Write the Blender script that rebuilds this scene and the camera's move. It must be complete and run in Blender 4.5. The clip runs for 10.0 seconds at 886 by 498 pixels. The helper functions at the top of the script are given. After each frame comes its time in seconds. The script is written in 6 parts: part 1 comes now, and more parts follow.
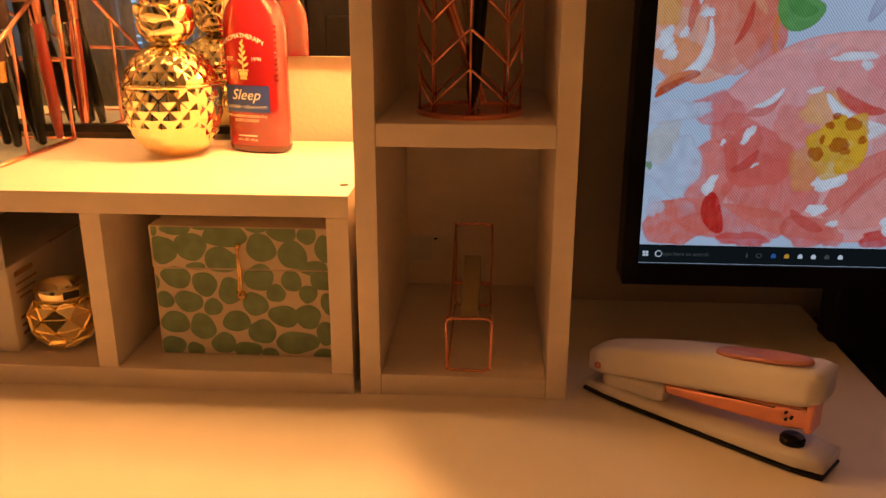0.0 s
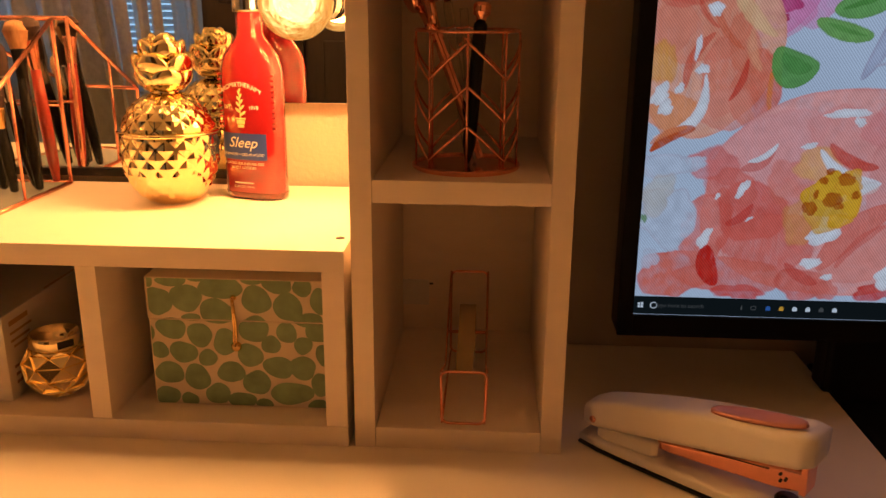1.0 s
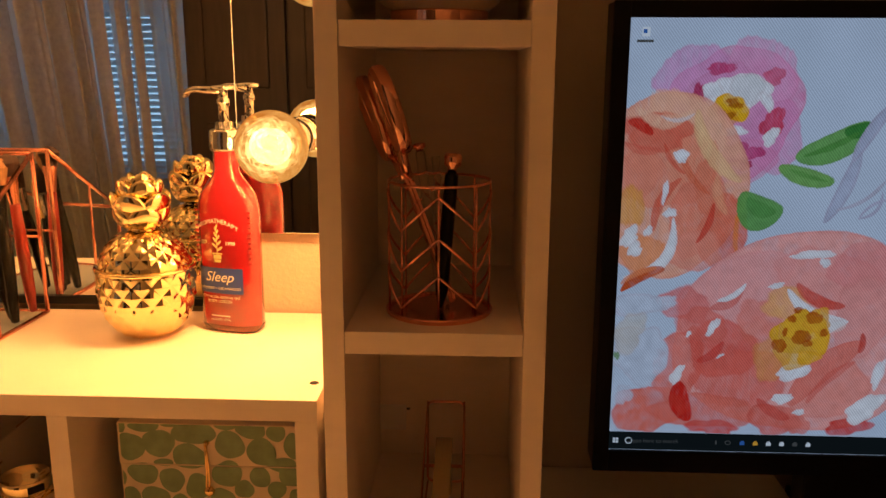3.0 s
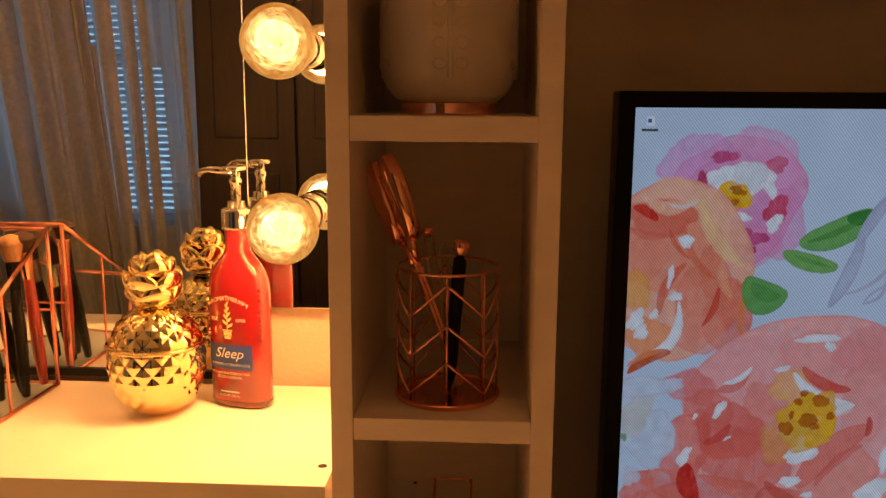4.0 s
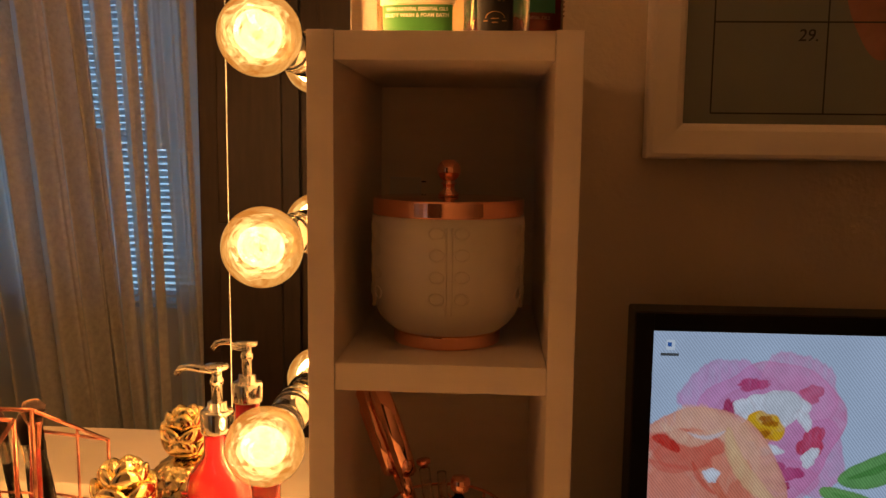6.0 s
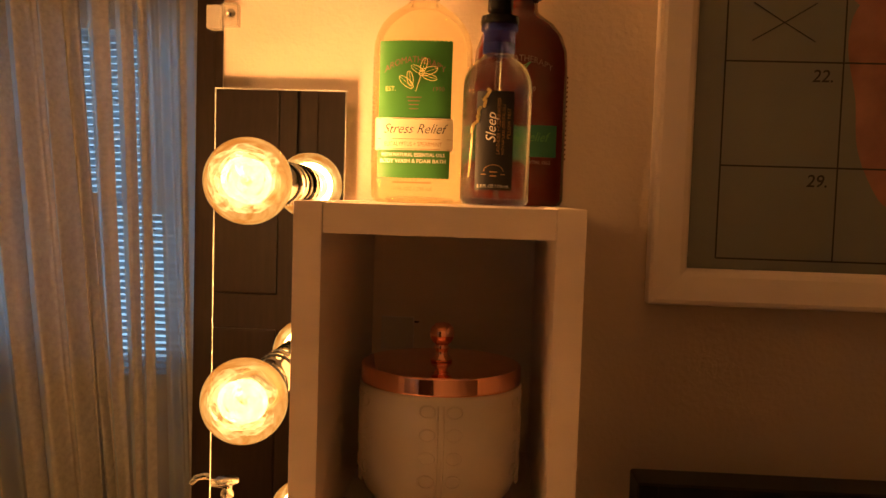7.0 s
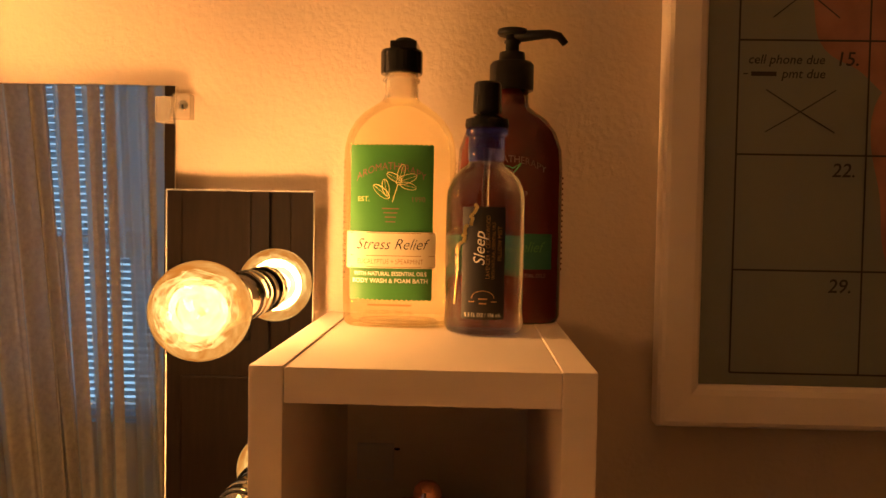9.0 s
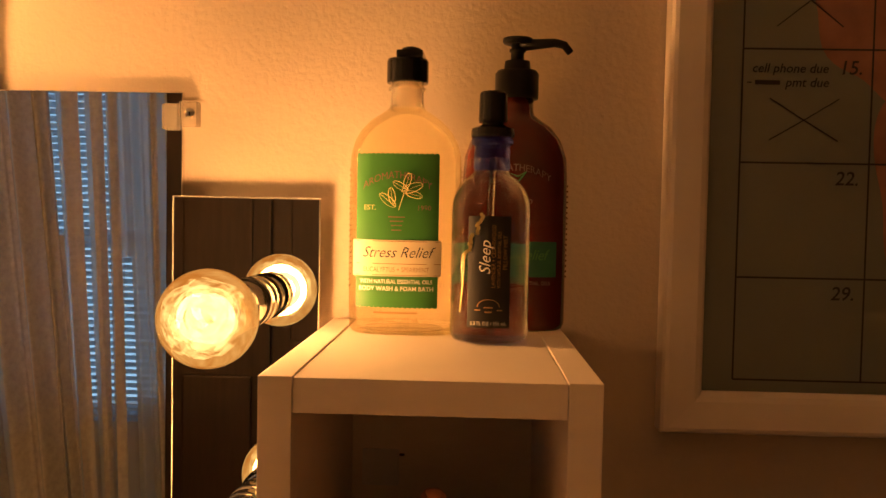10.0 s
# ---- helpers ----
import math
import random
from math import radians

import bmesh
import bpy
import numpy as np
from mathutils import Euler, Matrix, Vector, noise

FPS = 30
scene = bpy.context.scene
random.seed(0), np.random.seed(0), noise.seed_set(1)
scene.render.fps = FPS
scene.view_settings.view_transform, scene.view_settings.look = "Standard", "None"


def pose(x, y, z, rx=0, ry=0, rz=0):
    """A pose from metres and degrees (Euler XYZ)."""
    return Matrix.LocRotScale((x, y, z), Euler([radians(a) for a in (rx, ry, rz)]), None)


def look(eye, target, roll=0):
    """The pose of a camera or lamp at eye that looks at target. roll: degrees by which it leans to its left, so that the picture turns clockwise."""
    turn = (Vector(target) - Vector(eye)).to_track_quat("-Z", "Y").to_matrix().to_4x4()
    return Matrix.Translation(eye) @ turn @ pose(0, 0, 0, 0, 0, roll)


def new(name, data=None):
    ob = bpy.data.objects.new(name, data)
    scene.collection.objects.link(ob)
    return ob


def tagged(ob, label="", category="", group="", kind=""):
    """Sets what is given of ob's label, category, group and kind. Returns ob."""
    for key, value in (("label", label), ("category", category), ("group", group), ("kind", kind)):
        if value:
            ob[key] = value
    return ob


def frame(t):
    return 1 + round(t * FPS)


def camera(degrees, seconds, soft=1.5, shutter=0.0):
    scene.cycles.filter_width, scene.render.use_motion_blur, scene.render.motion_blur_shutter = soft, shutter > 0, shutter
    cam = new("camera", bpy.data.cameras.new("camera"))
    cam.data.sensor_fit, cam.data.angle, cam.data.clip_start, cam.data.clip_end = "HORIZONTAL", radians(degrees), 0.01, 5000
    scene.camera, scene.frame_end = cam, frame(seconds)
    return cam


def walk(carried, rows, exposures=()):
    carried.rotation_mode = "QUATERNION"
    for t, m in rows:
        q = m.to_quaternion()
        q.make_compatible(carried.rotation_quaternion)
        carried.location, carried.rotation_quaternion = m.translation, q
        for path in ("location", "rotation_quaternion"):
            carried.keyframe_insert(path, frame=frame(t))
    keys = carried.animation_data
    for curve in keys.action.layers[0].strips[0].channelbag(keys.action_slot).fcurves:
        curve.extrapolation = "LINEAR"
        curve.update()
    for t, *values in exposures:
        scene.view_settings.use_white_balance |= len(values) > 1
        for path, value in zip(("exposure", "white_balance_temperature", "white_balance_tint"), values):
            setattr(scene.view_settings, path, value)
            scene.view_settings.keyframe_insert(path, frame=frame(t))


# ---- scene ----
cam = camera(56.1, 10.0)
PATH = [
    (0, (0.019, 0.022, 0.286), (-0.099, 1.922, -0.329), 0.1),
    (0.5, (0.018, 0.024, 0.3), (-0.093, 1.932, -0.288), 0.3),
    (1, (0.019, 0.029, 0.312), (-0.091, 1.941, -0.267), 0.5),
    (1.5, (0.02, 0.036, 0.323), (-0.091, 1.954, -0.231), 0.1),
    (2, (0.026, 0.038, 0.337), (-0.08, 1.968, -0.174), -0.1),
    (2.5, (0.029, 0.04, 0.356), (-0.051, 1.981, -0.123), 0.3),
    (4, (0.026, 0.038, 0.406), (-0.071, 2.004, 0.054), 0.4),
    (4.5, (0.027, 0.058, 0.43), (-0.073, 2.031, 0.119), 0.8),
    (5, (0.026, 0.082, 0.453), (-0.081, 2.057, 0.162), 0.9),
    (6.5, (0.029, 0.124, 0.551), (-0.098, 2.112, 0.364), 0.8),
    (7, (0.027, 0.143, 0.582), (-0.089, 2.136, 0.46), 1.8),
    (7.5, (0.022, 0.167, 0.603), (-0.073, 2.163, 0.517), 2.9),
    (8, (0.022, 0.186, 0.623), (-0.058, 2.184, 0.563), 2.4),
    (8.5, (0.022, 0.208, 0.634), (-0.053, 2.206, 0.568), 2.3),
    (9, (0.019, 0.212, 0.643), (-0.045, 2.21, 0.565), 1.0),
    (9.5, (0.017, 0.21, 0.649), (-0.042, 2.208, 0.568), 0.9),
    (10, (0.016, 0.209, 0.649), (-0.049, 2.206, 0.566), 1.1),
]
EXPOSURES = [(0.0, 0.14), (1.5, 0.14), (2.0, 0.06), (2.5, -0.07), (4.5, -0.15), (5.0, -0.10), (6.5, 0.08), (7.0, 0.24), (7.5, 0.34), (8.0, 0.32), (8.5, 0.22), (9.0, 0.06), (10.0, -0.13)]
walk(cam, [(t, look(eye, target, roll)) for t, eye, target, roll in PATH], exposures=EXPOSURES)

# ---- light ----
world = bpy.data.worlds.new("world")
scene.world = world
world.use_nodes = True
wn = world.node_tree.nodes
sky = wn.new("ShaderNodeTexSky")
sky.sky_type, sky.sun_disc = 'NISHITA', False
sky.sun_elevation, sky.sun_rotation = radians(3), radians(100)
world.node_tree.links.new(sky.outputs[0], wn["Background"].inputs[0])
wn["Background"].inputs[1].default_value = 0.05

BULB_WATTS = 2.85
BULB_COLOR = (1.0, 0.435, 0.127)
BULB_Z = (0.308, 0.448, 0.589)
BULB_X, BULB_Y = -0.128, 0.662


def bulb_lamp(x, y, z, watts):
    d = bpy.data.lights.new("bulb_light", 'POINT')
    d.energy, d.color, d.shadow_soft_size = watts, BULB_COLOR, 0.02
    ob = new("bulb_light", d)
    ob.location = (x, y, z)
    return ob


for z in BULB_Z:
    bulb_lamp(BULB_X, BULB_Y, z, BULB_WATTS)
TOP_BULBS = (-0.385, -0.53, -0.675, -0.82)
for x in TOP_BULBS:
    bulb_lamp(x, BULB_Y, 0.777, BULB_WATTS)
# assumed bulbs out of view on the left, added for more light
UNSEEN_LEFT_BULBS = (0.308, 0.448, 0.589)
for z in UNSEEN_LEFT_BULBS:
    bulb_lamp(-0.94, BULB_Y, z, BULB_WATTS)


# ---- materials ----
def mat(name, color=(0.5, 0.5, 0.5), rough=0.5, metal=0.0, vary=0.12, scale=40.0, bump=0.0, bscale=300.0, trans=0.0, ior=1.45, coat=0.0, stretch=(1, 1, 1), rvary=0.0):
    m = bpy.data.materials.new(name)
    m.use_nodes = True
    nt = m.node_tree
    n, l = nt.nodes, nt.links
    b = n["Principled BSDF"]
    b.inputs["Base Color"].default_value = (*color, 1)
    b.inputs["Roughness"].default_value = rough
    b.inputs["Metallic"].default_value = metal
    b.inputs["Transmission Weight"].default_value = trans
    b.inputs["IOR"].default_value = ior
    b.inputs["Coat Weight"].default_value = coat
    tc = n.new("ShaderNodeTexCoord")
    mp = n.new("ShaderNodeMapping")
    mp.inputs["Scale"].default_value = stretch
    l.new(tc.outputs["Object"], mp.inputs[0])
    if vary > 0:
        t = n.new("ShaderNodeTexNoise")
        t.inputs["Scale"].default_value, t.inputs["Detail"].default_value = scale, 6
        l.new(mp.outputs[0], t.inputs["Vector"])
        r = n.new("ShaderNodeMapRange")
        r.inputs[1].default_value, r.inputs[2].default_value = 0.25, 0.75
        r.inputs[3].default_value, r.inputs[4].default_value = 1 - vary, 1 + vary * 0.5
        l.new(t.outputs["Fac"], r.inputs[0])
        mx = n.new("ShaderNodeVectorMath")
        mx.operation = 'SCALE'
        mx.inputs[0].default_value = color
        l.new(r.outputs[0], mx.inputs["Scale"])
        l.new(mx.outputs[0], b.inputs["Base Color"])
        if rvary > 0:
            r2 = n.new("ShaderNodeMapRange")
            r2.inputs[1].default_value, r2.inputs[2].default_value = 0.3, 0.7
            r2.inputs[3].default_value, r2.inputs[4].default_value = max(0, rough - rvary), rough + rvary
            l.new(t.outputs["Fac"], r2.inputs[0])
            l.new(r2.outputs[0], b.inputs["Roughness"])
    if bump > 0:
        t2 = n.new("ShaderNodeTexNoise")
        t2.inputs["Scale"].default_value, t2.inputs["Detail"].default_value = bscale, 4
        l.new(mp.outputs[0], t2.inputs["Vector"])
        bp = n.new("ShaderNodeBump")
        bp.inputs["Strength"].default_value, bp.inputs["Distance"].default_value = bump, 0.002
        l.new(t2.outputs["Fac"], bp.inputs["Height"])
        l.new(bp.outputs[0], b.inputs["Normal"])
    return m


def glow(name, color, strength=0.62, second=None, scale=30.0, stripes=0.0, third=None):
    """A surface that gives off light, with blotches of a second colour."""
    m = bpy.data.materials.new(name)
    m.use_nodes = True
    nt = m.node_tree
    n, l = nt.nodes, nt.links
    n.remove(n["Principled BSDF"])
    e = n.new("ShaderNodeEmission")
    e.inputs[0].default_value, e.inputs[1].default_value = (*color, 1), strength
    l.new(e.outputs[0], n["Material Output"].inputs[0])
    tc = n.new("ShaderNodeTexCoord")
    if second:
        t = n.new("ShaderNodeTexNoise")
        t.inputs["Scale"].default_value, t.inputs["Detail"].default_value, t.inputs["Distortion"].default_value = scale, 5, 1.2
        l.new(tc.outputs["Object"], t.inputs["Vector"])
        r = n.new("ShaderNodeValToRGB")
        r.color_ramp.elements[0].position, r.color_ramp.elements[1].position = 0.36, 0.62
        r.color_ramp.elements[0].color, r.color_ramp.elements[1].color = (*color, 1), (*second, 1)
        if third:
            k = r.color_ramp.elements.new(0.5)
            k.color = (*third, 1)
        l.new(t.outputs["Fac"], r.inputs[0])
        l.new(r.outputs[0], e.inputs[0])
    level = None
    if second:
        t2 = n.new("ShaderNodeTexNoise")
        t2.inputs["Scale"].default_value, t2.inputs["Detail"].default_value, t2.inputs["Distortion"].default_value = scale * 1.5, 6, 1.5
        l.new(tc.outputs["Object"], t2.inputs["Vector"])
        r2 = n.new("ShaderNodeMapRange")
        r2.inputs[1].default_value, r2.inputs[2].default_value = 0.34, 0.66
        r2.inputs[3].default_value, r2.inputs[4].default_value = strength * 0.90, strength * 1.14
        l.new(t2.outputs["Fac"], r2.inputs[0])
        level = r2.outputs[0]
    if stripes > 0:
        w = n.new("ShaderNodeTexWave")
        w.inputs["Scale"].default_value, w.inputs["Distortion"].default_value = 190, 0.0
        mp = n.new("ShaderNodeMapping")
        mp.inputs["Rotation"].default_value = (0, radians(38), 0)
        l.new(tc.outputs["Object"], mp.inputs[0])
        l.new(mp.outputs[0], w.inputs["Vector"])
        r = n.new("ShaderNodeMapRange")
        k = 1.0 if level else strength
        r.inputs[3].default_value, r.inputs[4].default_value = k * (1 - stripes), k * (1 + stripes)
        l.new(w.outputs["Fac"], r.inputs[0])
        if level:
            mu = n.new("ShaderNodeMath")
            mu.operation = 'MULTIPLY'
            l.new(level, mu.inputs[0])
            l.new(r.outputs[0], mu.inputs[1])
            level = mu.outputs[0]
        else:
            level = r.outputs[0]
    if level:
        l.new(level, e.inputs[1])
    return m


WHITE = mat("white_laminate", (0.85, 0.74, 0.63), 0.42, vary=0.07, scale=18, bump=0.06, bscale=420, stretch=(1, 1, 3), rvary=0.08)
DESK = mat("desk_laminate", (0.82, 0.73, 0.61), 0.38, vary=0.08, scale=9, bump=0.05, bscale=500, rvary=0.08)
WALL = mat("wall_paint", (0.54, 0.445, 0.345), 0.75, vary=0.06, scale=6, bump=0.36, bscale=230)
CEIL = mat("ceiling_paint", (0.76, 0.73, 0.68), 0.8, vary=0.05, scale=5, bump=0.2, bscale=150)
ROOMWALL = mat("cream_wall_paint", (0.84, 0.76, 0.64), 0.75, vary=0.06, scale=6, bump=0.3, bscale=210)
FLOOR = mat("floor_carpet", (0.34, 0.28, 0.21), 0.95, vary=0.3, scale=120, bump=0.6, bscale=400)
DARKWOOD = mat("dark_brown_wood", (0.030, 0.014, 0.008), 0.45, vary=0.4, scale=14, bump=0.1, bscale=120, stretch=(6, 6, 0.7))
BLACKDESK = mat("black_stained_wood", (0.012, 0.011, 0.010), 0.5, vary=0.3, scale=30, bump=0.1, stretch=(1, 12, 1))
MIRROR = mat("mirror_silver", (0.86, 0.87, 0.86), 0.0, 1.0, vary=0)
MIRROR_EDGE = mat("mirror_ground_edge", (0.48, 0.50, 0.47), 0.25, 0.3, vary=0.1)
CHROME = mat("chrome", (0.58, 0.57, 0.55), 0.10, 1.0, vary=0.05, scale=60)
GOLD = mat("gold_plated_ceramic", (1.0, 0.82, 0.45), 0.09, 1.0, vary=0.06, scale=90, rvary=0.03)
BRASS = mat("brass", (0.85, 0.58, 0.24), 0.22, 1.0, vary=0.15, scale=160)
COPPER = mat("rose_gold_metal", (0.86, 0.38, 0.28), 0.2, 1.0, vary=0.1, scale=150, rvary=0.05)
COPPER_MATT = mat("satin_rose_plastic", (0.50, 0.22, 0.19), 0.30, 0.35, vary=0.1, scale=90)
COPPER_SHINY = mat("polished_rose_gold", (0.93, 0.48, 0.34), 0.07, 1.0, vary=0.05, scale=80)
BLACK = mat("black_plastic", (0.012, 0.012, 0.012), 0.35, vary=0.2, scale=200, bump=0.05, bscale=900)
BLACKGLOSS = mat("glossy_black_plastic", (0.01, 0.01, 0.01), 0.12, vary=0.1)
CERAMIC = mat("cream_ceramic", (0.66, 0.60, 0.52), 0.3, vary=0.08, scale=25, coat=0.2)
PLASTIC_WHITE = mat("white_plastic", (0.76, 0.73, 0.69), 0.33, vary=0.05, scale=30)
RED_LOTION = mat("red_lotion_plastic", (0.24, 0.010, 0.014), 0.06, vary=0.12, scale=20, coat=1.0)
AMBER_RED = mat("dark_red_plastic", (0.105, 0.010, 0.006), 0.12, vary=0.15, scale=20, coat=0.6)
PAPER = mat("cream_paper", (0.75, 0.66, 0.45), 0.6, vary=0.05)
GREEN_LABEL = mat("green_label", (0.05, 0.21, 0.04), 0.45, vary=0.08)
TEAL_LABEL = mat("dark_green_label", (0.03, 0.16, 0.09), 0.45, vary=0.08)
BLUE_LABEL = mat("navy_label", (0.02, 0.05, 0.26), 0.45, vary=0.08)
BLACK_LABEL = mat("black_label", (0.015, 0.014, 0.014), 0.45, vary=0.08)
INK_WHITE = mat("white_print", (0.82, 0.78, 0.68), 0.5, vary=0)
INK_GOLD = mat("gold_print", (0.72, 0.62, 0.28), 0.4, 0.3, vary=0)
INK_BLACK = mat("black_print", (0.02, 0.02, 0.02), 0.5, vary=0)
INK_GREEN = mat("green_print", (0.10, 0.30, 0.10), 0.5, vary=0)
INK_BROWN = mat("brown_print", (0.38, 0.22, 0.08), 0.5, vary=0)
INK_RED = mat("faded_red_print", (0.26, 0.12, 0.10), 0.5, vary=0)
CARD = mat("white_card", (0.68, 0.62, 0.56), 0.65, vary=0.06, scale=14)
BRISTLE_DARK = mat("dark_bristles", (0.05, 0.025, 0.02), 0.8, vary=0.4, scale=400, stretch=(1, 1, 0.1))
BRISTLE_TAN = mat("tan_bristles", (0.38, 0.20, 0.10), 0.8, vary=0.3, scale=400, stretch=(1, 1, 0.1))
BRUSH_RED = mat("red_lacquer", (0.32, 0.04, 0.03), 0.2, vary=0.1, coat=0.3)
LINER = mat("dark_grey_board", (0.075, 0.085, 0.085), 0.35, vary=0.15, scale=12, coat=0.6)
FRAMEWHITE = mat("cream_painted_frame", (0.80, 0.71, 0.62), 0.4, vary=0.07, scale=20, bump=0.05)
BLINDM = mat("blind_slat_vinyl", (0.58, 0.66, 0.71), 0.5, vary=0.06)
# the sheet's dark grey-green holds the shade it hangs in
CALPAPER = mat("shaded_calendar_sheet", (0.165, 0.185, 0.16), 0.35, vary=0.12, scale=10, coat=0.5)
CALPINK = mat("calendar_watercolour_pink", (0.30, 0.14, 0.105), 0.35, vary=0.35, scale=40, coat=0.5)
BOXPAPER = mat("cream_box_paper", (0.70, 0.60, 0.47), 0.55, vary=0.06, scale=24, bump=0.05, bscale=600)
DOT_INK = mat("sage_green_print", (0.205, 0.32, 0.19), 0.55, vary=0.28, scale=85)
TAPE = mat("clear_tape", (0.75, 0.62, 0.36), 0.25, vary=0.08, trans=0.5)

for m in (BLACK, BLACKGLOSS, BLACKDESK):
    m.node_tree.nodes["Principled BSDF"].inputs["Specular IOR Level"].default_value = 0.25
BEZEL = mat("matt_black_bezel", (0.006, 0.006, 0.007), 0.55, vary=0.15, scale=200)
BEZEL.node_tree.nodes["Principled BSDF"].inputs["Specular IOR Level"].default_value = 0.15
SOUTHWALL = mat("beige_wall_paint", (0.80, 0.72, 0.60), 0.75, vary=0.06, scale=6, bump=0.3, bscale=210)
# unseen east wall, coloured dark to cut the light bounced from the right
EASTWALL = mat("bounce_dimming_wall", (0.28, 0.22, 0.16), 0.75, vary=0.06, scale=6, bump=0.3, bscale=210)


def glass(name, color, rough=0.02, ior=1.33, see=0.0, haze=0.0, tint=(0.5, 0.5, 0.5)):
    """Clear or tinted glass: refraction, with a share that lets light straight through."""
    m = bpy.data.materials.new(name)
    m.use_nodes = True
    n, l = m.node_tree.nodes, m.node_tree.links
    b = n["Principled BSDF"]
    b.inputs["Base Color"].default_value = (*color, 1)
    b.inputs["Roughness"].default_value, b.inputs["IOR"].default_value = rough, ior
    b.inputs["Transmission Weight"].default_value = 1.0
    if see > 0:
        t = n.new("ShaderNodeBsdfTransparent")
        t.inputs[0].default_value = (*color, 1)
        mx = n.new("ShaderNodeMixShader")
        mx.inputs[0].default_value = see
        l.new(b.outputs[0], mx.inputs[1])
        l.new(t.outputs[0], mx.inputs[2])
        l.new(mx.outputs[0], n["Material Output"].inputs[0])
        if haze > 0:
            d = n.new("ShaderNodeBsdfDiffuse")
            d.inputs[0].default_value = (*tint, 1)
            m2 = n.new("ShaderNodeMixShader")
            m2.inputs[0].default_value = haze
            l.new(mx.outputs[0], m2.inputs[1])
            l.new(d.outputs[0], m2.inputs[2])
            l.new(m2.outputs[0], n["Material Output"].inputs[0])
    return m


WASH = glass("pale_yellow_gel", (1.0, 0.95, 0.74), 0.01, 1.36, 0.60)
MIST = glass("clear_blue_tint_plastic", (0.88, 0.90, 1.0), 0.01, 1.36, 0.32)
BLUEGLASS = glass("blue_tinted_plastic", (0.30, 0.36, 0.86), 0.03, 1.3, 0.45, 0.07, (0.10, 0.13, 0.55))
for m in (WASH, MIST):
    m.node_tree.nodes["Principled BSDF"].inputs["Coat Weight"].default_value = 1.0
    m.node_tree.nodes["Principled BSDF"].inputs["Coat Roughness"].default_value = 0.03
BASEGLASS = glass("pale_blue_plastic", (0.58, 0.62, 0.90), 0.02, 1.3, 0.5)
CLIP = glass("thick_clear_plastic", (0.97, 0.93, 0.86), 0.04, 1.49, 0.30, 0.12, (0.85, 0.80, 0.72))
CLEAR = glass("clear_plastic", (0.95, 0.95, 0.93), 0.04, 1.4, 0.3)


def pane_material():
    m = bpy.data.materials.new("thin_clear_glass")
    m.use_nodes = True
    n, l = m.node_tree.nodes, m.node_tree.links
    b = n["Principled BSDF"]
    b.inputs["Base Color"].default_value = (0.9, 0.9, 0.9, 1)
    b.inputs["Metallic"].default_value = 1.0
    b.inputs["Roughness"].default_value = 0.01
    t = n.new("ShaderNodeBsdfTransparent")
    t.inputs[0].default_value = (0.93, 0.94, 0.93, 1)
    fr = n.new("ShaderNodeFresnel")
    fr.inputs[0].default_value = 1.05
    mx = n.new("ShaderNodeMixShader")
    l.new(fr.outputs[0], mx.inputs[0])
    l.new(t.outputs[0], mx.inputs[1])
    l.new(b.outputs[0], mx.inputs[2])
    l.new(mx.outputs[0], n["Material Output"].inputs[0])
    return m


PANE = pane_material()


def bulb_material():
    """Lit amber glass with swirls: it glows, mirrors a little and lets some light through."""
    m = bpy.data.materials.new("lit_amber_glass")
    m.use_nodes = True
    n, l = m.node_tree.nodes, m.node_tree.links
    n.remove(n["Principled BSDF"])
    tc = n.new("ShaderNodeTexCoord")
    no = n.new("ShaderNodeTexNoise")
    no.inputs["Scale"].default_value, no.inputs["Detail"].default_value, no.inputs["Distortion"].default_value = 34, 3, 2.2
    l.new(tc.outputs["Object"], no.inputs["Vector"])
    r = n.new("ShaderNodeValToRGB")
    r.color_ramp.elements[0].position, r.color_ramp.elements[1].position = 0.35, 0.66
    r.color_ramp.elements[0].color, r.color_ramp.elements[1].color = (0.66, 0.21, 0.03, 1), (1.0, 0.50, 0.13, 1)
    l.new(no.outputs["Fac"], r.inputs[0])
    e = n.new("ShaderNodeEmission")
    e.inputs[1].default_value = 1.1
    l.new(r.outputs[0], e.inputs[0])
    t = n.new("ShaderNodeBsdfTransparent")
    t.inputs[0].default_value = (1, 0.86, 0.6, 1)
    g = n.new("ShaderNodeBsdfGlossy")
    g.inputs["Roughness"].default_value = 0.03
    a = n.new("ShaderNodeMixShader")
    a.inputs[0].default_value = 0.64
    l.new(e.outputs[0], a.inputs[2])
    l.new(t.outputs[0], a.inputs[1])
    lw = n.new("ShaderNodeFresnel")
    lw.inputs[0].default_value = 1.035
    c = n.new("ShaderNodeMixShader")
    l.new(lw.outputs[0], c.inputs[0])
    l.new(a.outputs[0], c.inputs[1])
    l.new(g.outputs[0], c.inputs[2])
    l.new(c.outputs[0], n["Material Output"].inputs[0])
    return m


BULBGLASS = bulb_material()


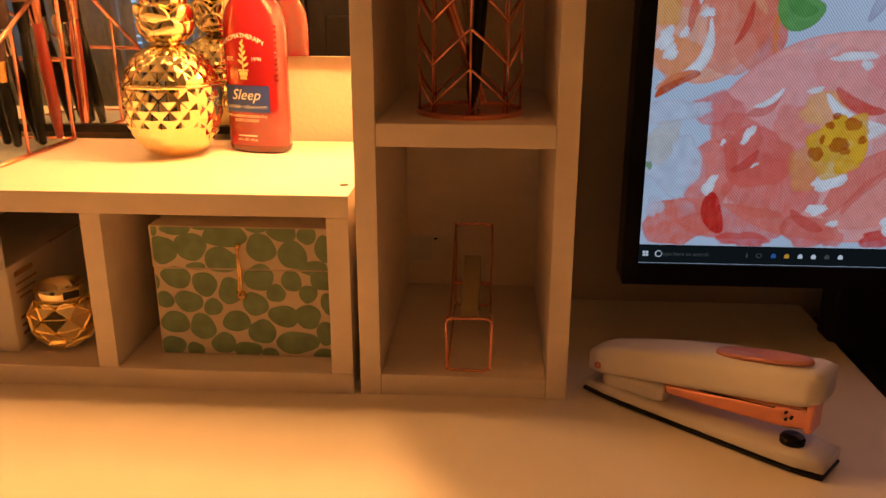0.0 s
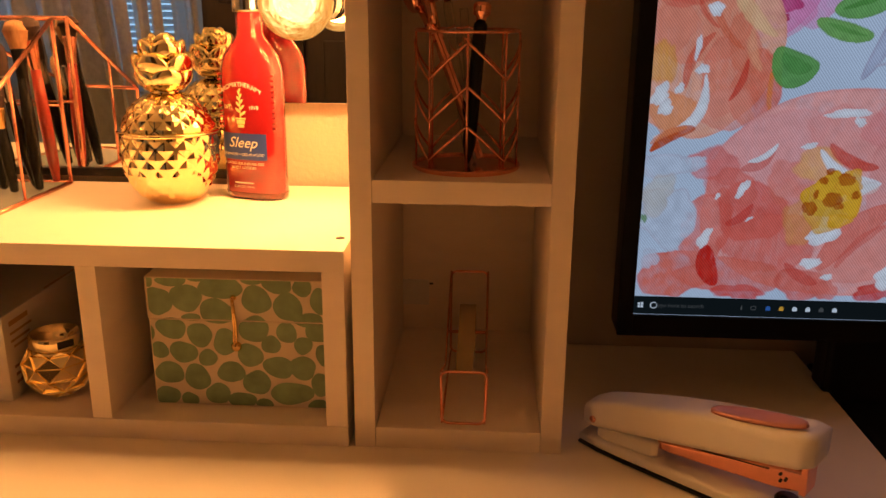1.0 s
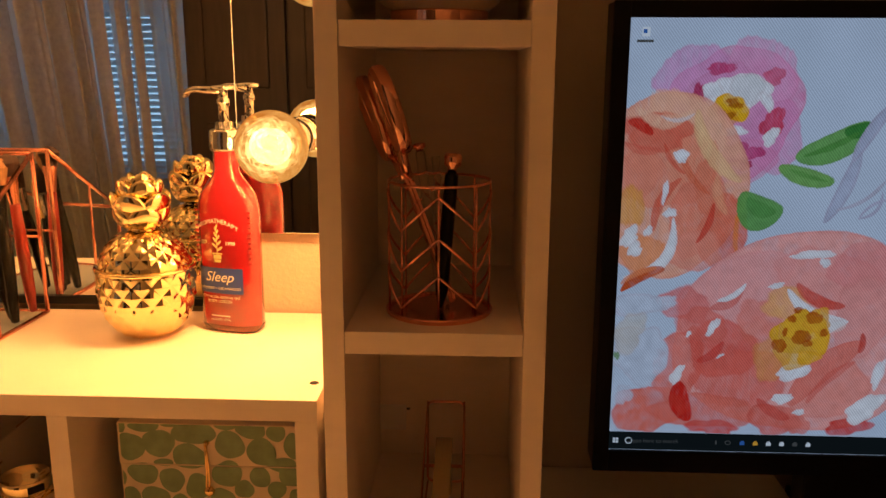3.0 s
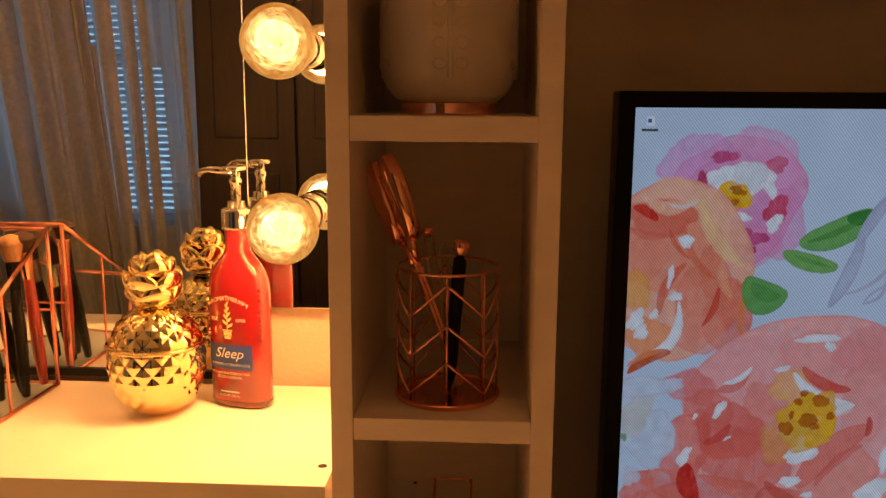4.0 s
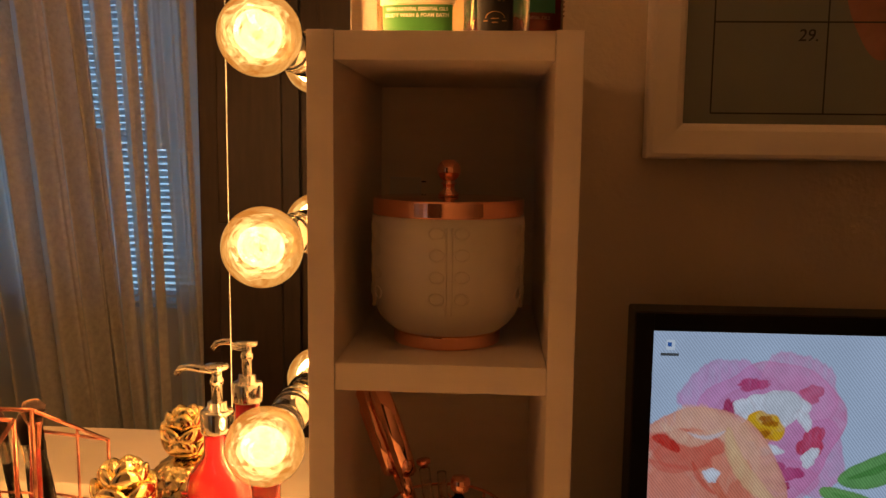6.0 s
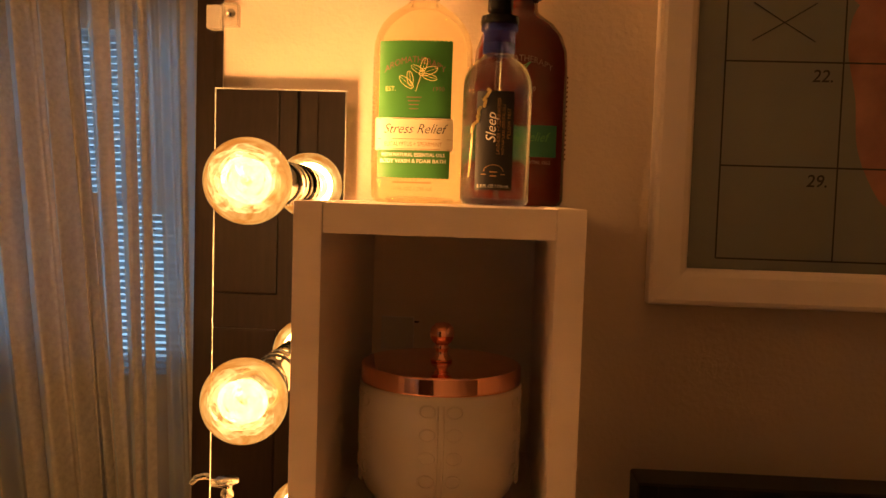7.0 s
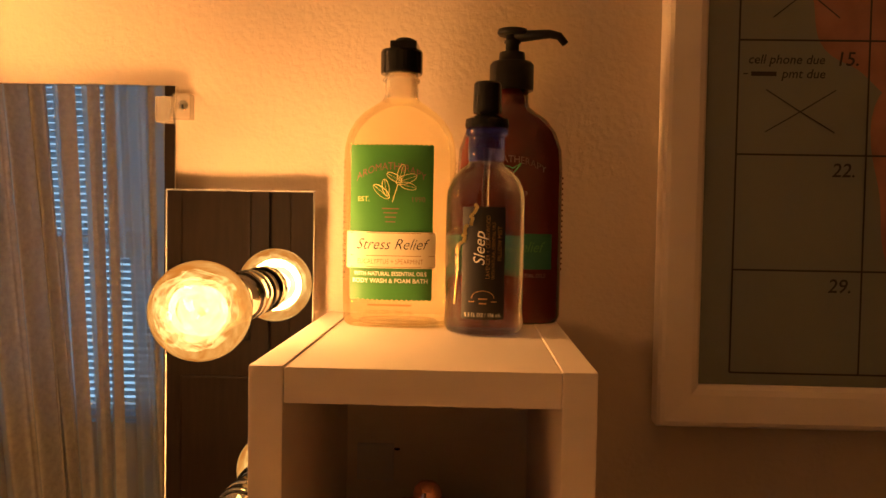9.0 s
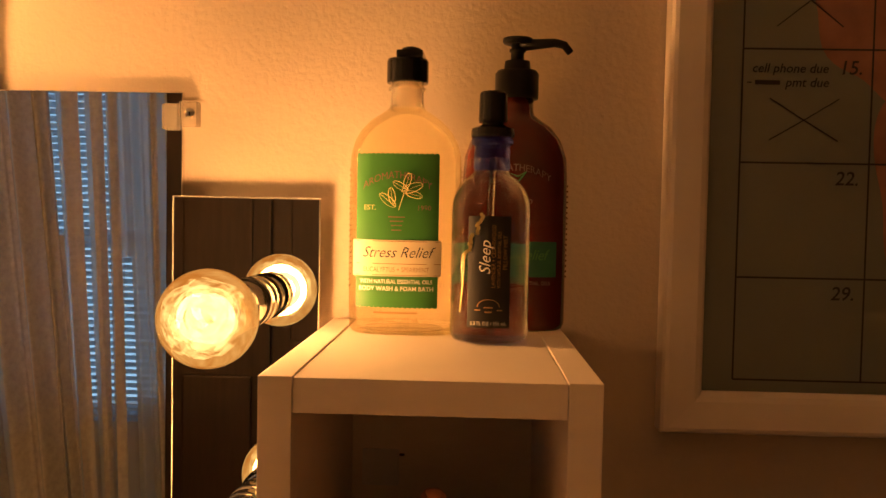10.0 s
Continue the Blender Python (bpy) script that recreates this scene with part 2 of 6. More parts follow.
def glow_core():
    """Bright haze round the filament, densest at the middle, with drifting swirls."""
    m = bpy.data.materials.new("glowing_core")
    m.use_nodes = True
    n, l = m.node_tree.nodes, m.node_tree.links
    n.remove(n["Principled BSDF"])
    tc = n.new("ShaderNodeTexCoord")
    no = n.new("ShaderNodeTexNoise")
    no.inputs["Scale"].default_value, no.inputs["Detail"].default_value, no.inputs["Distortion"].default_value = 46, 4, 2.6
    oi = n.new("ShaderNodeObjectInfo")
    ad = n.new("ShaderNodeVectorMath")
    ad.operation = 'ADD'
    l.new(tc.outputs["Object"], ad.inputs[0])
    l.new(oi.outputs["Random"], ad.inputs[1])
    l.new(ad.outputs[0], no.inputs["Vector"])
    r = n.new("ShaderNodeMapRange")
    r.inputs[1].default_value, r.inputs[2].default_value = 0.46, 0.60
    l.new(no.outputs["Fac"], r.inputs[0])
    ln = n.new("ShaderNodeVectorMath")
    ln.operation = 'LENGTH'
    l.new(tc.outputs["Object"], ln.inputs[0])
    fall = n.new("ShaderNodeMapRange")
    fall.inputs[1].default_value, fall.inputs[2].default_value = 0.006, 0.026
    fall.inputs[3].default_value, fall.inputs[4].default_value = 0.95, 0.10
    l.new(ln.outputs["Value"], fall.inputs[0])
    mu = n.new("ShaderNodeMath")
    mu.operation = 'MULTIPLY'
    l.new(r.outputs[0], mu.inputs[0])
    l.new(fall.outputs[0], mu.inputs[1])
    e = n.new("ShaderNodeEmission")
    e.inputs[0].default_value, e.inputs[1].default_value = (1.0, 0.70, 0.32, 1), 7.0
    t = n.new("ShaderNodeBsdfTransparent")
    mx = n.new("ShaderNodeMixShader")
    l.new(mu.outputs[0], mx.inputs[0])
    l.new(t.outputs[0], mx.inputs[1])
    l.new(e.outputs[0], mx.inputs[2])
    l.new(mx.outputs[0], n["Material Output"].inputs[0])
    return m


FILAMENT = glow("glowing_filament", (1.0, 0.80, 0.42), 9.0, second=(1.0, 0.62, 0.22), scale=70)
GLOWCORE = glow_core()


def curtain_material():
    """Woven cloth with alternating dense tan stripes and sheer grey-blue ones."""
    m = bpy.data.materials.new("striped_sheer_cloth")
    m.use_nodes = True
    n, l = m.node_tree.nodes, m.node_tree.links
    n.remove(n["Principled BSDF"])
    uv = n.new("ShaderNodeTexCoord")
    sp = n.new("ShaderNodeSeparateXYZ")
    l.new(uv.outputs["UV"], sp.inputs[0])
    w = n.new("ShaderNodeMath")
    w.operation = 'FRACT'
    l.new(sp.outputs[0], w.inputs[0])
    st = n.new("ShaderNodeMath")
    st.operation, st.inputs[1].default_value = 'GREATER_THAN', 0.50
    l.new(w.outputs[0], st.inputs[0])
    nz = n.new("ShaderNodeTexNoise")
    nz.inputs["Scale"].default_value, nz.inputs["Detail"].default_value = 60, 6
    l.new(uv.outputs["Object"], nz.inputs["Vector"])
    cr = n.new("ShaderNodeValToRGB")
    cr.color_ramp.elements[0].color, cr.color_ramp.elements[1].color = (0.33, 0.315, 0.275, 1), (0.62, 0.605, 0.545, 1)
    l.new(nz.outputs["Fac"], cr.inputs[0])
    d = n.new("ShaderNodeBsdfDiffuse")
    l.new(cr.outputs[0], d.inputs[0])
    tl = n.new("ShaderNodeBsdfTranslucent")
    tl.inputs[0].default_value = (0.30, 0.34, 0.42, 1)
    dense = n.new("ShaderNodeMixShader")
    dense.inputs[0].default_value = 0.12
    l.new(d.outputs[0], dense.inputs[1])
    l.new(tl.outputs[0], dense.inputs[2])
    st2 = n.new("ShaderNodeBsdfTranslucent")
    st2.inputs[0].default_value = (0.42, 0.54, 0.63, 1)
    sf = n.new("ShaderNodeBsdfDiffuse")
    sf.inputs[0].default_value = (0.46, 0.47, 0.44, 1)
    sd = n.new("ShaderNodeMixShader")
    sd.inputs[0].default_value = 0.52
    l.new(st2.outputs[0], sd.inputs[1])
    l.new(sf.outputs[0], sd.inputs[2])
    tr = n.new("ShaderNodeBsdfTransparent")
    tr.inputs[0].default_value = (0.8, 0.85, 0.95, 1)
    sheer = n.new("ShaderNodeMixShader")
    sheer.inputs[0].default_value = 0.30
    l.new(sd.outputs[0], sheer.inputs[1])
    l.new(tr.outputs[0], sheer.inputs[2])
    slit = n.new("ShaderNodeMath")
    slit.operation, slit.inputs[1].default_value = 'GREATER_THAN', 0.80
    l.new(w.outputs[0], slit.inputs[0])
    op = n.new("ShaderNodeMapRange")
    op.inputs[3].default_value, op.inputs[4].default_value = 0.10, 0.70
    l.new(slit.outputs[0], op.inputs[0])
    so = n.new("ShaderNodeMath")
    so.operation = 'MULTIPLY'
    l.new(op.outputs[0], so.inputs[0])
    l.new(sp.outputs[1], so.inputs[1])
    l.new(so.outputs[0], sheer.inputs[0])
    mx = n.new("ShaderNodeMixShader")
    l.new(st.outputs[0], mx.inputs[0])
    l.new(dense.outputs[0], mx.inputs[1])
    l.new(sheer.outputs[0], mx.inputs[2])
    l.new(mx.outputs[0], n["Material Output"].inputs[0])
    return m


CURTAIN = curtain_material()
DUSK = glow("evening_daylight", (0.36, 0.57, 0.76), 2.2)


# ---- builders ----
def part(name, bm, material, parent=None, label="", smooth=False):
    me = bpy.data.meshes.new(name)
    if smooth:
        for f in bm.faces:
            f.smooth = True
    bm.to_mesh(me)
    bm.free()
    me.materials.append(material)
    ob = new(name, me)
    if parent:
        ob.parent = parent
    if label:
        ob["label"] = label
    return ob


def thing(name, label, category, at=(0, 0, 0), turn=0.0, group="", kind=""):
    ob = new(name)
    ob.empty_display_size = 0.02
    ob.location = at
    ob.rotation_euler = (0, 0, radians(turn))
    return tagged(ob, label, category, group, kind)


def box(x0, x1, y0, y1, z0, z1, bevel=0.0008, segs=2, bm=None):
    own = bm is None
    bm = bm or bmesh.new()
    r = bmesh.ops.create_cube(bm, size=1)
    for v in r["verts"]:
        v.co = Vector(((x0 + x1) / 2 + v.co.x * (x1 - x0), (y0 + y1) / 2 + v.co.y * (y1 - y0), (z0 + z1) / 2 + v.co.z * (z1 - z0)))
    if bevel > 0:
        edges = {e for v in r["verts"] for e in v.link_edges}
        bmesh.ops.bevel(bm, geom=list(edges), offset=bevel, segments=segs, profile=0.7, affect='EDGES')
    return bm


def lathe(profile, segs=48, bm=None, center=(0, 0, 0)):
    """Turns (radius, height) pairs round the z axis."""
    bm = bm or bmesh.new()
    cx, cy, cz = center
    rings = []
    for r, z in profile:
        if r < 1e-6:
            rings.append([bm.verts.new((cx, cy, cz + z))])
        else:
            rings.append([bm.verts.new((cx + r * math.cos(2 * math.pi * i / segs), cy + r * math.sin(2 * math.pi * i / segs), cz + z)) for i in range(segs)])
    for a, b in zip(rings, rings[1:]):
        for i in range(segs):
            j = (i + 1) % segs
            if len(a) == 1 and len(b) > 1:
                bm.faces.new((a[0], b[j], b[i]))
            elif len(b) == 1 and len(a) > 1:
                bm.faces.new((a[i], a[j], b[0]))
            elif len(a) > 1:
                bm.faces.new((a[i], a[j], b[j], b[i]))
    bmesh.ops.recalc_face_normals(bm, faces=bm.faces)
    return bm


def tube(points, r, sides=8, closed=False, bm=None, taper=None):
    """A round wire along a line of points."""
    bm = bm or bmesh.new()
    pts = [Vector(p) for p in points]
    n = len(pts)
    rings = []
    up = None
    for i, p in enumerate(pts):
        a = pts[(i - 1) % n] if closed or i > 0 else p
        b = pts[(i + 1) % n] if closed or i < n - 1 else p
        d = (b - a).normalized()
        if up is None:
            up = d.orthogonal().normalized()
        up = (up - d * up.dot(d)).normalized()
        side = d.cross(up)
        k = r * (taper[i] if taper else 1)
        rings.append([bm.verts.new(p + k * (math.cos(2 * math.pi * s / sides) * up + math.sin(2 * math.pi * s / sides) * side)) for s in range(sides)])
    for i in range(n if closed else n - 1):
        a, b = rings[i], rings[(i + 1) % n]
        for s in range(sides):
            q = (s + 1) % sides
            bm.faces.new((a[s], a[q], b[q], b[s]))
    if not closed:
        bm.faces.new(rings[0][::-1])
        bm.faces.new(rings[-1])
    bmesh.ops.recalc_face_normals(bm, faces=bm.faces)
    return bm


def oval(rx, ry, n, a):
    """A point of a rounded oblong at the angle a."""
    c, s = math.cos(a), math.sin(a)
    return rx * math.copysign(abs(c) ** (2 / n), c), ry * math.copysign(abs(s) ** (2 / n), s)


def loft(levels, n=2.6, segs=48, bm=None, cap=True):
    """Stacks rounded oblongs: (height, half width, half depth)."""
    bm = bm or bmesh.new()
    rings = []
    for z, rx, ry in levels:
        k = n if rx > 0.018 else 2.0
        rings.append([bm.verts.new((*oval(rx, ry, k, 2 * math.pi * i / segs), z)) for i in range(segs)])
    for a, b in zip(rings, rings[1:]):
        for i in range(segs):
            j = (i + 1) % segs
            bm.faces.new((a[i], a[j], b[j], b[i]))
    if cap:
        bm.faces.new(rings[0][::-1])
        bm.faces.new(rings[-1])
    bmesh.ops.recalc_face_normals(bm, faces=bm.faces)
    return bm


def bent_y(x, rx, ry, n, gap):
    """Front of a rounded oblong at x, gap in front of it."""
    u = min(abs(x / rx), 0.995)
    return -ry * (1 - u ** n) ** (1 / n) - gap


def plate(x0, x1, z0, z1, rx, ry, n, gap, nx=24, teeth=0):
    """A label bent round the front of a bottle, with a toothed edge if wanted."""
    bm = bmesh.new()
    rows = []
    steps = nx if not teeth else teeth * 2
    for zi, (z, sgn) in enumerate(((z0, -1), (z1, 1))):
        rows.append([bm.verts.new((x0 + (x1 - x0) * i / steps, bent_y(x0 + (x1 - x0) * i / steps, rx, ry, n, gap), z + (sgn * 0.0009 * (i % 2) if teeth else 0))) for i in range(steps + 1)])
    back = [[bm.verts.new((v.co.x, v.co.y + 0.0002, v.co.z)) for v in r] for r in rows]
    for i in range(steps):
        bm.faces.new((rows[0][i], rows[0][i + 1], rows[1][i + 1], rows[1][i]))
        bm.faces.new((back[0][i + 1], back[0][i], back[1][i], back[1][i + 1]))
    return bm


def letters(text, size, at=(0, 0, 0), bend=None, shear=0.0, arch=0.0, squeeze=1.0, lean=0.0, down=False, flip=False, thick=0.0):
    """Flat letters in the xz plane, centred at at, bent round a bottle by bend(x). arch: rise of the middle; down: reads upwards."""
    cu = bpy.data.curves.new("print", 'FONT')
    cu.body, cu.size, cu.shear, cu.align_x, cu.align_y, cu.resolution_u = text, size, shear, 'CENTER', 'CENTER', 3
    cu.offset = thick
    tmp = bpy.data.objects.new("print", cu)
    me = tmp.to_mesh()
    bm = bmesh.new()
    bm.from_mesh(me)
    tmp.to_mesh_clear()
    bpy.data.objects.remove(tmp)
    bpy.data.curves.remove(cu)
    half = max((abs(v.co.x) for v in bm.verts), default=1) or 1
    for v in bm.verts:
        x, z = v.co.x * squeeze, v.co.y
        if arch:
            z += arch * (1 - (v.co.x / half) ** 2)
        z += lean * x
        if flip:
            x, z = -x, -z
        if down:
            x, z = -z, x
        x += at[0]
        z += at[2]
        v.co = Vector((x, bend(x) if bend else at[1], z))
    return bm


def bars(specs, at_y=0.0, bend=None, bm=None):
    """Plain bars (x, z, width, height) that stand for small print."""
    bm = bm or bmesh.new()
    for x, z, w, h in specs:
        k = 4
        lo = [bm.verts.new((x - w / 2 + w * i / k, bend(x - w / 2 + w * i / k) if bend else at_y, z - h / 2)) for i in range(k + 1)]
        hi = [bm.verts.new((v.co.x, v.co.y, z + h / 2)) for v in lo]
        for i in range(k):
            bm.faces.new((lo[i], lo[i + 1], hi[i + 1], hi[i]))
    return bm


def blob(cx, cz, rx, rz, y, wobble=0.12, seed=0, segs=72, turn=0.0, lo=None, waves=5):
    """A flat brush mark with an uneven outline in the xz plane; lo keeps it inside (x, z, x, z) bounds."""
    bm = bmesh.new()
    rnd = random.Random(seed)
    ph = [(rnd.uniform(0, 6.28), rnd.uniform(0.3, 1.0)) for _ in range(waves)]
    c, s = math.cos(radians(turn)), math.sin(radians(turn))
    vs = []
    for i in range(segs):
        a = 2 * math.pi * i / segs
        k = 1 + wobble * sum(w * math.sin((j + 2) * a + p) / (1 + 0.4 * j) for j, (p, w) in enumerate(ph))
        u, v = rx * k * math.cos(a), rz * k * math.sin(a)
        x, z = cx + u * c - v * s, cz + u * s + v * c
        if lo:
            x, z = min(max(x, lo[0]), lo[2]), min(max(z, lo[1]), lo[3])
        vs.append(bm.verts.new((x, y, z)))
    mid = bm.verts.new((min(max(cx, lo[0] + 0.001), lo[2]) if lo else cx, y, min(max(cz, lo[1] + 0.001), lo[3]) if lo else cz))
    for i in range(segs):
        bm.faces.new((vs[i], vs[(i + 1) % segs], mid))
    return bm


# ---- the room ----
WALL_Y = 0.765
X0, X1, YB, FLOOR_Z, CEIL_Z = -2.05, 3.2, -1.25, -0.76, 1.66


def structure(name, bm, material, label, category):
    return tagged(part(name, bm, material), label, category, kind="structure")


structure("wall_north", box(X0, X1, WALL_Y, WALL_Y + 0.12, FLOOR_Z, CEIL_Z, 0), WALL, "beige painted wall with a fine orange-peel texture", "wall")
# tones of the unseen side walls steer the bounce: west pale, east dark
structure("wall_west", box(X0 - 0.12, X0, YB, WALL_Y, FLOOR_Z, CEIL_Z, 0), ROOMWALL, "plain side wall of the room, out of view, toned for bounce light", "wall")
structure("wall_east", box(X1, X1 + 0.12, YB, WALL_Y, FLOOR_Z, CEIL_Z, 0), EASTWALL, "plain side wall of the room, out of view, toned for bounce light", "wall")
structure("floor", box(X0, X1, YB, WALL_Y, FLOOR_Z - 0.1, FLOOR_Z, 0), FLOOR, "plain beige carpet floor of the room", "floor")
structure("ceiling", box(X0, X1, YB, WALL_Y, CEIL_Z, CEIL_Z + 0.1, 0), CEIL, "plain white painted ceiling of the room", "ceiling")

# wall with the window, built round its opening
WX0, WX1, WZ0, WZ1 = -1.80, -0.885, -0.02, 1.11
bm = box(X0, WX0, YB - 0.12, YB, FLOOR_Z, CEIL_Z, 0)
box(WX1, X1, YB - 0.12, YB, FLOOR_Z, CEIL_Z, 0, bm=bm)
box(WX0, WX1, YB - 0.12, YB, FLOOR_Z, WZ0, 0, bm=bm)
box(WX0, WX1, YB - 0.12, YB, WZ1, CEIL_Z, 0, bm=bm)
structure("wall_south", bm, SOUTHWALL, "beige painted wall with a window behind curtains", "wall")
win = thing("window_1", "white framed window with evening daylight outside", "window", ((WX0 + WX1) / 2, YB - 0.06, WZ0), kind="structure")
hw, hh = (WX1 - WX0) / 2, WZ1 - WZ0
bm = box(-hw, -hw + 0.05, -0.03, 0.03, 0, hh)
box(hw - 0.05, hw, -0.03, 0.03, 0, hh, bm=bm)
box(-hw + 0.05, hw - 0.05, -0.03, 0.03, 0, 0.05, bm=bm)
box(-hw + 0.05, hw - 0.05, -0.03, 0.03, hh - 0.05, hh, bm=bm)
box(-hw + 0.05, hw - 0.05, -0.02, 0.02, hh / 2 - 0.02, hh / 2 + 0.02, bm=bm)
part("window_frame", bm, PLASTIC_WHITE, win)
for z0, z1 in ((0.05, hh / 2 - 0.02), (hh / 2 + 0.02, hh - 0.05)):
    p = part("pane", box(-hw + 0.05, hw - 0.05, -0.002, 0.002, z0, z1, 0), PANE, win)
    p.visible_shadow = False
structure("backdrop", box(-3.2, 0.8, -1.9, -1.88, -0.8, 2.2, 0), DUSK, "blue evening light outside the window", "backdrop")

blind = thing("window_blind", "white horizontal slat blind, half closed, before the window", "blind", ((WX0 + WX1) / 2, YB + 0.035, WZ0))
PITCH = 0.0215
slat_mesh = None
for i in range(int((hh - 0.03) / PITCH)):
    if slat_mesh is None:
        bm = bmesh.new()
        rows = []
        for k in range(5):
            u = k / 4 - 0.5
            rows.append([bm.verts.new((sx * hw * 0.985, u * 0.012, u * 0.0165 + 0.0012 * (1 - 4 * u * u))) for sx in (-1, 1)])
        for a, b in zip(rows, rows[1:]):
            bm.faces.new((a[0], a[1], b[1], b[0]))
        bmesh.ops.solidify(bm, geom=bm.faces[:], thickness=0.0006)
        first = part("slat", bm, BLINDM, blind)
        slat_mesh = first.data
        first.location.z = 0.015
    else:
        o = new("slat", slat_mesh)
        o.parent = blind
        o.location.z = 0.015 + i * PITCH
for x in (-0.3, 0.3):
    part("cord", tube([(x, 0.008, 0.0), (x, 0.008, hh)], 0.0012, 6), PLASTIC_WHITE, blind)
part("head_rail", box(-hw * 0.99, hw * 0.99, -0.015, 0.02, hh - 0.035, hh), PLASTIC_WHITE, blind)


# edges of the cloth's woven stripes and how open each weave is: 0 dense, 0.6 sheer, 0.9 slit between folds
STRIPES = ((-1.96, 0.6), (-1.90, 0), (-1.85, 0.6), (-1.78, 0), (-1.73, 0.6), (-1.67, 0), (-1.62, 0.6), (-1.59, 0), (-1.55, 0.6), (-1.48, 0), (-1.42, 0.6), (-1.378, 0), (-1.312, 0.6), (-1.290, 0), (-1.252, 0.6), (-1.236, 0), (-1.190, 0.9), (-1.168, 0.6), (-1.156, 0), (-1.125, 0.9), (-1.100, 0.6), (-1.090, 0), (-1.064, 0.9), (-1.046, 0.6), (-1.034, 0), (-1.012, 0.9), (-0.982, 0.6), (-0.905, 0), (-0.888, 0.6), (-0.872, 0))


def weave(x):
    code = 0.0
    for edge, k in STRIPES:
        if x >= edge:
            code = k
    return code


def curtain(x0, x1, seed, folds, deep, label):
    """A hanging cloth with uneven folds; the stripes follow the cloth's own width."""
    rnd = random.Random(seed)
    root = thing("curtain", label, "curtain", (0, YB + 0.13, FLOOR_Z + 0.03), group="window curtains")
    bm = bmesh.new()
    uvl = bm.loops.layers.uv.new("uv")
    nx, nz, top = 300, 36, 2.22
    ph = [rnd.uniform(0, 6.28) for _ in range(4)]
    grid, us = [], []
    for i in range(nx + 1):
        t = i / nx
        xn = x0 + (x1 - x0) * t
        col = []
        for k in range(nz + 1):
            h = k / nz
            x = xn + 0.004 * math.sin(5 * h + ph[2] + 9 * t) + (0.035 + 0.065 * min(1, max(0, (-1.05 - xn) / 0.2))) * (1.15 - h * top) + 0.006 * (1 - h) * math.sin(3.2 * t * 6.28 + ph[2])
            a = deep * (1 + 0.4 * math.sin(5 * t * 6.28 + ph[1]) + 0.25 * (1 - h))
            y = a * math.sin(folds * t * 6.28 + ph[0] + 0.35 * math.sin(2 * t * 6.28) + 0.3 * h) + 0.3 * deep * math.sin(2.3 * folds * t * 6.28 + ph[3] + 2 * h)
            col.append(bm.verts.new((x, y, h * top)))
        us.append((weave(xn), 1.0 if xn > -1.225 else 0.4))
        grid.append(col)
    for i in range(nx):
        for k in range(nz):
            f = bm.faces.new((grid[i][k], grid[i + 1][k], grid[i + 1][k + 1], grid[i][k + 1]))
            code, thin = us[i]
            if code > 0.8 and -1.20 < x0 + (x1 - x0) * i / nx < -1.16 and k < 21:
                code = 0.0
            if code > 0.8 and x0 + (x1 - x0) * i / nx > -1.03 and k > 19:
                code = 0.6
            for lp in f.loops:
                lp[uvl].uv = (code, thin)
    part("cloth", bm, CURTAIN, root, smooth=True)
    return root


curtain(-1.98, -1.210, 3, 9, 0.026, "tan and grey-blue striped sheer curtain hanging in folds")
curtain(-1.228, -0.832, 8, 6, 0.011, "tan and blue striped sheer curtain hanging in narrow folds")
rod = thing("curtain_rod", "dark metal curtain rod above the window", "curtain rod", (0, YB + 0.13, FLOOR_Z + 2.29))
part("pole", tube([(-2.05, 0, 0), (-0.62, 0, 0)], 0.011, 12), BLACK, rod)
for x in (-2.05, -0.62):
    part("finial", lathe([(0, -0.02), (0.015, -0.014), (0.02, 0), (0.015, 0.014), (0, 0.02)], 16, center=(x, 0, 0)), BLACK, rod, smooth=True)
for x in (-1.9, -0.76):
    part("bracket", box(x - 0.008, x + 0.008, -0.13, 0.0, -0.02, -0.011), BLACK, rod)

cup = thing("wardrobe", "dark brown wooden wardrobe with two panelled doors", "wardrobe", (-0.840, YB + 0.002, FLOOR_Z))
part("carcass", box(0, 0.62, 0, 0.24, 0.06, 2.05, 0.003), DARKWOOD, cup)
part("plinth", box(0.01, 0.61, 0.0, 0.22, 0.0, 0.06, 0.002), DARKWOOD, cup)
part("cornice", box(-0.005, 0.635, 0.0, 0.265, 2.05, 2.10, 0.006), DARKWOOD, cup)
for x0 in (0.012, 0.314):
    dr = part("door", box(x0, x0 + 0.294, 0.241, 0.260, 0.075, 2.035, 0.003), DARKWOOD, cup)
    for z0, z1 in ((0.16, 0.95), (1.05, 1.95)):
        part("door_panel", box(x0 + 0.05, x0 + 0.244, 0.2605, 0.268, z0, z1, 0.006), DARKWOOD, dr)

# ---- desks ----
desk = thing("desk", "white laminate desk with a smooth worn top", "desk", (0, 0, 0))
part("desktop", box(-1.25, 0.305, -0.03, WALL_Y - 0.004, -0.03, 0.0, 0.0015), DESK, desk)
for x in (-1.23, 0.262):
    part("side_panel", box(x, x + 0.02, 0.0, 0.72, FLOOR_Z, -0.03), DESK, desk)
part("back_rail", box(-1.21, 0.262, 0.70, 0.718, -0.35, -0.03), DESK, desk)
side = thing("side_table", "black wooden table under the monitor", "table", (0.3, 0, 0))
part("tabletop", box(0.008, 0.94, 0.12, WALL_Y - 0.006, -0.05, -0.022, 0.002), BLACKDESK, side)
for x in (0.01, 0.885):
    for y in (0.14, 0.70):
        part("leg", box(x, x + 0.045, y, y + 0.045, FLOOR_Z, -0.05), BLACKDESK, side)

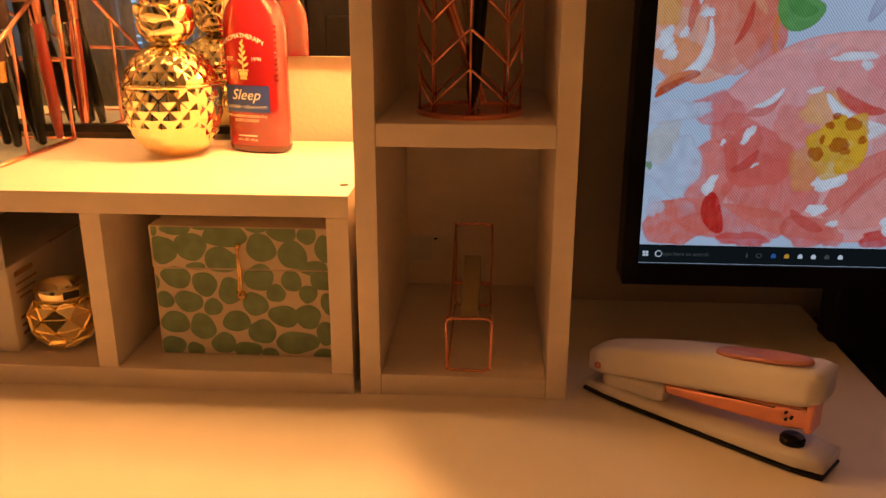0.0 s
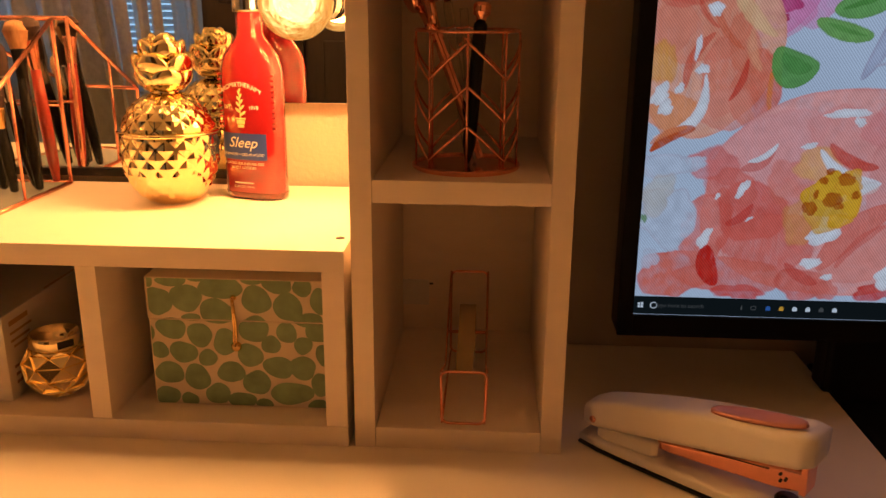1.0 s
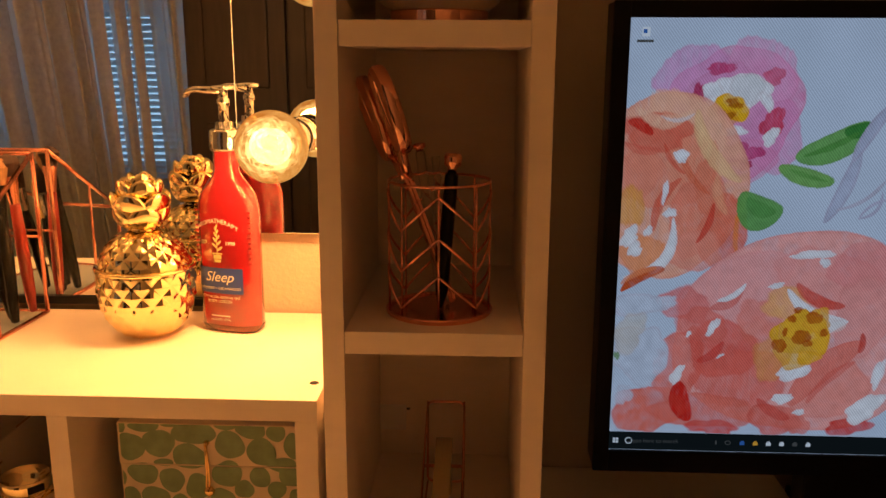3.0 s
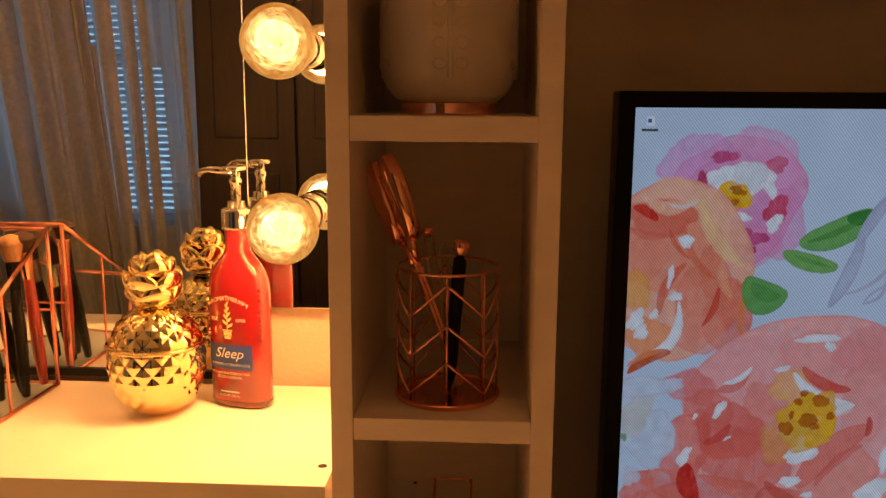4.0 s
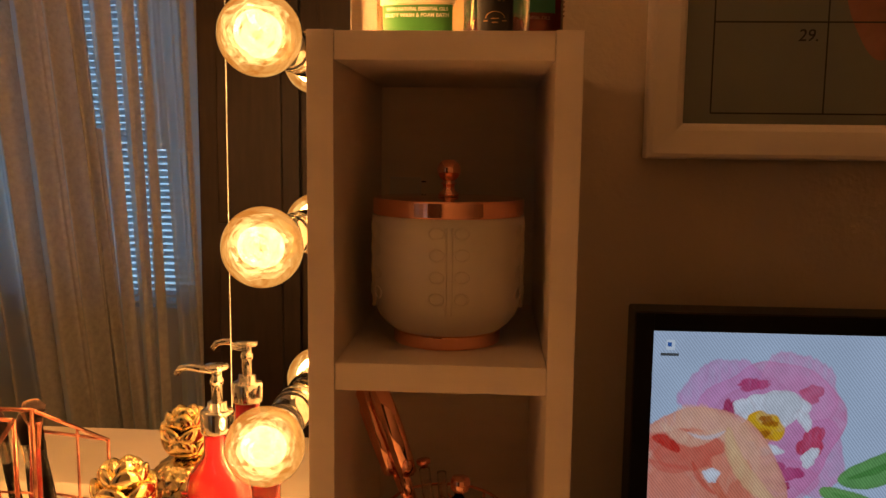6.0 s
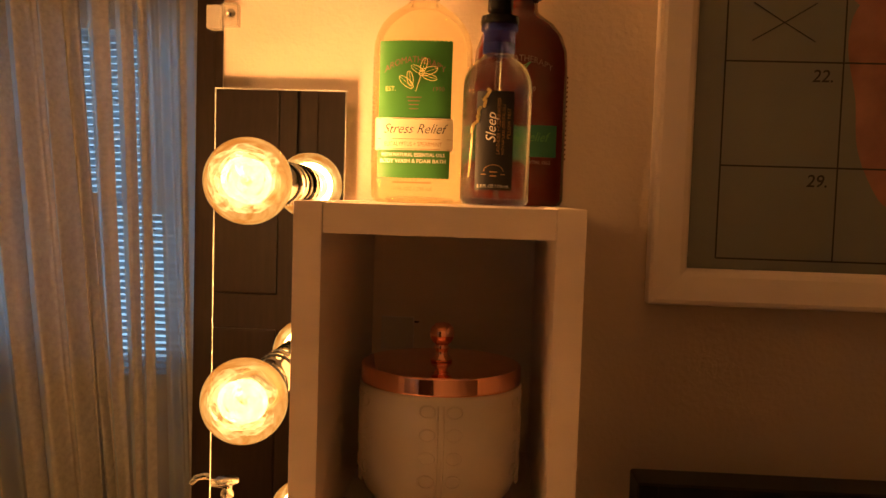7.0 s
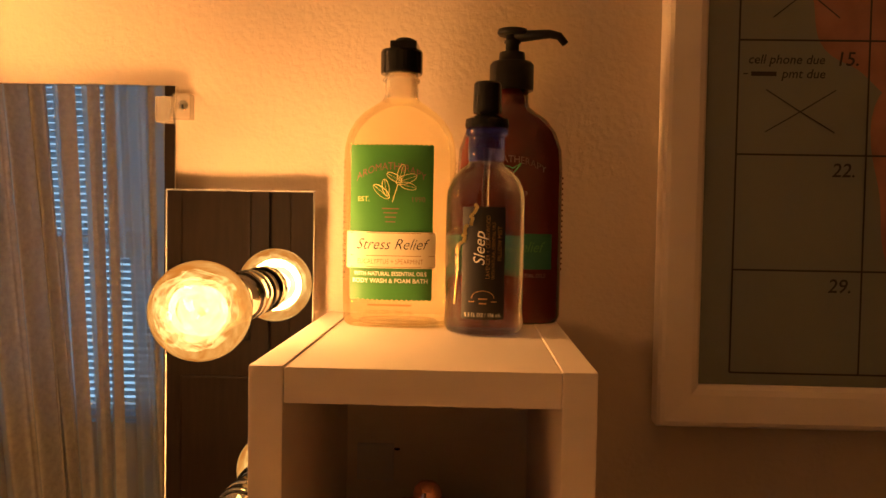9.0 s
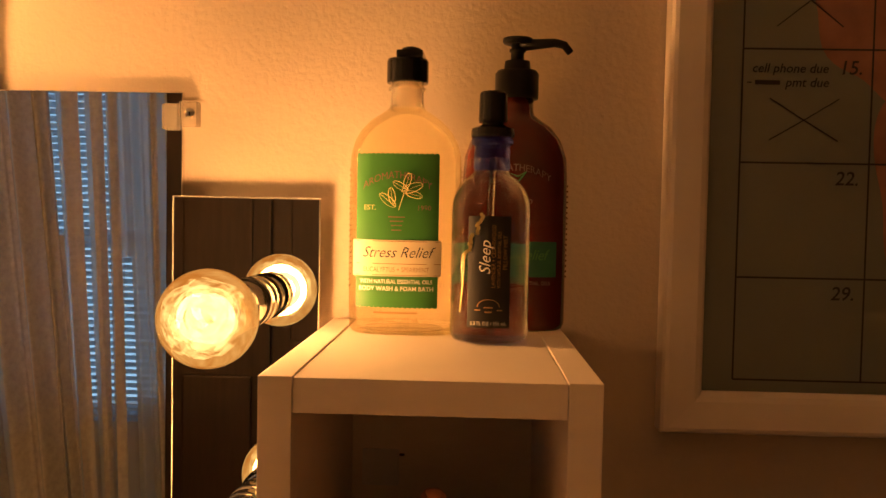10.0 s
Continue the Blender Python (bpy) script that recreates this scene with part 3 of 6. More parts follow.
# ---- shelf tower ----
FY, TX, BT, BACK = 0.56, 0.074, 0.0148, 0.7625
tower = thing("shelf_tower", "tall narrow white shelf tower with three open cells", "shelf", (0, FY, 0))
D = BACK - FY
for s in (-1, 1):
    part("side_panel", box(min(s * TX, s * (TX - BT)), max(s * TX, s * (TX - BT)), 0, D, 0, 0.5785, 0.0007), WHITE, tower)
IX = TX - BT - 0.0003
for z0, z1, nm in ((0.0, 0.0158, "bottom_board"), (0.1815, 0.197, "shelf"), (0.3805, 0.3963, "shelf"), (0.5625, 0.578, "top_board")):
    part(nm, box(-IX, IX, 0.0006, D, z0, z1, 0.0006), WHITE, tower)
part("back_panel", box(-IX, IX, D - 0.012, D - 0.004, 0.016, 0.562, 0), WHITE, tower)
for z, px in ((0.040, -0.007), (0.470, 0.0)):
    pl = part("wall_plate", box(px - 0.052, px - 0.028, D - 0.0145, D - 0.0121, z, z + 0.024), PLASTIC_WHITE, tower, "small white fixing plate")
    part("screw", lathe([(0, 0), (0.0018, 0), (0.0018, 0.001), (0, 0.001)], 10, center=(px - 0.026, D - 0.013, z + 0.02)), BLACK, pl)
tower["label"] = "tall narrow white laminate shelf tower with three open cells"

# ---- low unit ----
unit = thing("shelf_unit", "low white laminate shelf unit with open compartments", "shelf", (0, 0.559, 0))
UD = 0.757 - 0.559
part("top_board", box(-0.98, -0.0785, 0, UD, 0.1325, 0.148, 0.0009), WHITE, unit)
part("bottom_board", box(-0.98, -0.0785, 0, UD, 0.0, 0.0155, 0.0009), WHITE, unit)
for x0, x1 in ((-0.0945, -0.0790), (-0.2670, -0.2525), (-0.44, -0.4255), (-0.62, -0.605), (-0.80, -0.785), (-0.98, -0.965)):
    part("upright", box(x0, x1, 0.0008, UD - 0.01, 0.0157, 0.1323, 0.0006), WHITE, unit)
part("back_panel", box(-0.98, -0.079, UD - 0.006, UD - 0.001, 0.0157, 0.1323, 0), WHITE, unit)
dowel = part("screw_cover", lathe([(0, 0.0004), (0.0028, 0.0004), (0.0034, 0.0001), (0.0034, -0.003)], 16, center=(-0.0865, 0.591 - 0.559, 0.148)), BLACK, unit, "dark round screw hole")

# ---- mirrors ----
big = thing("wall_mirror", "large frameless wall mirror above the low shelf unit", "mirror", (0, 0.757, 0.161))
part("mirror_plate", box(-1.02, -0.1760, 0, 0.005, 0, 0.5655, 0.0006), MIRROR, big)
part("bottom_channel", box(-1.02, -0.1760, -0.003, 0.006, -0.0075, -0.0004), BLACK, big, "dark metal channel")
cl = part("clip", box(-0.1775, -0.1655, -0.004, 0.006, 0.543, 0.5595, 0.0014), CLIP, big, "clear plastic mirror clip")
cl2 = part("clip_lip", box(-0.1880, -0.1776, -0.006, -0.0005, 0.5405, 0.5575, 0.0014), CLIP, big, "clear plastic clip lip")
part("screw_head", lathe([(0, 0.0012), (0.002, 0.0010), (0.0034, 0)], 16), CHROME, cl, smooth=True).matrix_basis = pose(-0.170, -0.0045, 0.5515, 90)


def bulb(root, x, y, z, name="bulb"):
    """A globe bulb on a chrome socket that stands out from a plate towards -y."""
    b = thing(name, "lit amber glass globe bulb in a chrome socket", "light bulb", (x, y, z), group="vanity bulbs")
    r = 0.0278
    prof = [(0.0125, -0.034), (0.013, -0.028)]
    for i in range(3, 25):
        a = math.pi * i / 24
        prof.append((r * math.sin(a), -r * math.cos(a)))
    prof[-1] = (0, r)
    g = part("globe", lathe(prof, 48), BULBGLASS, b, smooth=True)
    g.matrix_basis = pose(0, 0, 0, 90)
    g.visible_shadow = False
    pts = []
    for i in range(90):
        a = i / 89
        ang = a * 2 * math.pi * 4
        k = 0.0095 + 0.004 * math.sin(a * math.pi * 5)
        pts.append((k * math.cos(ang), (a - 0.5) * 0.020, k * math.sin(ang)))
    f = part("filament", tube(pts, 0.0021, 6), FILAMENT, b, "glowing filament coil", smooth=True)
    f.visible_shadow = False
    core = bmesh.new()
    for radius in (0.0085, 0.0135, 0.0185, 0.0225):
        r = bmesh.ops.create_icosphere(core, subdivisions=3, radius=radius)
        for v in r["verts"]:
            v.co *= 1 + 0.20 * noise.noise(v.co * 110 + Vector((x * 50 + radius * 900, z * 40, 0)))
    o = part("glow_core", core, GLOWCORE, b, "bright swirls of light", smooth=True)
    o.location = (-0.0005, -0.0045, 0.0006)
    o.visible_shadow = False
    s = part("socket", lathe([(0.0, 0.0), (0.0165, 0.0), (0.0165, 0.012), (0.0148, 0.014), (0.0148, 0.040), (0.0155, 0.042), (0.0155, 0.046), (0.0140, 0.048), (0.0140, 0.060), (0.0126, 0.060)], 40), CHROME, b, "chrome socket", smooth=False)
    for p in s.data.polygons:
        p.use_smooth = True
    s.matrix_basis = pose(0, 0.0885, 0, 90)
    for y0, hgt in ((0.0400, 0.0075), (0.0100, 0.0035)):
        part("socket_ring", lathe([(0.0150, y0), (0.0164, y0 + 0.0004), (0.0164, y0 + hgt), (0.0150, y0 + hgt + 0.0004)], 36), BLACKGLOSS, s, "black ring", smooth=True)
    col = part("lamp_collar", lathe([(0.0128, 0.0485), (0.0152, 0.0490), (0.0160, 0.0530), (0.0158, 0.0600), (0.0142, 0.0625)], 36), MIRROR_EDGE, s, "pale ribbed lamp collar", smooth=True)
    for k in range(12):
        a = k * math.pi / 6
        part("collar_slot", box(-0.0012, 0.0012, 0.0154, 0.0163, 0.0535, 0.0585, 0.0003, 1), BLACKGLOSS, col).rotation_euler = (0, 0, a)
    return b


bar = thing("vanity_light_bar", "narrow mirrored light bar standing upright on the wall", "light bar", (0, 0.750, 0.223))
part("mirror_face", box(-0.1795, -0.0825, 0, 0.003, 0, 0.4345, 0.0005), MIRROR, bar)
part("backing", box(-0.1740, -0.0880, 0.0031, 0.0066, 0.0005, 0.434, 0.0005), MIRROR_EDGE, bar)
part("wall_block", box(-0.155, -0.105, 0.0067, 0.0146, 0.02, 0.41, 0.0005), BLACK, bar)
for x0, x1, z0, z1 in ((-0.1799, -0.1796, -0.001, 0.4350), (-0.0824, -0.0821, -0.001, 0.4350)):
    part("edge_trim", box(x0, x1, -0.0006, 0.0008, z0, z1, 0.0002), MIRROR_EDGE, bar)
part("edge_trim", box(-0.1795, -0.0825, -0.0006, 0.0066, 0.4346, 0.4351, 0.0001), MIRROR_EDGE, bar)
for z in BULB_Z:
    bulb(bar, BULB_X, BULB_Y, z)

bar2 = thing("vanity_light_bar", "mirrored light bar lying along the wall above the mirror", "light bar", (0, 0.750, 0.7275))
part("mirror_face", box(-1.0, -0.3130, 0, 0.003, 0.001, 0.098, 0.0005), MIRROR, bar2)
part("backing", box(-1.0, -0.3130, 0.0031, 0.0145, 0.001, 0.098, 0.0005), MIRROR_EDGE, bar2)
part("edge_trim", box(-1.0, -0.3130, -0.0012, 0.0145, 0.0, 0.0010, 0.0002), CHROME, bar2)
part("edge_trim", box(-0.3130, -0.3112, -0.0012, 0.0145, 0.0, 0.099, 0.0002), CHROME, bar2)
for x in TOP_BULBS:
    bulb(bar2, x, BULB_Y, 0.777)
# assumed left bar, out of view, carries the added left lamps
unseen_bar = thing("vanity_light_bar", "narrow mirrored light bar standing upright on the wall", "light bar", (0, 0.750, 0.223))
part("mirror_face", box(-0.99, -0.89, 0, 0.003, 0, 0.4345, 0.0005), MIRROR, unseen_bar)
part("backing", box(-0.99, -0.89, 0.0031, 0.0066, 0, 0.4345, 0.0005), MIRROR_EDGE, unseen_bar)
for z in UNSEEN_LEFT_BULBS:
    bulb(unseen_bar, -0.94, BULB_Y, z)

# ---- framed calendar ----
cal = thing("framed_calendar", "cream framed dry-erase calendar with pink flowers and handwriting", "calendar", (0.1415, WALL_Y, 0.5105))
CW, CH, FW = 0.66, 0.52, 0.0265


def rail(length):
    """One frame rail with a stepped, rounded profile, along x with mitred ends."""
    prof = [(0, -0.001), (0, -0.017), (0.0015, -0.0195), (0.004, -0.0205), (0.021, -0.0195), (0.0245, -0.018), (0.0265, -0.015), (0.0265, -0.006)]
    bm = bmesh.new()
    a = [bm.verts.new((u, y, u)) for u, y in prof]
    b = [bm.verts.new((length - u, y, u)) for u, y in prof]
    for i in range(len(prof) - 1):
        bm.faces.new((a[i], b[i], b[i + 1], a[i + 1]))
    bm.faces.new((a[-1], b[-1], b[0], a[0]))
    bm.faces.new(a)
    bm.faces.new(b[::-1])
    bmesh.ops.recalc_face_normals(bm, faces=bm.faces)
    return bm


part("frame_rail", rail(CW), FRAMEWHITE, cal)
part("frame_rail", rail(CW), FRAMEWHITE, cal).matrix_basis = pose(CW, 0, CH, 0, 180, 0)
part("frame_rail", rail(CH), FRAMEWHITE, cal).matrix_basis = pose(0, 0, CH, 0, 90, 0)
part("frame_rail", rail(CH), FRAMEWHITE, cal).matrix_basis = pose(CW, 0, 0, 0, -90, 0)
SY = -0.009
sheet = part("sheet", box(FW - 0.003, CW - FW + 0.003, SY, -0.004, FW - 0.003, CH - FW + 0.003, 0), CALPAPER, cal, "calendar sheet with a black grid, shade put into its grey-green colour")
CX, CZ = tuple(0.0478 + 0.0825 * i for i in range(8)), (0.0345, 0.1015, 0.1760, 0.2490, 0.3230, 0.3970, 0.4710)
for x in CX:
    part("grid_line", bars([(x, (CZ[0] + CZ[-1]) / 2, 0.0012, CZ[-1] - CZ[0])], SY - 0.0006), INK_BLACK, sheet)
for z in CZ:
    part("grid_line", bars([((CX[0] + CX[-1]) / 2, z, CX[-1] - CX[0], 0.0012)], SY - 0.0007), INK_BLACK, sheet)
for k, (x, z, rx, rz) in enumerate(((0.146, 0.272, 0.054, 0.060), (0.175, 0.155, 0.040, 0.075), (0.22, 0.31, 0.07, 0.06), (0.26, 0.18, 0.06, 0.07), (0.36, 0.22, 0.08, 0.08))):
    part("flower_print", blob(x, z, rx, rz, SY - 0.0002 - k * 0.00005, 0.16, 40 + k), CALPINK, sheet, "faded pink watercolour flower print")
for i, s in enumerate(("15.", "22.", "29.")):
    part("date", letters(s, 0.0125, (CX[1] - 0.014, SY - 0.0009, CZ[3 - i] - 0.010 - (0.002 if i == 0 else 0)), shear=0.15, thick=0.0001), INK_BLACK, sheet)
part("note", letters("cell phone due", 0.0082, (CX[0] + 0.030, SY - 0.0009, CZ[3] - 0.0125), shear=0.2, thick=0.00008), INK_BLACK, sheet)
bm = letters("pmt due", 0.0082, (CX[0] + 0.041, SY - 0.0009, CZ[3] - 0.0215), shear=0.2, thick=0.00008)
bars([(CX[0] + 0.016, CZ[3] - 0.0215, 0.016, 0.0028), (CX[0] + 0.0045, CZ[3] - 0.0215, 0.003, 0.0008)], SY - 0.0009, bm=bm)
part("note", bm, INK_BLACK, sheet)


def pen_cross(cx, cz, w, h):
    bm = bmesh.new()
    for sx in (1, -1):
        tube([(cx - sx * w / 2, SY - 0.0006, cz - h / 2), (cx + sx * w * 0.05, SY - 0.0006, cz + 0.001), (cx + sx * w / 2, SY - 0.0006, cz + h / 2)], 0.0004, 5, bm=bm)
    return bm


part("pen_cross", pen_cross(CX[0] + 0.040, CZ[3] - 0.045, 0.044, 0.027), INK_BLACK, sheet)
part("pen_cross", pen_cross(CX[0] + 0.042, CZ[3] + 0.032, 0.042, 0.035), INK_BLACK, sheet)

# ---- monitor ----
MX0, MX1, MZ0, MZ1, MY = 0.1205, 0.722, 0.0605, 0.4135, 0.639
mon = thing("computer_monitor", "black flat computer monitor showing a pink watercolour flower desktop", "monitor", (0.42, 0.70, -0.022))


def mpart(name, bm, m, parent=mon, label="", smooth=False):
    """Builds in room coordinates, then sits under the monitor."""
    for v in bm.verts:
        v.co -= Vector((0.42, 0.70, -0.022))
    return part(name, bm, m, parent, label, smooth)


mpart("housing", box(MX0, MX1, MY + 0.004, MY + 0.034, MZ0, MZ1, 0.003, 3), BLACK)
SX0, SX1, SZ0, SZ1, SCY = 0.1320, 0.7110, 0.0775, 0.4020, 0.6425
for x0, x1, z0, z1 in ((MX0, SX0, MZ0, MZ1), (SX1, MX1, MZ0, MZ1), (SX0, SX1, MZ0, SZ0), (SX0, SX1, SZ1, MZ1)):
    mpart("bezel", box(x0, x1, MY, MY + 0.0045, z0, z1, 0.0008), BEZEL)
mpart("neck", box(0.30, 0.50, 0.676, 0.705, -0.01, 0.25, 0.004), BLACK)
mpart("foot", box(0.315, 0.54, 0.58, 0.755, -0.022, -0.008, 0.005), BLACK)
S_BG = glow("screen_pale_blue", (0.42, 0.55, 0.76), 0.58, stripes=0.24)
S_YEL = glow("screen_yellow", (0.62, 0.38, 0.03), 0.54, second=(0.58, 0.30, 0.05), scale=60)
S_WHITE = glow("screen_white", (0.62, 0.74, 0.92), 0.54)
S_BAR = glow("screen_taskbar", (0.006, 0.010, 0.013), 0.54)
S_DIM = glow("screen_dim_text", (0.07, 0.08, 0.09), 0.54)
S_BLUE = glow("screen_blue", (0.03, 0.12, 0.45), 0.54)
screen = mpart("screen", box(SX0, SX1, SCY, SCY + 0.001, SZ0, SZ1, 0), S_BG, label="lit screen with a pale desktop picture")
BOUND = (SX0 + 0.0004, 0.0925, SX1, SZ1 - 0.0004)
layer = [0]


def paint(bm, m, name="brush_mark"):
    """Lays the next flat shape on the screen's picture."""
    layer[0] += 1
    y = SCY - 0.0003 - layer[0] * 0.00002
    for v in bm.verts:
        v.co.y = y
        v.co.x, v.co.z = min(max(v.co.x, BOUND[0]), BOUND[2]), min(max(v.co.z, SZ0 + 0.0004), BOUND[3])
    return mpart(name, bm, m, screen)


# the desktop picture: watercolour washes laid over one another on a fine grid, in millimetres from the screen's corner
gx = np.concatenate([np.arange(0.4, 236, 0.72), np.arange(237, 578.4, 4.0)])
gz = np.arange(15.2, 324.0, 0.72)
GX, GZ = np.meshgrid(gx, gz)
PALE, BLUEWHITE = (204, 218, 238), (174, 192, 222)
prng = np.random.default_rng(12)


def cloud(cell):
    """Smooth random field over the picture, about -1 to 1, with blotches of the given size."""
    lat = prng.uniform(-1, 1, (int(340 / cell) + 3, int(600 / cell) + 3))
    u, v = GX / cell, GZ / cell
    iu, iv = u.astype(int), v.astype(int)
    fu, fv = u - iu, v - iv
    fu, fv = fu * fu * (3 - 2 * fu), fv * fv * (3 - 2 * fv)
    return (lat[iv, iu] * (1 - fu) + lat[iv, iu + 1] * fu) * (1 - fv) + (lat[iv + 1, iu] * (1 - fu) + lat[iv + 1, iu + 1] * fu) * fv


CLOUDS = [cloud(c) for c in (24, 11, 5, 2.4, 1.5)]
GRAIN = 0.5 * CLOUDS[1] + 0.35 * CLOUDS[2] + 0.25 * CLOUDS[3]


def linear(c):
    return np.array([(v / 255 / 12.92 if v < 10.3 else ((v / 255 + 0.055) / 1.055) ** 2.4) for v in c])


canvas = np.ones((*GX.shape, 3)) * linear((172, 194, 226)) * (1 + 0.05 * CLOUDS[0])[..., None]
turn_of = [0]


def lay(inside, color, alpha, soft, edge):
    """Blends one wash in: inside is the distance in from its rim, in millimetres."""
    global canvas
    turn_of[0] += 1
    wob = np.roll(GRAIN, (turn_of[0] * 37 % 300, turn_of[0] * 53 % 200), (0, 1))
    d = inside + 1.2 * soft * wob
    k = np.clip(d / (soft * 1.1) + 0.5, 0, 1)
    a = alpha * k * (1 - 0.30 * np.clip(wob, -0.6, 1) * (soft > 0.45))
    rim = edge * np.exp(-(d - 0.6) ** 2 / 1.2)
    pigment = linear(color) if color in (PALE, BLUEWHITE) else linear(color) ** 1.12 * np.array([0.90, 1.0, 1.06])
    tint = pigment * (1 - rim[..., None] * np.array([0.25, 0.8, 0.8])) * (1 + 0.10 * np.roll(CLOUDS[2], turn_of[0] * 11, 1))[..., None]
    a = np.clip(a, 0, 1)[..., None]
    canvas = canvas * (1 - a) + tint * a


def wash(cx, cz, rx, rz, color, alpha, turn, wobble, soft, edge):
    """A rounded patch with an uneven outline."""
    c, s = math.cos(radians(turn)), math.sin(radians(turn))
    u, v = (GX - cx) * c + (GZ - cz) * s, -(GX - cx) * s + (GZ - cz) * c
    a, q = np.arctan2(v / rz, u / rx), np.hypot(u / rx, v / rz)
    p = turn_of[0] * 1.7
    r = 1 + wobble * (0.6 * np.sin(2 * a + p) + 0.5 * np.sin(3 * a + 2 * p) + 0.35 * np.sin(5 * a + 3 * p) + 0.2 * np.sin(8 * a + p))
    lay((r - q) * min(rx, rz), color, alpha, soft, edge)


def stroke(x0, z0, x1, z1, bow, width, color, alpha, soft):
    """A tapered brush stroke between two places, bowed to one side."""
    ln = math.hypot(x1 - x0, z1 - z0)
    c, s = (x1 - x0) / ln, (z1 - z0) / ln
    u, v = ((GX - x0) * c + (GZ - z0) * s) / ln, -(GX - x0) * s + (GZ - z0) * c
    mid = bow * 4 * u * (1 - u)
    half = width * 0.56 * np.sqrt(np.clip(4 * np.clip(u, 0, 1) * (1 - np.clip(u, 0, 1)), 0, 1))
    out = np.maximum(np.maximum(-u, u - 1), 0) * ln
    lay(half - np.abs(v - mid) - out, color, alpha, soft, 0.15)


# upper pink flower
wash(74.7, 257.7, 47.2, 48.7, (214, 150, 192), 0.9, 0, 0.09, 0.6, 0.2)
wash(45.3, 288.3, 26.6, 17.7, (208, 150, 200), 0.7, 20, 0.12, 1.2, 0.15)
wash(93.5, 284.4, 25.1, 28.0, (216, 150, 195), 0.6, 0, 0.1, 1.2, 0.15)
wash(106.1, 242.3, 20.7, 25.1, (212, 140, 190), 0.6, 0, 0.1, 1.0, 0.15)
wash(84.8, 224.8, 22.1, 17.7, (214, 140, 185), 0.6, 0, 0.12, 1.2, 0.15)
wash(72.5, 267.5, 27.1, 27.1, (208, 145, 190), 0.6, 0, 0.14, 1.0, 0.15)
wash(64.9, 290.3, 11.2, 3.8, (196, 78, 128), 0.85, 8, 0.22, 0.7, 0.15)
wash(101.9, 285.0, 7.1, 5.9, (204, 96, 130), 0.85, -20, 0.22, 0.7, 0.15)
wash(49.4, 271.6, 4.1, 10.0, (176, 50, 96), 0.85, -10, 0.22, 0.7, 0.15)
wash(54.7, 259.0, 7.7, 6.5, (200, 90, 140), 0.85, -30, 0.22, 0.7, 0.15)
wash(103.7, 252.2, 8.9, 10.0, (200, 66, 96), 0.85, -30, 0.22, 0.7, 0.15)
wash(79.9, 231.1, 8.3, 7.1, (186, 62, 118), 0.85, 20, 0.22, 0.7, 0.15)
wash(92.3, 231.3, 7.7, 4.7, (190, 70, 126), 0.85, 15, 0.22, 0.7, 0.15)
wash(85.6, 223.1, 6.5, 4.1, (176, 44, 96), 0.85, 0, 0.22, 0.7, 0.15)
wash(67.6, 240.6, 6.5, 4.7, (206, 110, 160), 0.85, -30, 0.22, 0.7, 0.15)
wash(79.1, 273.2, 18.3, 14.8, PALE, 0.95, 0, 0.2, 0.4, 0.15)
wash(60.5, 274.5, 6.5, 7.7, PALE, 0.95, -20, 0.2, 0.4, 0.15)
wash(98.5, 267.7, 4.1, 7.1, PALE, 0.95, 25, 0.2, 0.4, 0.15)
wash(103.2, 242.8, 5.0, 7.1, PALE, 0.95, -20, 0.2, 0.4, 0.15)
wash(74.8, 247.2, 10.0, 4.4, PALE, 0.95, -5, 0.2, 0.4, 0.15)
wash(66.1, 261.9, 8.9, 11.8, PALE, 0.95, 0, 0.2, 0.4, 0.15)
wash(50.2, 261.8, 3.0, 6.5, PALE, 0.95, -20, 0.2, 0.4, 0.15)
wash(83.6, 276.6, 11.8, 11.2, (196, 198, 208), 0.5, -20, 0.15, 0.8, 0.15)
wash(71.5, 261.9, 13.0, 11.2, (224, 176, 48), 1, 0, 0.2, 0.5, 0.15)
wash(70.6, 256.3, 8.9, 6.5, (214, 150, 40), 0.6, 0, 0.2, 0.8, 0.15)
wash(75.4, 266.2, 4.1, 3.3, (172, 104, 26), 0.8, 0, 0.15, 0.5, 0.15)
wash(73.9, 257.7, 3.2, 2.6, (172, 104, 26), 0.8, 0, 0.15, 0.5, 0.15)
wash(67.4, 259.6, 2.7, 2.1, (172, 104, 26), 0.8, 0, 0.15, 0.5, 0.15)
wash(79.8, 264.8, 2.4, 1.9, (172, 104, 26), 0.8, 0, 0.15, 0.5, 0.15)
wash(71.8, 268.1, 2.4, 1.9, (172, 104, 26), 0.8, 0, 0.15, 0.5, 0.15)
# orange flower at the edge
wash(34.0, 206.7, 54.6, 69.3, (226, 168, 150), 0.95, 0, 0.04, 0.6, 0.18)
wash(44.0, 249.0, 32.5, 22.1, (230, 180, 158), 0.7, -35, 0.08, 1.5, 0.15)
wash(32.7, 224.3, 35.4, 32.5, (222, 134, 112), 0.7, 0, 0.1, 1.6, 0.15)
wash(22.6, 245.9, 25.1, 13.3, (216, 106, 90), 0.75, -12, 0.14, 1.4, 0.15)
wash(74.7, 174.3, 17.1, 28.0, (218, 112, 92), 0.8, -8, 0.1, 1.0, 0.25)
wash(51.8, 183.1, 16.2, 28.0, (222, 130, 112), 0.7, -10, 0.12, 1.2, 0.15)
wash(63.4, 204.1, 11.8, 20.7, (218, 124, 100), 0.6, 15, 0.14, 1.2, 0.15)
wash(11.5, 215.4, 17.7, 17.7, (224, 140, 122), 0.6, 0, 0.12, 1.4, 0.15)
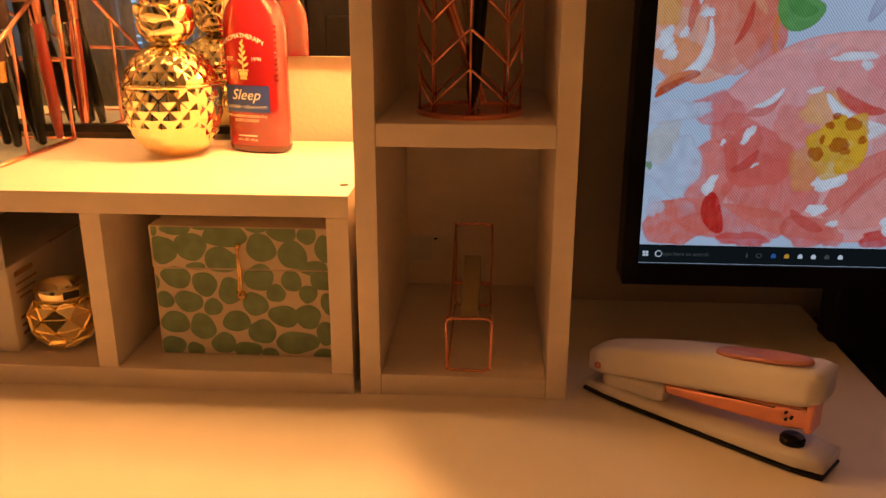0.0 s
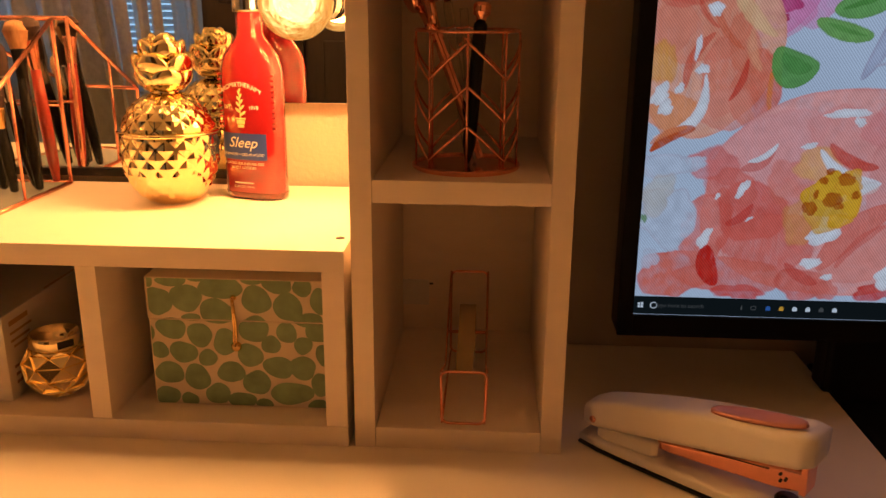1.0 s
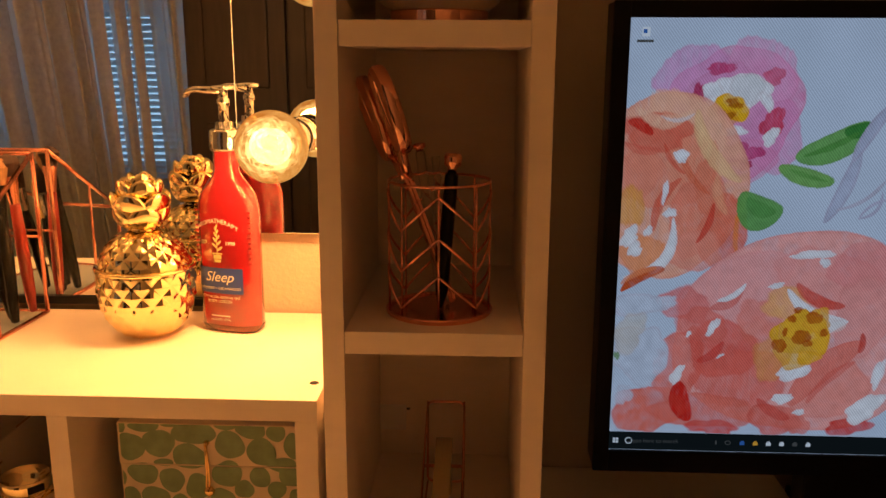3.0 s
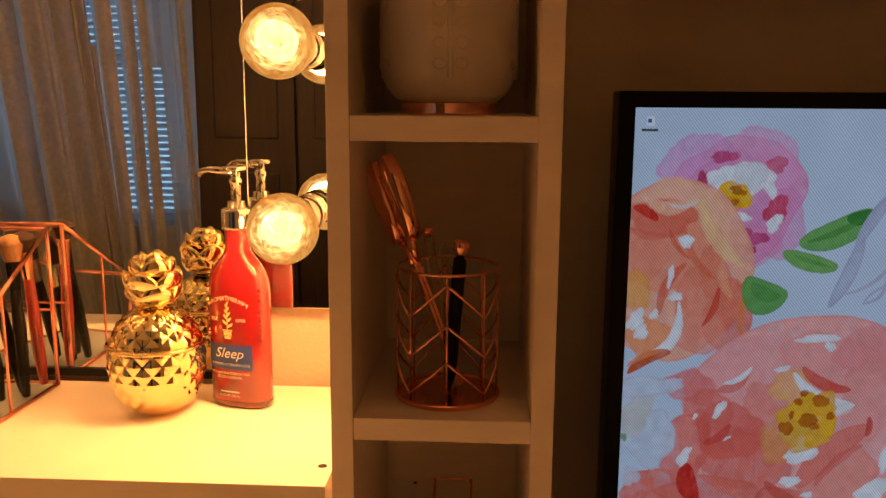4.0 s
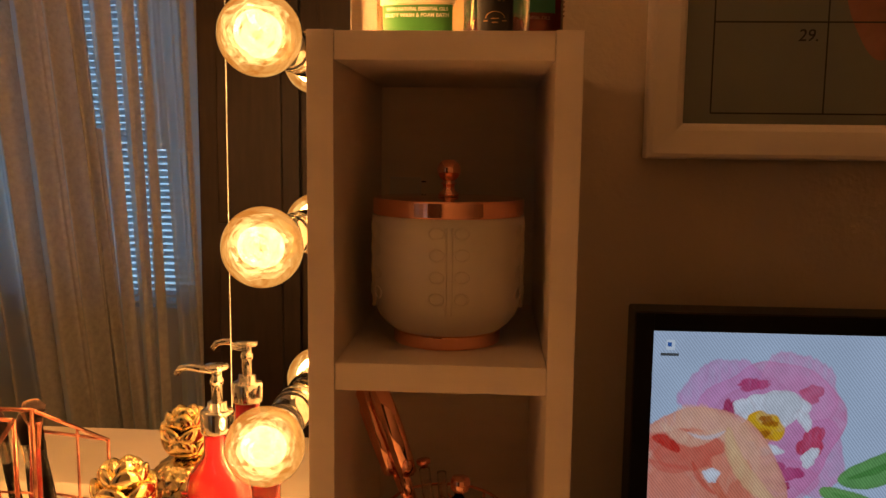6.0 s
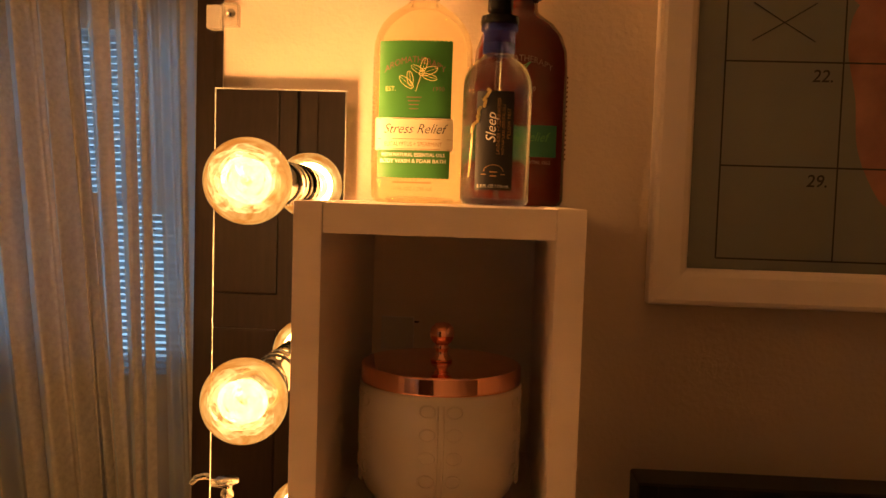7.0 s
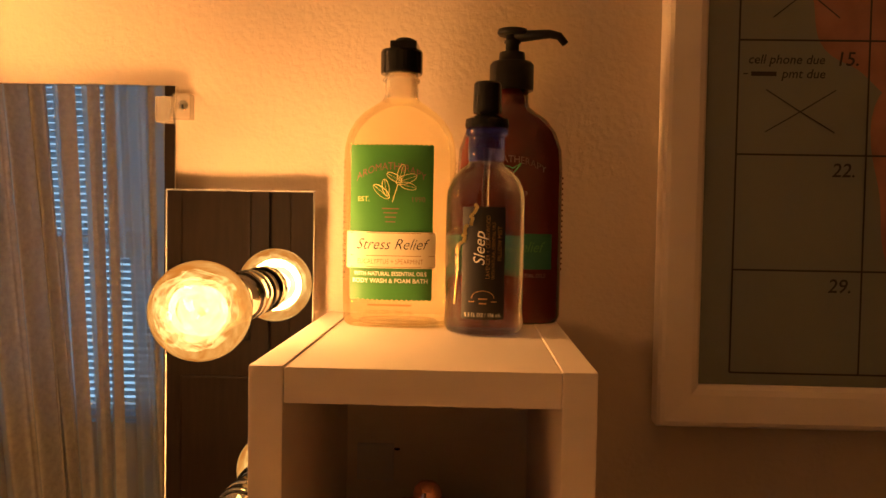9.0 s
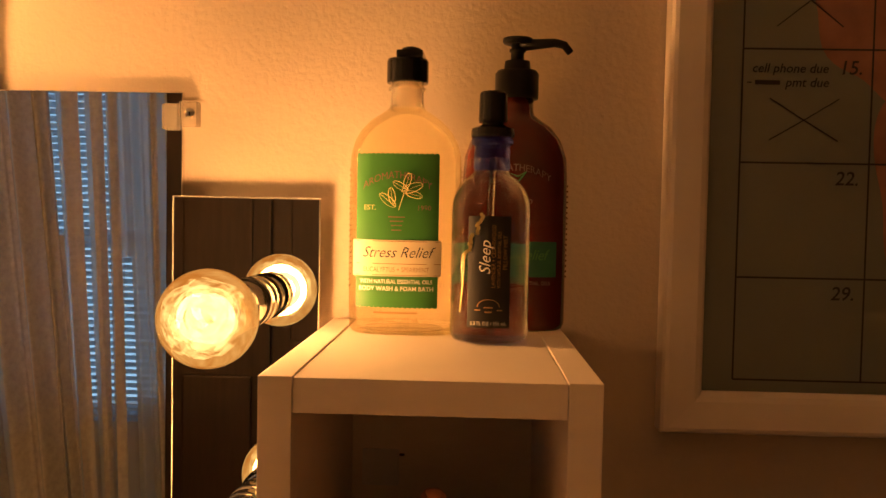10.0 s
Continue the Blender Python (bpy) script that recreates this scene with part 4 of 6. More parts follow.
wash(7.0, 191.6, 10.0, 16.2, (222, 160, 84), 0.75, 0, 0.16, 1.4, 0.15)
wash(18.1, 155.2, 17.7, 16.2, (226, 150, 108), 0.8, 0, 0.15, 1.0, 0.15)
wash(55.2, 158.8, 20.7, 14.8, (224, 146, 132), 0.7, 0, 0.12, 1.2, 0.15)
stroke(2.5, 253.5, 20.4, 243.9, 1.8, 7.1, (204, 62, 52), 0.9, 0.5)
stroke(7.1, 262.9, 47.4, 260.3, -8.9, 8.9, (232, 190, 168), 0.7, 1.0)
stroke(50.2, 261.8, 84.7, 210.2, -7.4, 10.0, (228, 190, 150), 0.75, 1.0)
stroke(87.5, 195.5, 86.6, 156.2, -3.0, 3.5, (224, 136, 60), 0.7, 0.8)
stroke(56.2, 165.0, 67.0, 195.2, -2.4, 4.7, (206, 76, 62), 0.75, 0.6)
stroke(24.4, 173.7, 42.3, 212.7, 5.3, 6.5, (210, 92, 74), 0.7, 0.7)
stroke(40.6, 236.0, 63.6, 201.1, -4.7, 4.7, (214, 110, 82), 0.65, 0.8)
stroke(-0.1, 238.6, 26.3, 233.0, -3.0, 5.3, (214, 104, 90), 0.6, 0.8)
stroke(68.2, 215.9, 76.6, 186.4, -3.0, 6.5, (228, 160, 130), 0.7, 0.9)
stroke(28.8, 238.8, 45.0, 215.7, -3.0, 3.5, (206, 84, 66), 0.6, 0.6)
wash(41.1, 228.8, 5.9, 4.4, PALE, 0.95, -40, 0.22, 0.35, 0.15)
wash(31.3, 202.3, 1.8, 9.4, PALE, 0.95, -5, 0.22, 0.35, 0.15)
wash(35.9, 187.4, 4.7, 3.8, PALE, 0.95, 20, 0.22, 0.35, 0.15)
wash(7.4, 168.9, 5.9, 8.3, PALE, 0.95, -40, 0.22, 0.35, 0.15)
wash(11.8, 159.8, 5.9, 5.0, PALE, 0.95, 30, 0.22, 0.35, 0.15)
wash(20.8, 173.6, 2.4, 4.7, PALE, 0.95, -30, 0.22, 0.35, 0.15)
stroke(38.5, 184.4, 4.1, 137.9, 15.3, 7.7, PALE, 0.95, 0.4)
stroke(24.7, 257.4, 48.9, 258.9, -4.1, 2.7, PALE, 0.6, 0.8)
stroke(3.2, 127.6, 34.6, 145.6, 3.5, 7.7, (192, 92, 56), 0.95, 0.5)
stroke(2.8, 133.2, 29.2, 146.1, 2.4, 4.1, (222, 140, 100), 0.8, 0.6)
# leaves
stroke(122.0, 227.5, 172.5, 252.7, -4.1, 18.3, (112, 166, 96), 0.97, 0.4)
stroke(154.0, 246.6, 172.6, 251.9, -1.8, 9.4, (66, 132, 68), 0.97, 0.4)
stroke(110.5, 221.6, 150.8, 210.9, -1.8, 11.8, (118, 168, 96), 0.97, 0.4)
stroke(84.2, 199.9, 116.3, 187.4, -6.5, 23.6, (104, 160, 92), 0.97, 0.4)
stroke(127.5, 229.5, 165.3, 247.0, -1.8, 4.7, (84, 146, 74), 0.7, 0.8)
stroke(90.1, 198.5, 111.5, 188.3, -3.0, 10.0, (84, 144, 78), 0.6, 1.0)
stroke(118.5, 219.9, 146.7, 211.4, -0.6, 3.0, (88, 148, 76), 0.6, 0.8)
# pale script stroke
stroke(146.7, 181.2, 166.9, 234.2, -2.4, 9.4, (172, 178, 206), 0.9, 0.5)
stroke(162.2, 225.5, 187.9, 268.2, 2.4, 8.3, (172, 178, 206), 0.9, 0.5)
stroke(154.3, 190.9, 188.0, 214.2, -4.7, 2.7, (180, 184, 208), 0.9, 0.4)
stroke(169.5, 184.5, 185.5, 204.8, -6.5, 2.7, (176, 180, 208), 0.9, 0.4)
stroke(170.7, 184.5, 194.3, 199.0, 4.1, 2.4, (176, 180, 208), 0.9, 0.4)
# large coral flower
wash(141.9, 95.9, 101.8, 76.1, (226, 164, 164), 0.97, 0, 0.05, 0.6, 0.18)
wash(87.6, 128.3, 44.3, 26.6, (224, 160, 164), 0.7, 25, 0.1, 1.6, 0.15)
wash(50.7, 118.2, 18.3, 14.2, (216, 122, 122), 0.75, -10, 0.16, 1.6, 0.15)
wash(155.0, 138.7, 41.3, 22.1, (222, 150, 150), 0.6, -8, 0.1, 1.8, 0.15)
wash(177.5, 148.3, 23.6, 17.7, (216, 130, 136), 0.5, 0, 0.12, 1.8, 0.15)
wash(28.7, 34.4, 27.1, 19.5, (218, 122, 112), 0.9, 0, 0.14, 1.0, 0.25)
wash(49.7, 69.8, 17.7, 32.5, (220, 126, 118), 0.85, -15, 0.14, 1.0, 0.15)
wash(82.3, 83.5, 28.0, 21.2, (214, 92, 82), 0.75, 0, 0.14, 1.8, 0.15)
wash(98.1, 60.9, 38.4, 22.1, (216, 106, 96), 0.7, 0, 0.12, 1.8, 0.15)
wash(65.6, 102.6, 17.7, 14.8, (216, 112, 104), 0.65, -20, 0.15, 1.6, 0.15)
wash(107.9, 103.3, 16.2, 20.7, (218, 118, 104), 0.55, 0, 0.15, 1.8, 0.15)
wash(125.9, 119.5, 18.3, 12.4, (226, 172, 120), 0.75, -10, 0.14, 1.6, 0.15)
wash(118.9, 77.7, 14.2, 18.3, (216, 156, 96), 0.6, 0, 0.16, 1.8, 0.15)
wash(71.0, 33.6, 38.4, 14.8, (218, 116, 104), 0.8, 0, 0.12, 1.2, 0.15)
wash(124.4, 28.1, 20.7, 12.4, (214, 108, 98), 0.8, 0, 0.15, 1.0, 0.15)
wash(164.9, 52.4, 32.5, 20.7, (224, 146, 140), 0.8, 20, 0.12, 1.2, 0.15)
wash(182.1, 111.0, 20.7, 32.5, (222, 152, 152), 0.7, 0, 0.12, 1.4, 0.15)
wash(19.7, 79.1, 22.1, 23.6, BLUEWHITE, 0.95, -25, 0.18, 0.9, 0.15)
wash(18.9, 117.7, 28.0, 7.7, BLUEWHITE, 0.9, 8, 0.2, 0.7, 0.15)
wash(11.1, 95.1, 12.4, 15.3, (196, 186, 176), 0.5, -10, 0.2, 1.8, 0.15)
wash(9.3, 45.7, 5.9, 8.3, BLUEWHITE, 0.85, 0, 0.25, 0.8, 0.15)
wash(2.9, 77.1, 2.4, 3.5, (110, 150, 100), 0.8, 0, 0.2, 0.6, 0.15)
stroke(50.6, 57.3, 59.8, 24.9, -3.0, 13.6, (200, 50, 44), 0.95, 0.5)
stroke(45.1, 46.5, 55.6, 29.9, 1.8, 7.7, (206, 66, 56), 0.7, 0.6)
stroke(63.2, 73.4, 81.8, 90.0, -3.0, 6.5, (206, 66, 58), 0.6, 0.9)
stroke(131.7, 135.2, 168.7, 118.6, -4.7, 8.3, (210, 92, 82), 0.85, 0.7)
stroke(134.3, 40.1, 184.6, 91.3, 4.7, 17.7, (220, 128, 120), 0.9, 0.6)
stroke(182.7, 82.2, 183.7, 98.3, -1.2, 4.7, (198, 78, 70), 0.8, 0.6)
stroke(147.7, 42.0, 180.4, 75.7, 3.5, 5.9, (212, 104, 96), 0.6, 0.9)
stroke(70.6, 115.4, 93.2, 132.8, -4.1, 7.1, (210, 110, 104), 0.75, 0.7)
stroke(110.4, 44.6, 136.7, 28.4, -2.4, 7.7, (206, 88, 80), 0.7, 0.8)
wash(180.6, 23.3, 16.2, 7.1, (204, 62, 56), 0.85, 5, 0.18, 0.7, 0.15)
wash(78.3, 20.2, 19.5, 6.5, (212, 84, 76), 0.8, 0, 0.2, 0.9, 0.15)
wash(143.5, 23.5, 8.9, 7.1, (216, 120, 112), 0.8, 0, 0.2, 0.8, 0.15)
wash(73.3, 101.1, 3.2, 7.7, PALE, 0.95, -25, 0.2, 0.35, 0.15)
wash(141.1, 157.6, 14.2, 3.5, PALE, 0.95, 4, 0.2, 0.35, 0.15)
wash(150.6, 151.6, 4.1, 3.5, PALE, 0.95, 0, 0.2, 0.35, 0.15)
wash(48.9, 62.5, 4.4, 7.7, PALE, 0.95, -25, 0.2, 0.35, 0.15)
wash(55.5, 95.3, 1.5, 2.7, PALE, 0.95, -20, 0.2, 0.35, 0.15)
wash(80.3, 78.3, 3.2, 1.2, PALE, 0.95, 35, 0.2, 0.35, 0.15)
wash(129.5, 45.0, 8.0, 4.1, PALE, 0.95, 15, 0.2, 0.35, 0.15)
wash(142.9, 34.2, 4.7, 2.4, PALE, 0.95, 0, 0.2, 0.35, 0.15)
wash(191.1, 38.0, 14.8, 9.4, PALE, 0.95, 35, 0.2, 0.35, 0.15)
wash(198.6, 66.3, 3.8, 12.4, PALE, 0.95, -15, 0.2, 0.35, 0.15)
wash(135.9, 66.6, 13.6, 5.9, PALE, 0.95, 18, 0.2, 0.35, 0.15)
wash(116.9, 133.7, 5.9, 2.1, PALE, 0.95, 10, 0.2, 0.35, 0.15)
stroke(74.6, 121.2, 95.3, 135.3, -3.0, 4.1, PALE, 0.95, 0.35)
stroke(125.5, 131.4, 170.6, 107.6, -7.7, 8.3, PALE, 0.95, 0.4)
stroke(171.8, 107.6, 133.9, 61.7, -10.6, 10.0, PALE, 0.95, 0.4)
stroke(152.6, 107.3, 171.0, 104.4, -1.8, 8.9, (212, 202, 206), 0.6, 0.8)
wash(139.3, 96.8, 19.5, 18.9, (222, 172, 58), 1, 0, 0.2, 0.5, 0.2)
wash(134.3, 81.3, 14.8, 11.8, (214, 168, 70), 0.8, 0, 0.2, 1.0, 0.15)
wash(149.6, 107.2, 10.0, 8.9, (222, 170, 60), 0.9, 0, 0.2, 0.6, 0.15)
wash(145.3, 78.2, 8.3, 5.9, (222, 172, 58), 0.9, 0, 0.2, 0.6, 0.15)
wash(130.9, 108.5, 3.2, 3.0, (176, 92, 28), 0.85, 0, 0.15, 0.5, 0.15)
wash(147.0, 109.7, 6.5, 4.4, (176, 92, 28), 0.85, 0, 0.15, 0.5, 0.15)
wash(126.6, 97.9, 2.1, 3.5, (176, 92, 28), 0.85, 0, 0.15, 0.5, 0.15)
wash(139.0, 94.3, 6.5, 5.9, (176, 92, 28), 0.85, 0, 0.15, 0.5, 0.15)
wash(123.4, 87.5, 5.6, 5.3, (176, 92, 28), 0.85, 0, 0.15, 0.5, 0.15)
wash(155.2, 97.8, 3.2, 3.0, (176, 92, 28), 0.85, 0, 0.15, 0.5, 0.15)
wash(134.4, 115.2, 3.2, 2.7, (176, 92, 28), 0.85, 0, 0.15, 0.5, 0.15)
wash(144.1, 89.5, 3.5, 2.7, (176, 92, 28), 0.85, 0, 0.15, 0.5, 0.15)
# flowers over the rest of the desktop
for cx, cz, rx, rz, c in ((300, 90, 90, 80, (218, 130, 122)), (340, 200, 80, 70, (214, 150, 192)), (450, 110, 90, 80, (226, 168, 150)), (520, 220, 60, 60, (222, 150, 150))):
    wash(cx, cz, rx, rz, c, 0.9, 0, 0.1, 1.0, 0.15)
    wash(cx, cz, rx * 0.3, rz * 0.3, (222, 172, 58), 0.9, 0, 0.2, 0.8, 0.1)


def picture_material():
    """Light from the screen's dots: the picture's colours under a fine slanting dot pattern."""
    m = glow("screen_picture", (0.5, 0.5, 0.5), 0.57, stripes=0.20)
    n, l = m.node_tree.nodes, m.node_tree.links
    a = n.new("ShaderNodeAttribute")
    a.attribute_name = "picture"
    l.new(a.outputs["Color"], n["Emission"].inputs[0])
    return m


rows_, cols_ = GX.shape
idx = np.arange(rows_ * cols_).reshape(rows_, cols_)
quads = np.stack([idx[:-1, :-1], idx[:-1, 1:], idx[1:, 1:], idx[1:, :-1]], -1).reshape(-1, 4)
verts = np.stack([GX / 1000 + SX0 - 0.42, np.full(GX.shape, SCY - 0.0003 - 0.70), GZ / 1000 + SZ0 + 0.022], -1).reshape(-1, 3)
me = bpy.data.meshes.new("desktop_picture")
me.from_pydata(verts.tolist(), [], quads.tolist())
att = me.color_attributes.new("picture", 'FLOAT_COLOR', 'POINT')
att.data.foreach_set("color", np.concatenate([np.clip(canvas, 0.001, 1), np.ones((rows_, cols_, 1))], -1).astype(np.float32).ravel())
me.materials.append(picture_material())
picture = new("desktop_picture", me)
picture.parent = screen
picture["label"] = "pink and coral watercolour flowers with green leaves"
BOUND = (SX0, SZ0, SX1, SZ1 - 0.0002)
# task bar and icons
bar_ob = paint(box(SX0 + 0.0004, SX1 - 0.0004, 0, 0.00001, SZ0 + 0.0004, 0.0925, 0), S_BAR, "taskbar")
zc = 0.0852
bm = bmesh.new()
for dx in (-0.00115, 0.00115):
    for dz in (-0.00115, 0.00115):
        bars([(0.1375 + dx, zc + dz, 0.0019, 0.0019)], bm=bm)
paint(bm, S_WHITE, "menu_icon")
paint(tube([(0.1475 + 0.0024 * math.cos(i * 0.3142), 0, zc + 0.0024 * math.sin(i * 0.3142)) for i in range(20)], 0.0004, 6, closed=True), S_WHITE, "search_icon")
paint(letters("Type here to search", 0.0046, (0.167, 0, zc)), S_DIM, "search_text")
for i, (x, m) in enumerate(((0.2145, S_DIM), (0.2235, S_DIM), (0.2345, S_BLUE), (0.2445, S_YEL), (0.2545, S_WHITE), (0.2645, S_WHITE), (0.2745, S_DIM), (0.2845, S_WHITE))):
    if i == 1:
        bm = tube([(x + 0.002 * math.cos(k * 0.3142), 0, zc + 0.0015 * math.sin(k * 0.3142)) for k in range(20)], 0.0003, 5, closed=True)
    else:
        bm = bars([(x, zc - 0.0004, 0.0036 if i else 0.0012, 0.0026), (x, zc + 0.0014, 0.0022 if i else 0.0006, 0.0008)])
    paint(bm, m, "app_icon")
bm = bars([(0.1434, 0.3925, 0.0056, 0.0066)])
paint(bm, S_WHITE, "bin_icon")
paint(bars([(0.1428, 0.3928, 0.0026, 0.0028)]), S_BLUE, "bin_icon_mark")
paint(bars([(0.1430, 0.3862, 0.0115, 0.0018)]), S_DIM, "icon_caption")

# ---- things on the tower ----
TOP = 0.578


def text_part(name, bottle, s, size, x, z, bend, m, **kw):
    return part(name, letters(s, size, (x, 0, z), bend=bend, **kw), m, bottle)


def ribs(parent, m, spots, x0, x1, y0, y1, h):
    """Small raised grip ribs, alike, one object each."""
    first = None
    for x, z in spots:
        if first is None:
            o = first = part("grip_rib", box(x0, x1, y0, y1, 0, h, 0.0003, 1), m, parent)
        else:
            o = new("grip_rib", first.data)
            o.parent = parent
        o.location = (x, 0, z)


def body_wash(at, turn):
    b = thing("body_wash_bottle", "tall clear bottle of pale yellow body wash with a green label", "bottle", at, turn)
    RX, RY, N = 0.0335, 0.0185, 2.7
    lv = [(0.0, 0.029, 0.0145), (0.0012, 0.0315, 0.0168), (0.004, 0.0330, 0.0182), (0.02, RX, RY), (0.06, RX, RY), (0.100, RX, RY), (0.109, 0.0332, 0.0184), (0.117, 0.0312, 0.0180), (0.124, 0.0275, 0.0170), (0.130, 0.0220, 0.0155), (0.1345, 0.0160, 0.0135), (0.1372, 0.0118, 0.0115)]
    part("body", loft(lv, N, 64), WASH, b, smooth=True)
    part("neck", lathe([(0.0118, 0.1372), (0.0102, 0.1392), (0.0098, 0.148), (0.0112, 0.1490), (0.0112, 0.1505), (0.0098, 0.1515), (0.0098, 0.1550), (0.0086, 0.1550), (0.0086, 0.1392)], 36), CLIP, b, "clear plastic neck", smooth=True)
    part("base_dimple", lathe([(0.0185, 0.0016), (0.0190, 0.0030), (0.0180, 0.0040), (0.0, 0.0052)], 40), CLIP, b, "thick clear base", smooth=True).scale = (1.25, 0.72, 1)
    bm = lathe([(0.0, 0.0), (0.0122, 0.0), (0.0126, 0.001), (0.0126, 0.013), (0.0120, 0.0145), (0.0, 0.0148)], 36, center=(0, 0, 0.1535))
    box(-0.006, 0.010, -0.0115, 0.0115, 0.1675, 0.1725, 0.0016, bm=bm)
    cap = part("cap", bm, BLACKGLOSS, b, "black flip cap")
    part("cap_button", loft([(0, 0.0062, 0.009), (0.0022, 0.0058, 0.0085), (0.0030, 0.004, 0.006)], 2.2, 24), BLACK, cap).location = (0.002, 0, 0.1722)
    bend = lambda x: bent_y(x, RX, RY, N, 0.0012)
    lab = part("front_label", plate(-0.0275, 0.0215, 0.0150, 0.1065, RX, RY, N, 0.0004, teeth=17), GREEN_LABEL, b, "green paper label with toothed edges")
    band = part("name_band", plate(-0.0295, 0.0235, 0.0335, 0.0552, RX, RY, N, 0.0008), PAPER, b, "cream band with a handwritten name")
    for z in (0.0342, 0.0545, 0.0410):
        part("band_line", bars([(-0.002, z, 0.050, 0.0004)], bend=bend), INK_BROWN, band)
    text_part("name", band, "Stress Relief", 0.0092, -0.003, 0.0476, bend, INK_BLACK, shear=0.4, squeeze=0.90, thick=-0.00008)
    text_part("scent", band, "EUCALYPTUS + SPEARMINT", 0.0042, -0.003, 0.0374, bend, INK_BROWN, squeeze=0.76)
    text_part("print", lab, "WITH NATURAL ESSENTIAL OILS", 0.0034, -0.003, 0.0302, bend, INK_WHITE, squeeze=0.86, thick=0.00008)
    text_part("print", lab, "BODY WASH & FOAM BATH", 0.0036, -0.003, 0.0260, bend, INK_WHITE, squeeze=0.98, thick=0.00008)
    text_part("arched_print", lab, "AROMATHERAPY", 0.0062, -0.003, 0.0870, bend, INK_RED, arch=0.007, squeeze=0.85)
    text_part("print", lab, "EST.", 0.0042, -0.0190, 0.0745, bend, INK_GOLD)
    text_part("print", lab, "1990", 0.0042, 0.0130, 0.0745, bend, INK_RED)
    text_part("print", b, "10 FL OZ / 295 mL", 0.0036, -0.003, 0.0072, bend, INK_BROWN)
    part("small_print", bars([(-0.003, 0.0116, 0.026, 0.0012)], bend=bend), INK_BROWN, b)
    bm = bmesh.new()
    for ang, ln, ox, oz in ((20, 0.013, 0.006, 0.0935), (75, 0.010, 0.003, 0.0975), (150, 0.010, -0.001, 0.0945), (140, 0.012, -0.0085, 0.0860), (100, 0.010, -0.0060, 0.0885), (-15, 0.010, 0.007, 0.0895)):
        c, s = math.cos(radians(ang)), math.sin(radians(ang))
        ring = []
        for i in range(15):
            a = 2 * math.pi * i / 14
            u, v = ln / 2 * math.cos(a), ln * 0.2 * math.sin(a)
            x, z = ox + u * c - v * s, oz - 0.007 + u * s + v * c
            ring.append((x, bend(x), z))
        tube(ring[:-1], 0.00022, 4, closed=True, bm=bm)
        tube([(ox - ln / 2 * c, bend(ox - ln / 2 * c), oz - 0.007 - ln / 2 * s), (ox + ln / 2 * c, bend(ox + ln / 2 * c), oz - 0.007 + ln / 2 * s)], 0.00016, 4, bm=bm)
    tube([(-0.002, bend(-0.002), 0.073), (0.001, bend(0.001), 0.083)], 0.0003, 4, bm=bm)
    part("leaf_drawing", bm, INK_GOLD, lab)
    part("pot_drawing", bars([(-0.003, 0.0690, 0.010, 0.0006), (-0.003, 0.0665, 0.008, 0.0006), (-0.003, 0.0640, 0.0065, 0.0006), (-0.003, 0.0612, 0.006, 0.0006)], bend=bend), INK_RED, lab)
    ribs(b, CLEAR, [(s * RX, 0.028 + i * 0.0034) for s in (-1, 1) for i in range(22)], -0.0006, 0.0006, -0.0022, 0.0022, 0.0013)
    return b


wash = body_wash((-0.0230, 0.7055, TOP), -2)
wash.scale = (0.985, 0.97, 0.965)
for ob in wash.children:
    if ob.name.split(".")[0] in ("front_label", "name_band", "print", "small_print"):
        ob.location.z += 0.0025


def pump_head(b, z, m, label, wire=1.0, nozzle=0.034, collar=0.0135, up=0.024, turn=0):
    """Collar, stem and spout of a pump dispenser from the height z up."""
    c = part("collar", lathe([(0, 0), (collar, 0), (collar * 1.02, 0.002), (collar * 1.02, 0.016), (collar * 0.9, 0.018), (collar * 0.62, 0.0185), (collar * 0.58, 0.024), (0, 0.024)], 40, center=(0, 0, z)), m, b, label, smooth=False)
    for p in c.data.polygons:
        p.use_smooth = True
    s = lathe([(0, 0), (0.0042, 0), (0.0042, up * 0.55), (0.0052, up * 0.58), (0.0052, up * 0.72), (0.0040, up * 0.76), (0.0040, up), (0, up)], 20, center=(0, 0, z + 0.023))
    part("stem", s, m, b, smooth=True)
    zt = z + 0.023 + up
    hd = lathe([(0, 0), (0.0085, 0.0), (0.0095, 0.0012), (0.0092, 0.0035), (0, 0.0045)], 24, center=(0, 0, zt))
    t = radians(turn)
    pts = [(0, 0, zt - 0.001), (nozzle * 0.7 * math.cos(t), nozzle * 0.7 * math.sin(t), zt + 0.0005), (nozzle * 0.88 * math.cos(t), nozzle * 0.88 * math.sin(t), zt - 0.001), (nozzle * math.cos(t), nozzle * math.sin(t), zt - 0.006)]
    sp = part("spout", tube(pts, 0.0026, 12, taper=[1.5, 1.05, 1.0, 0.85]), m, b, smooth=True)
    part("press_plate", hd, m, b, smooth=True)
    return sp


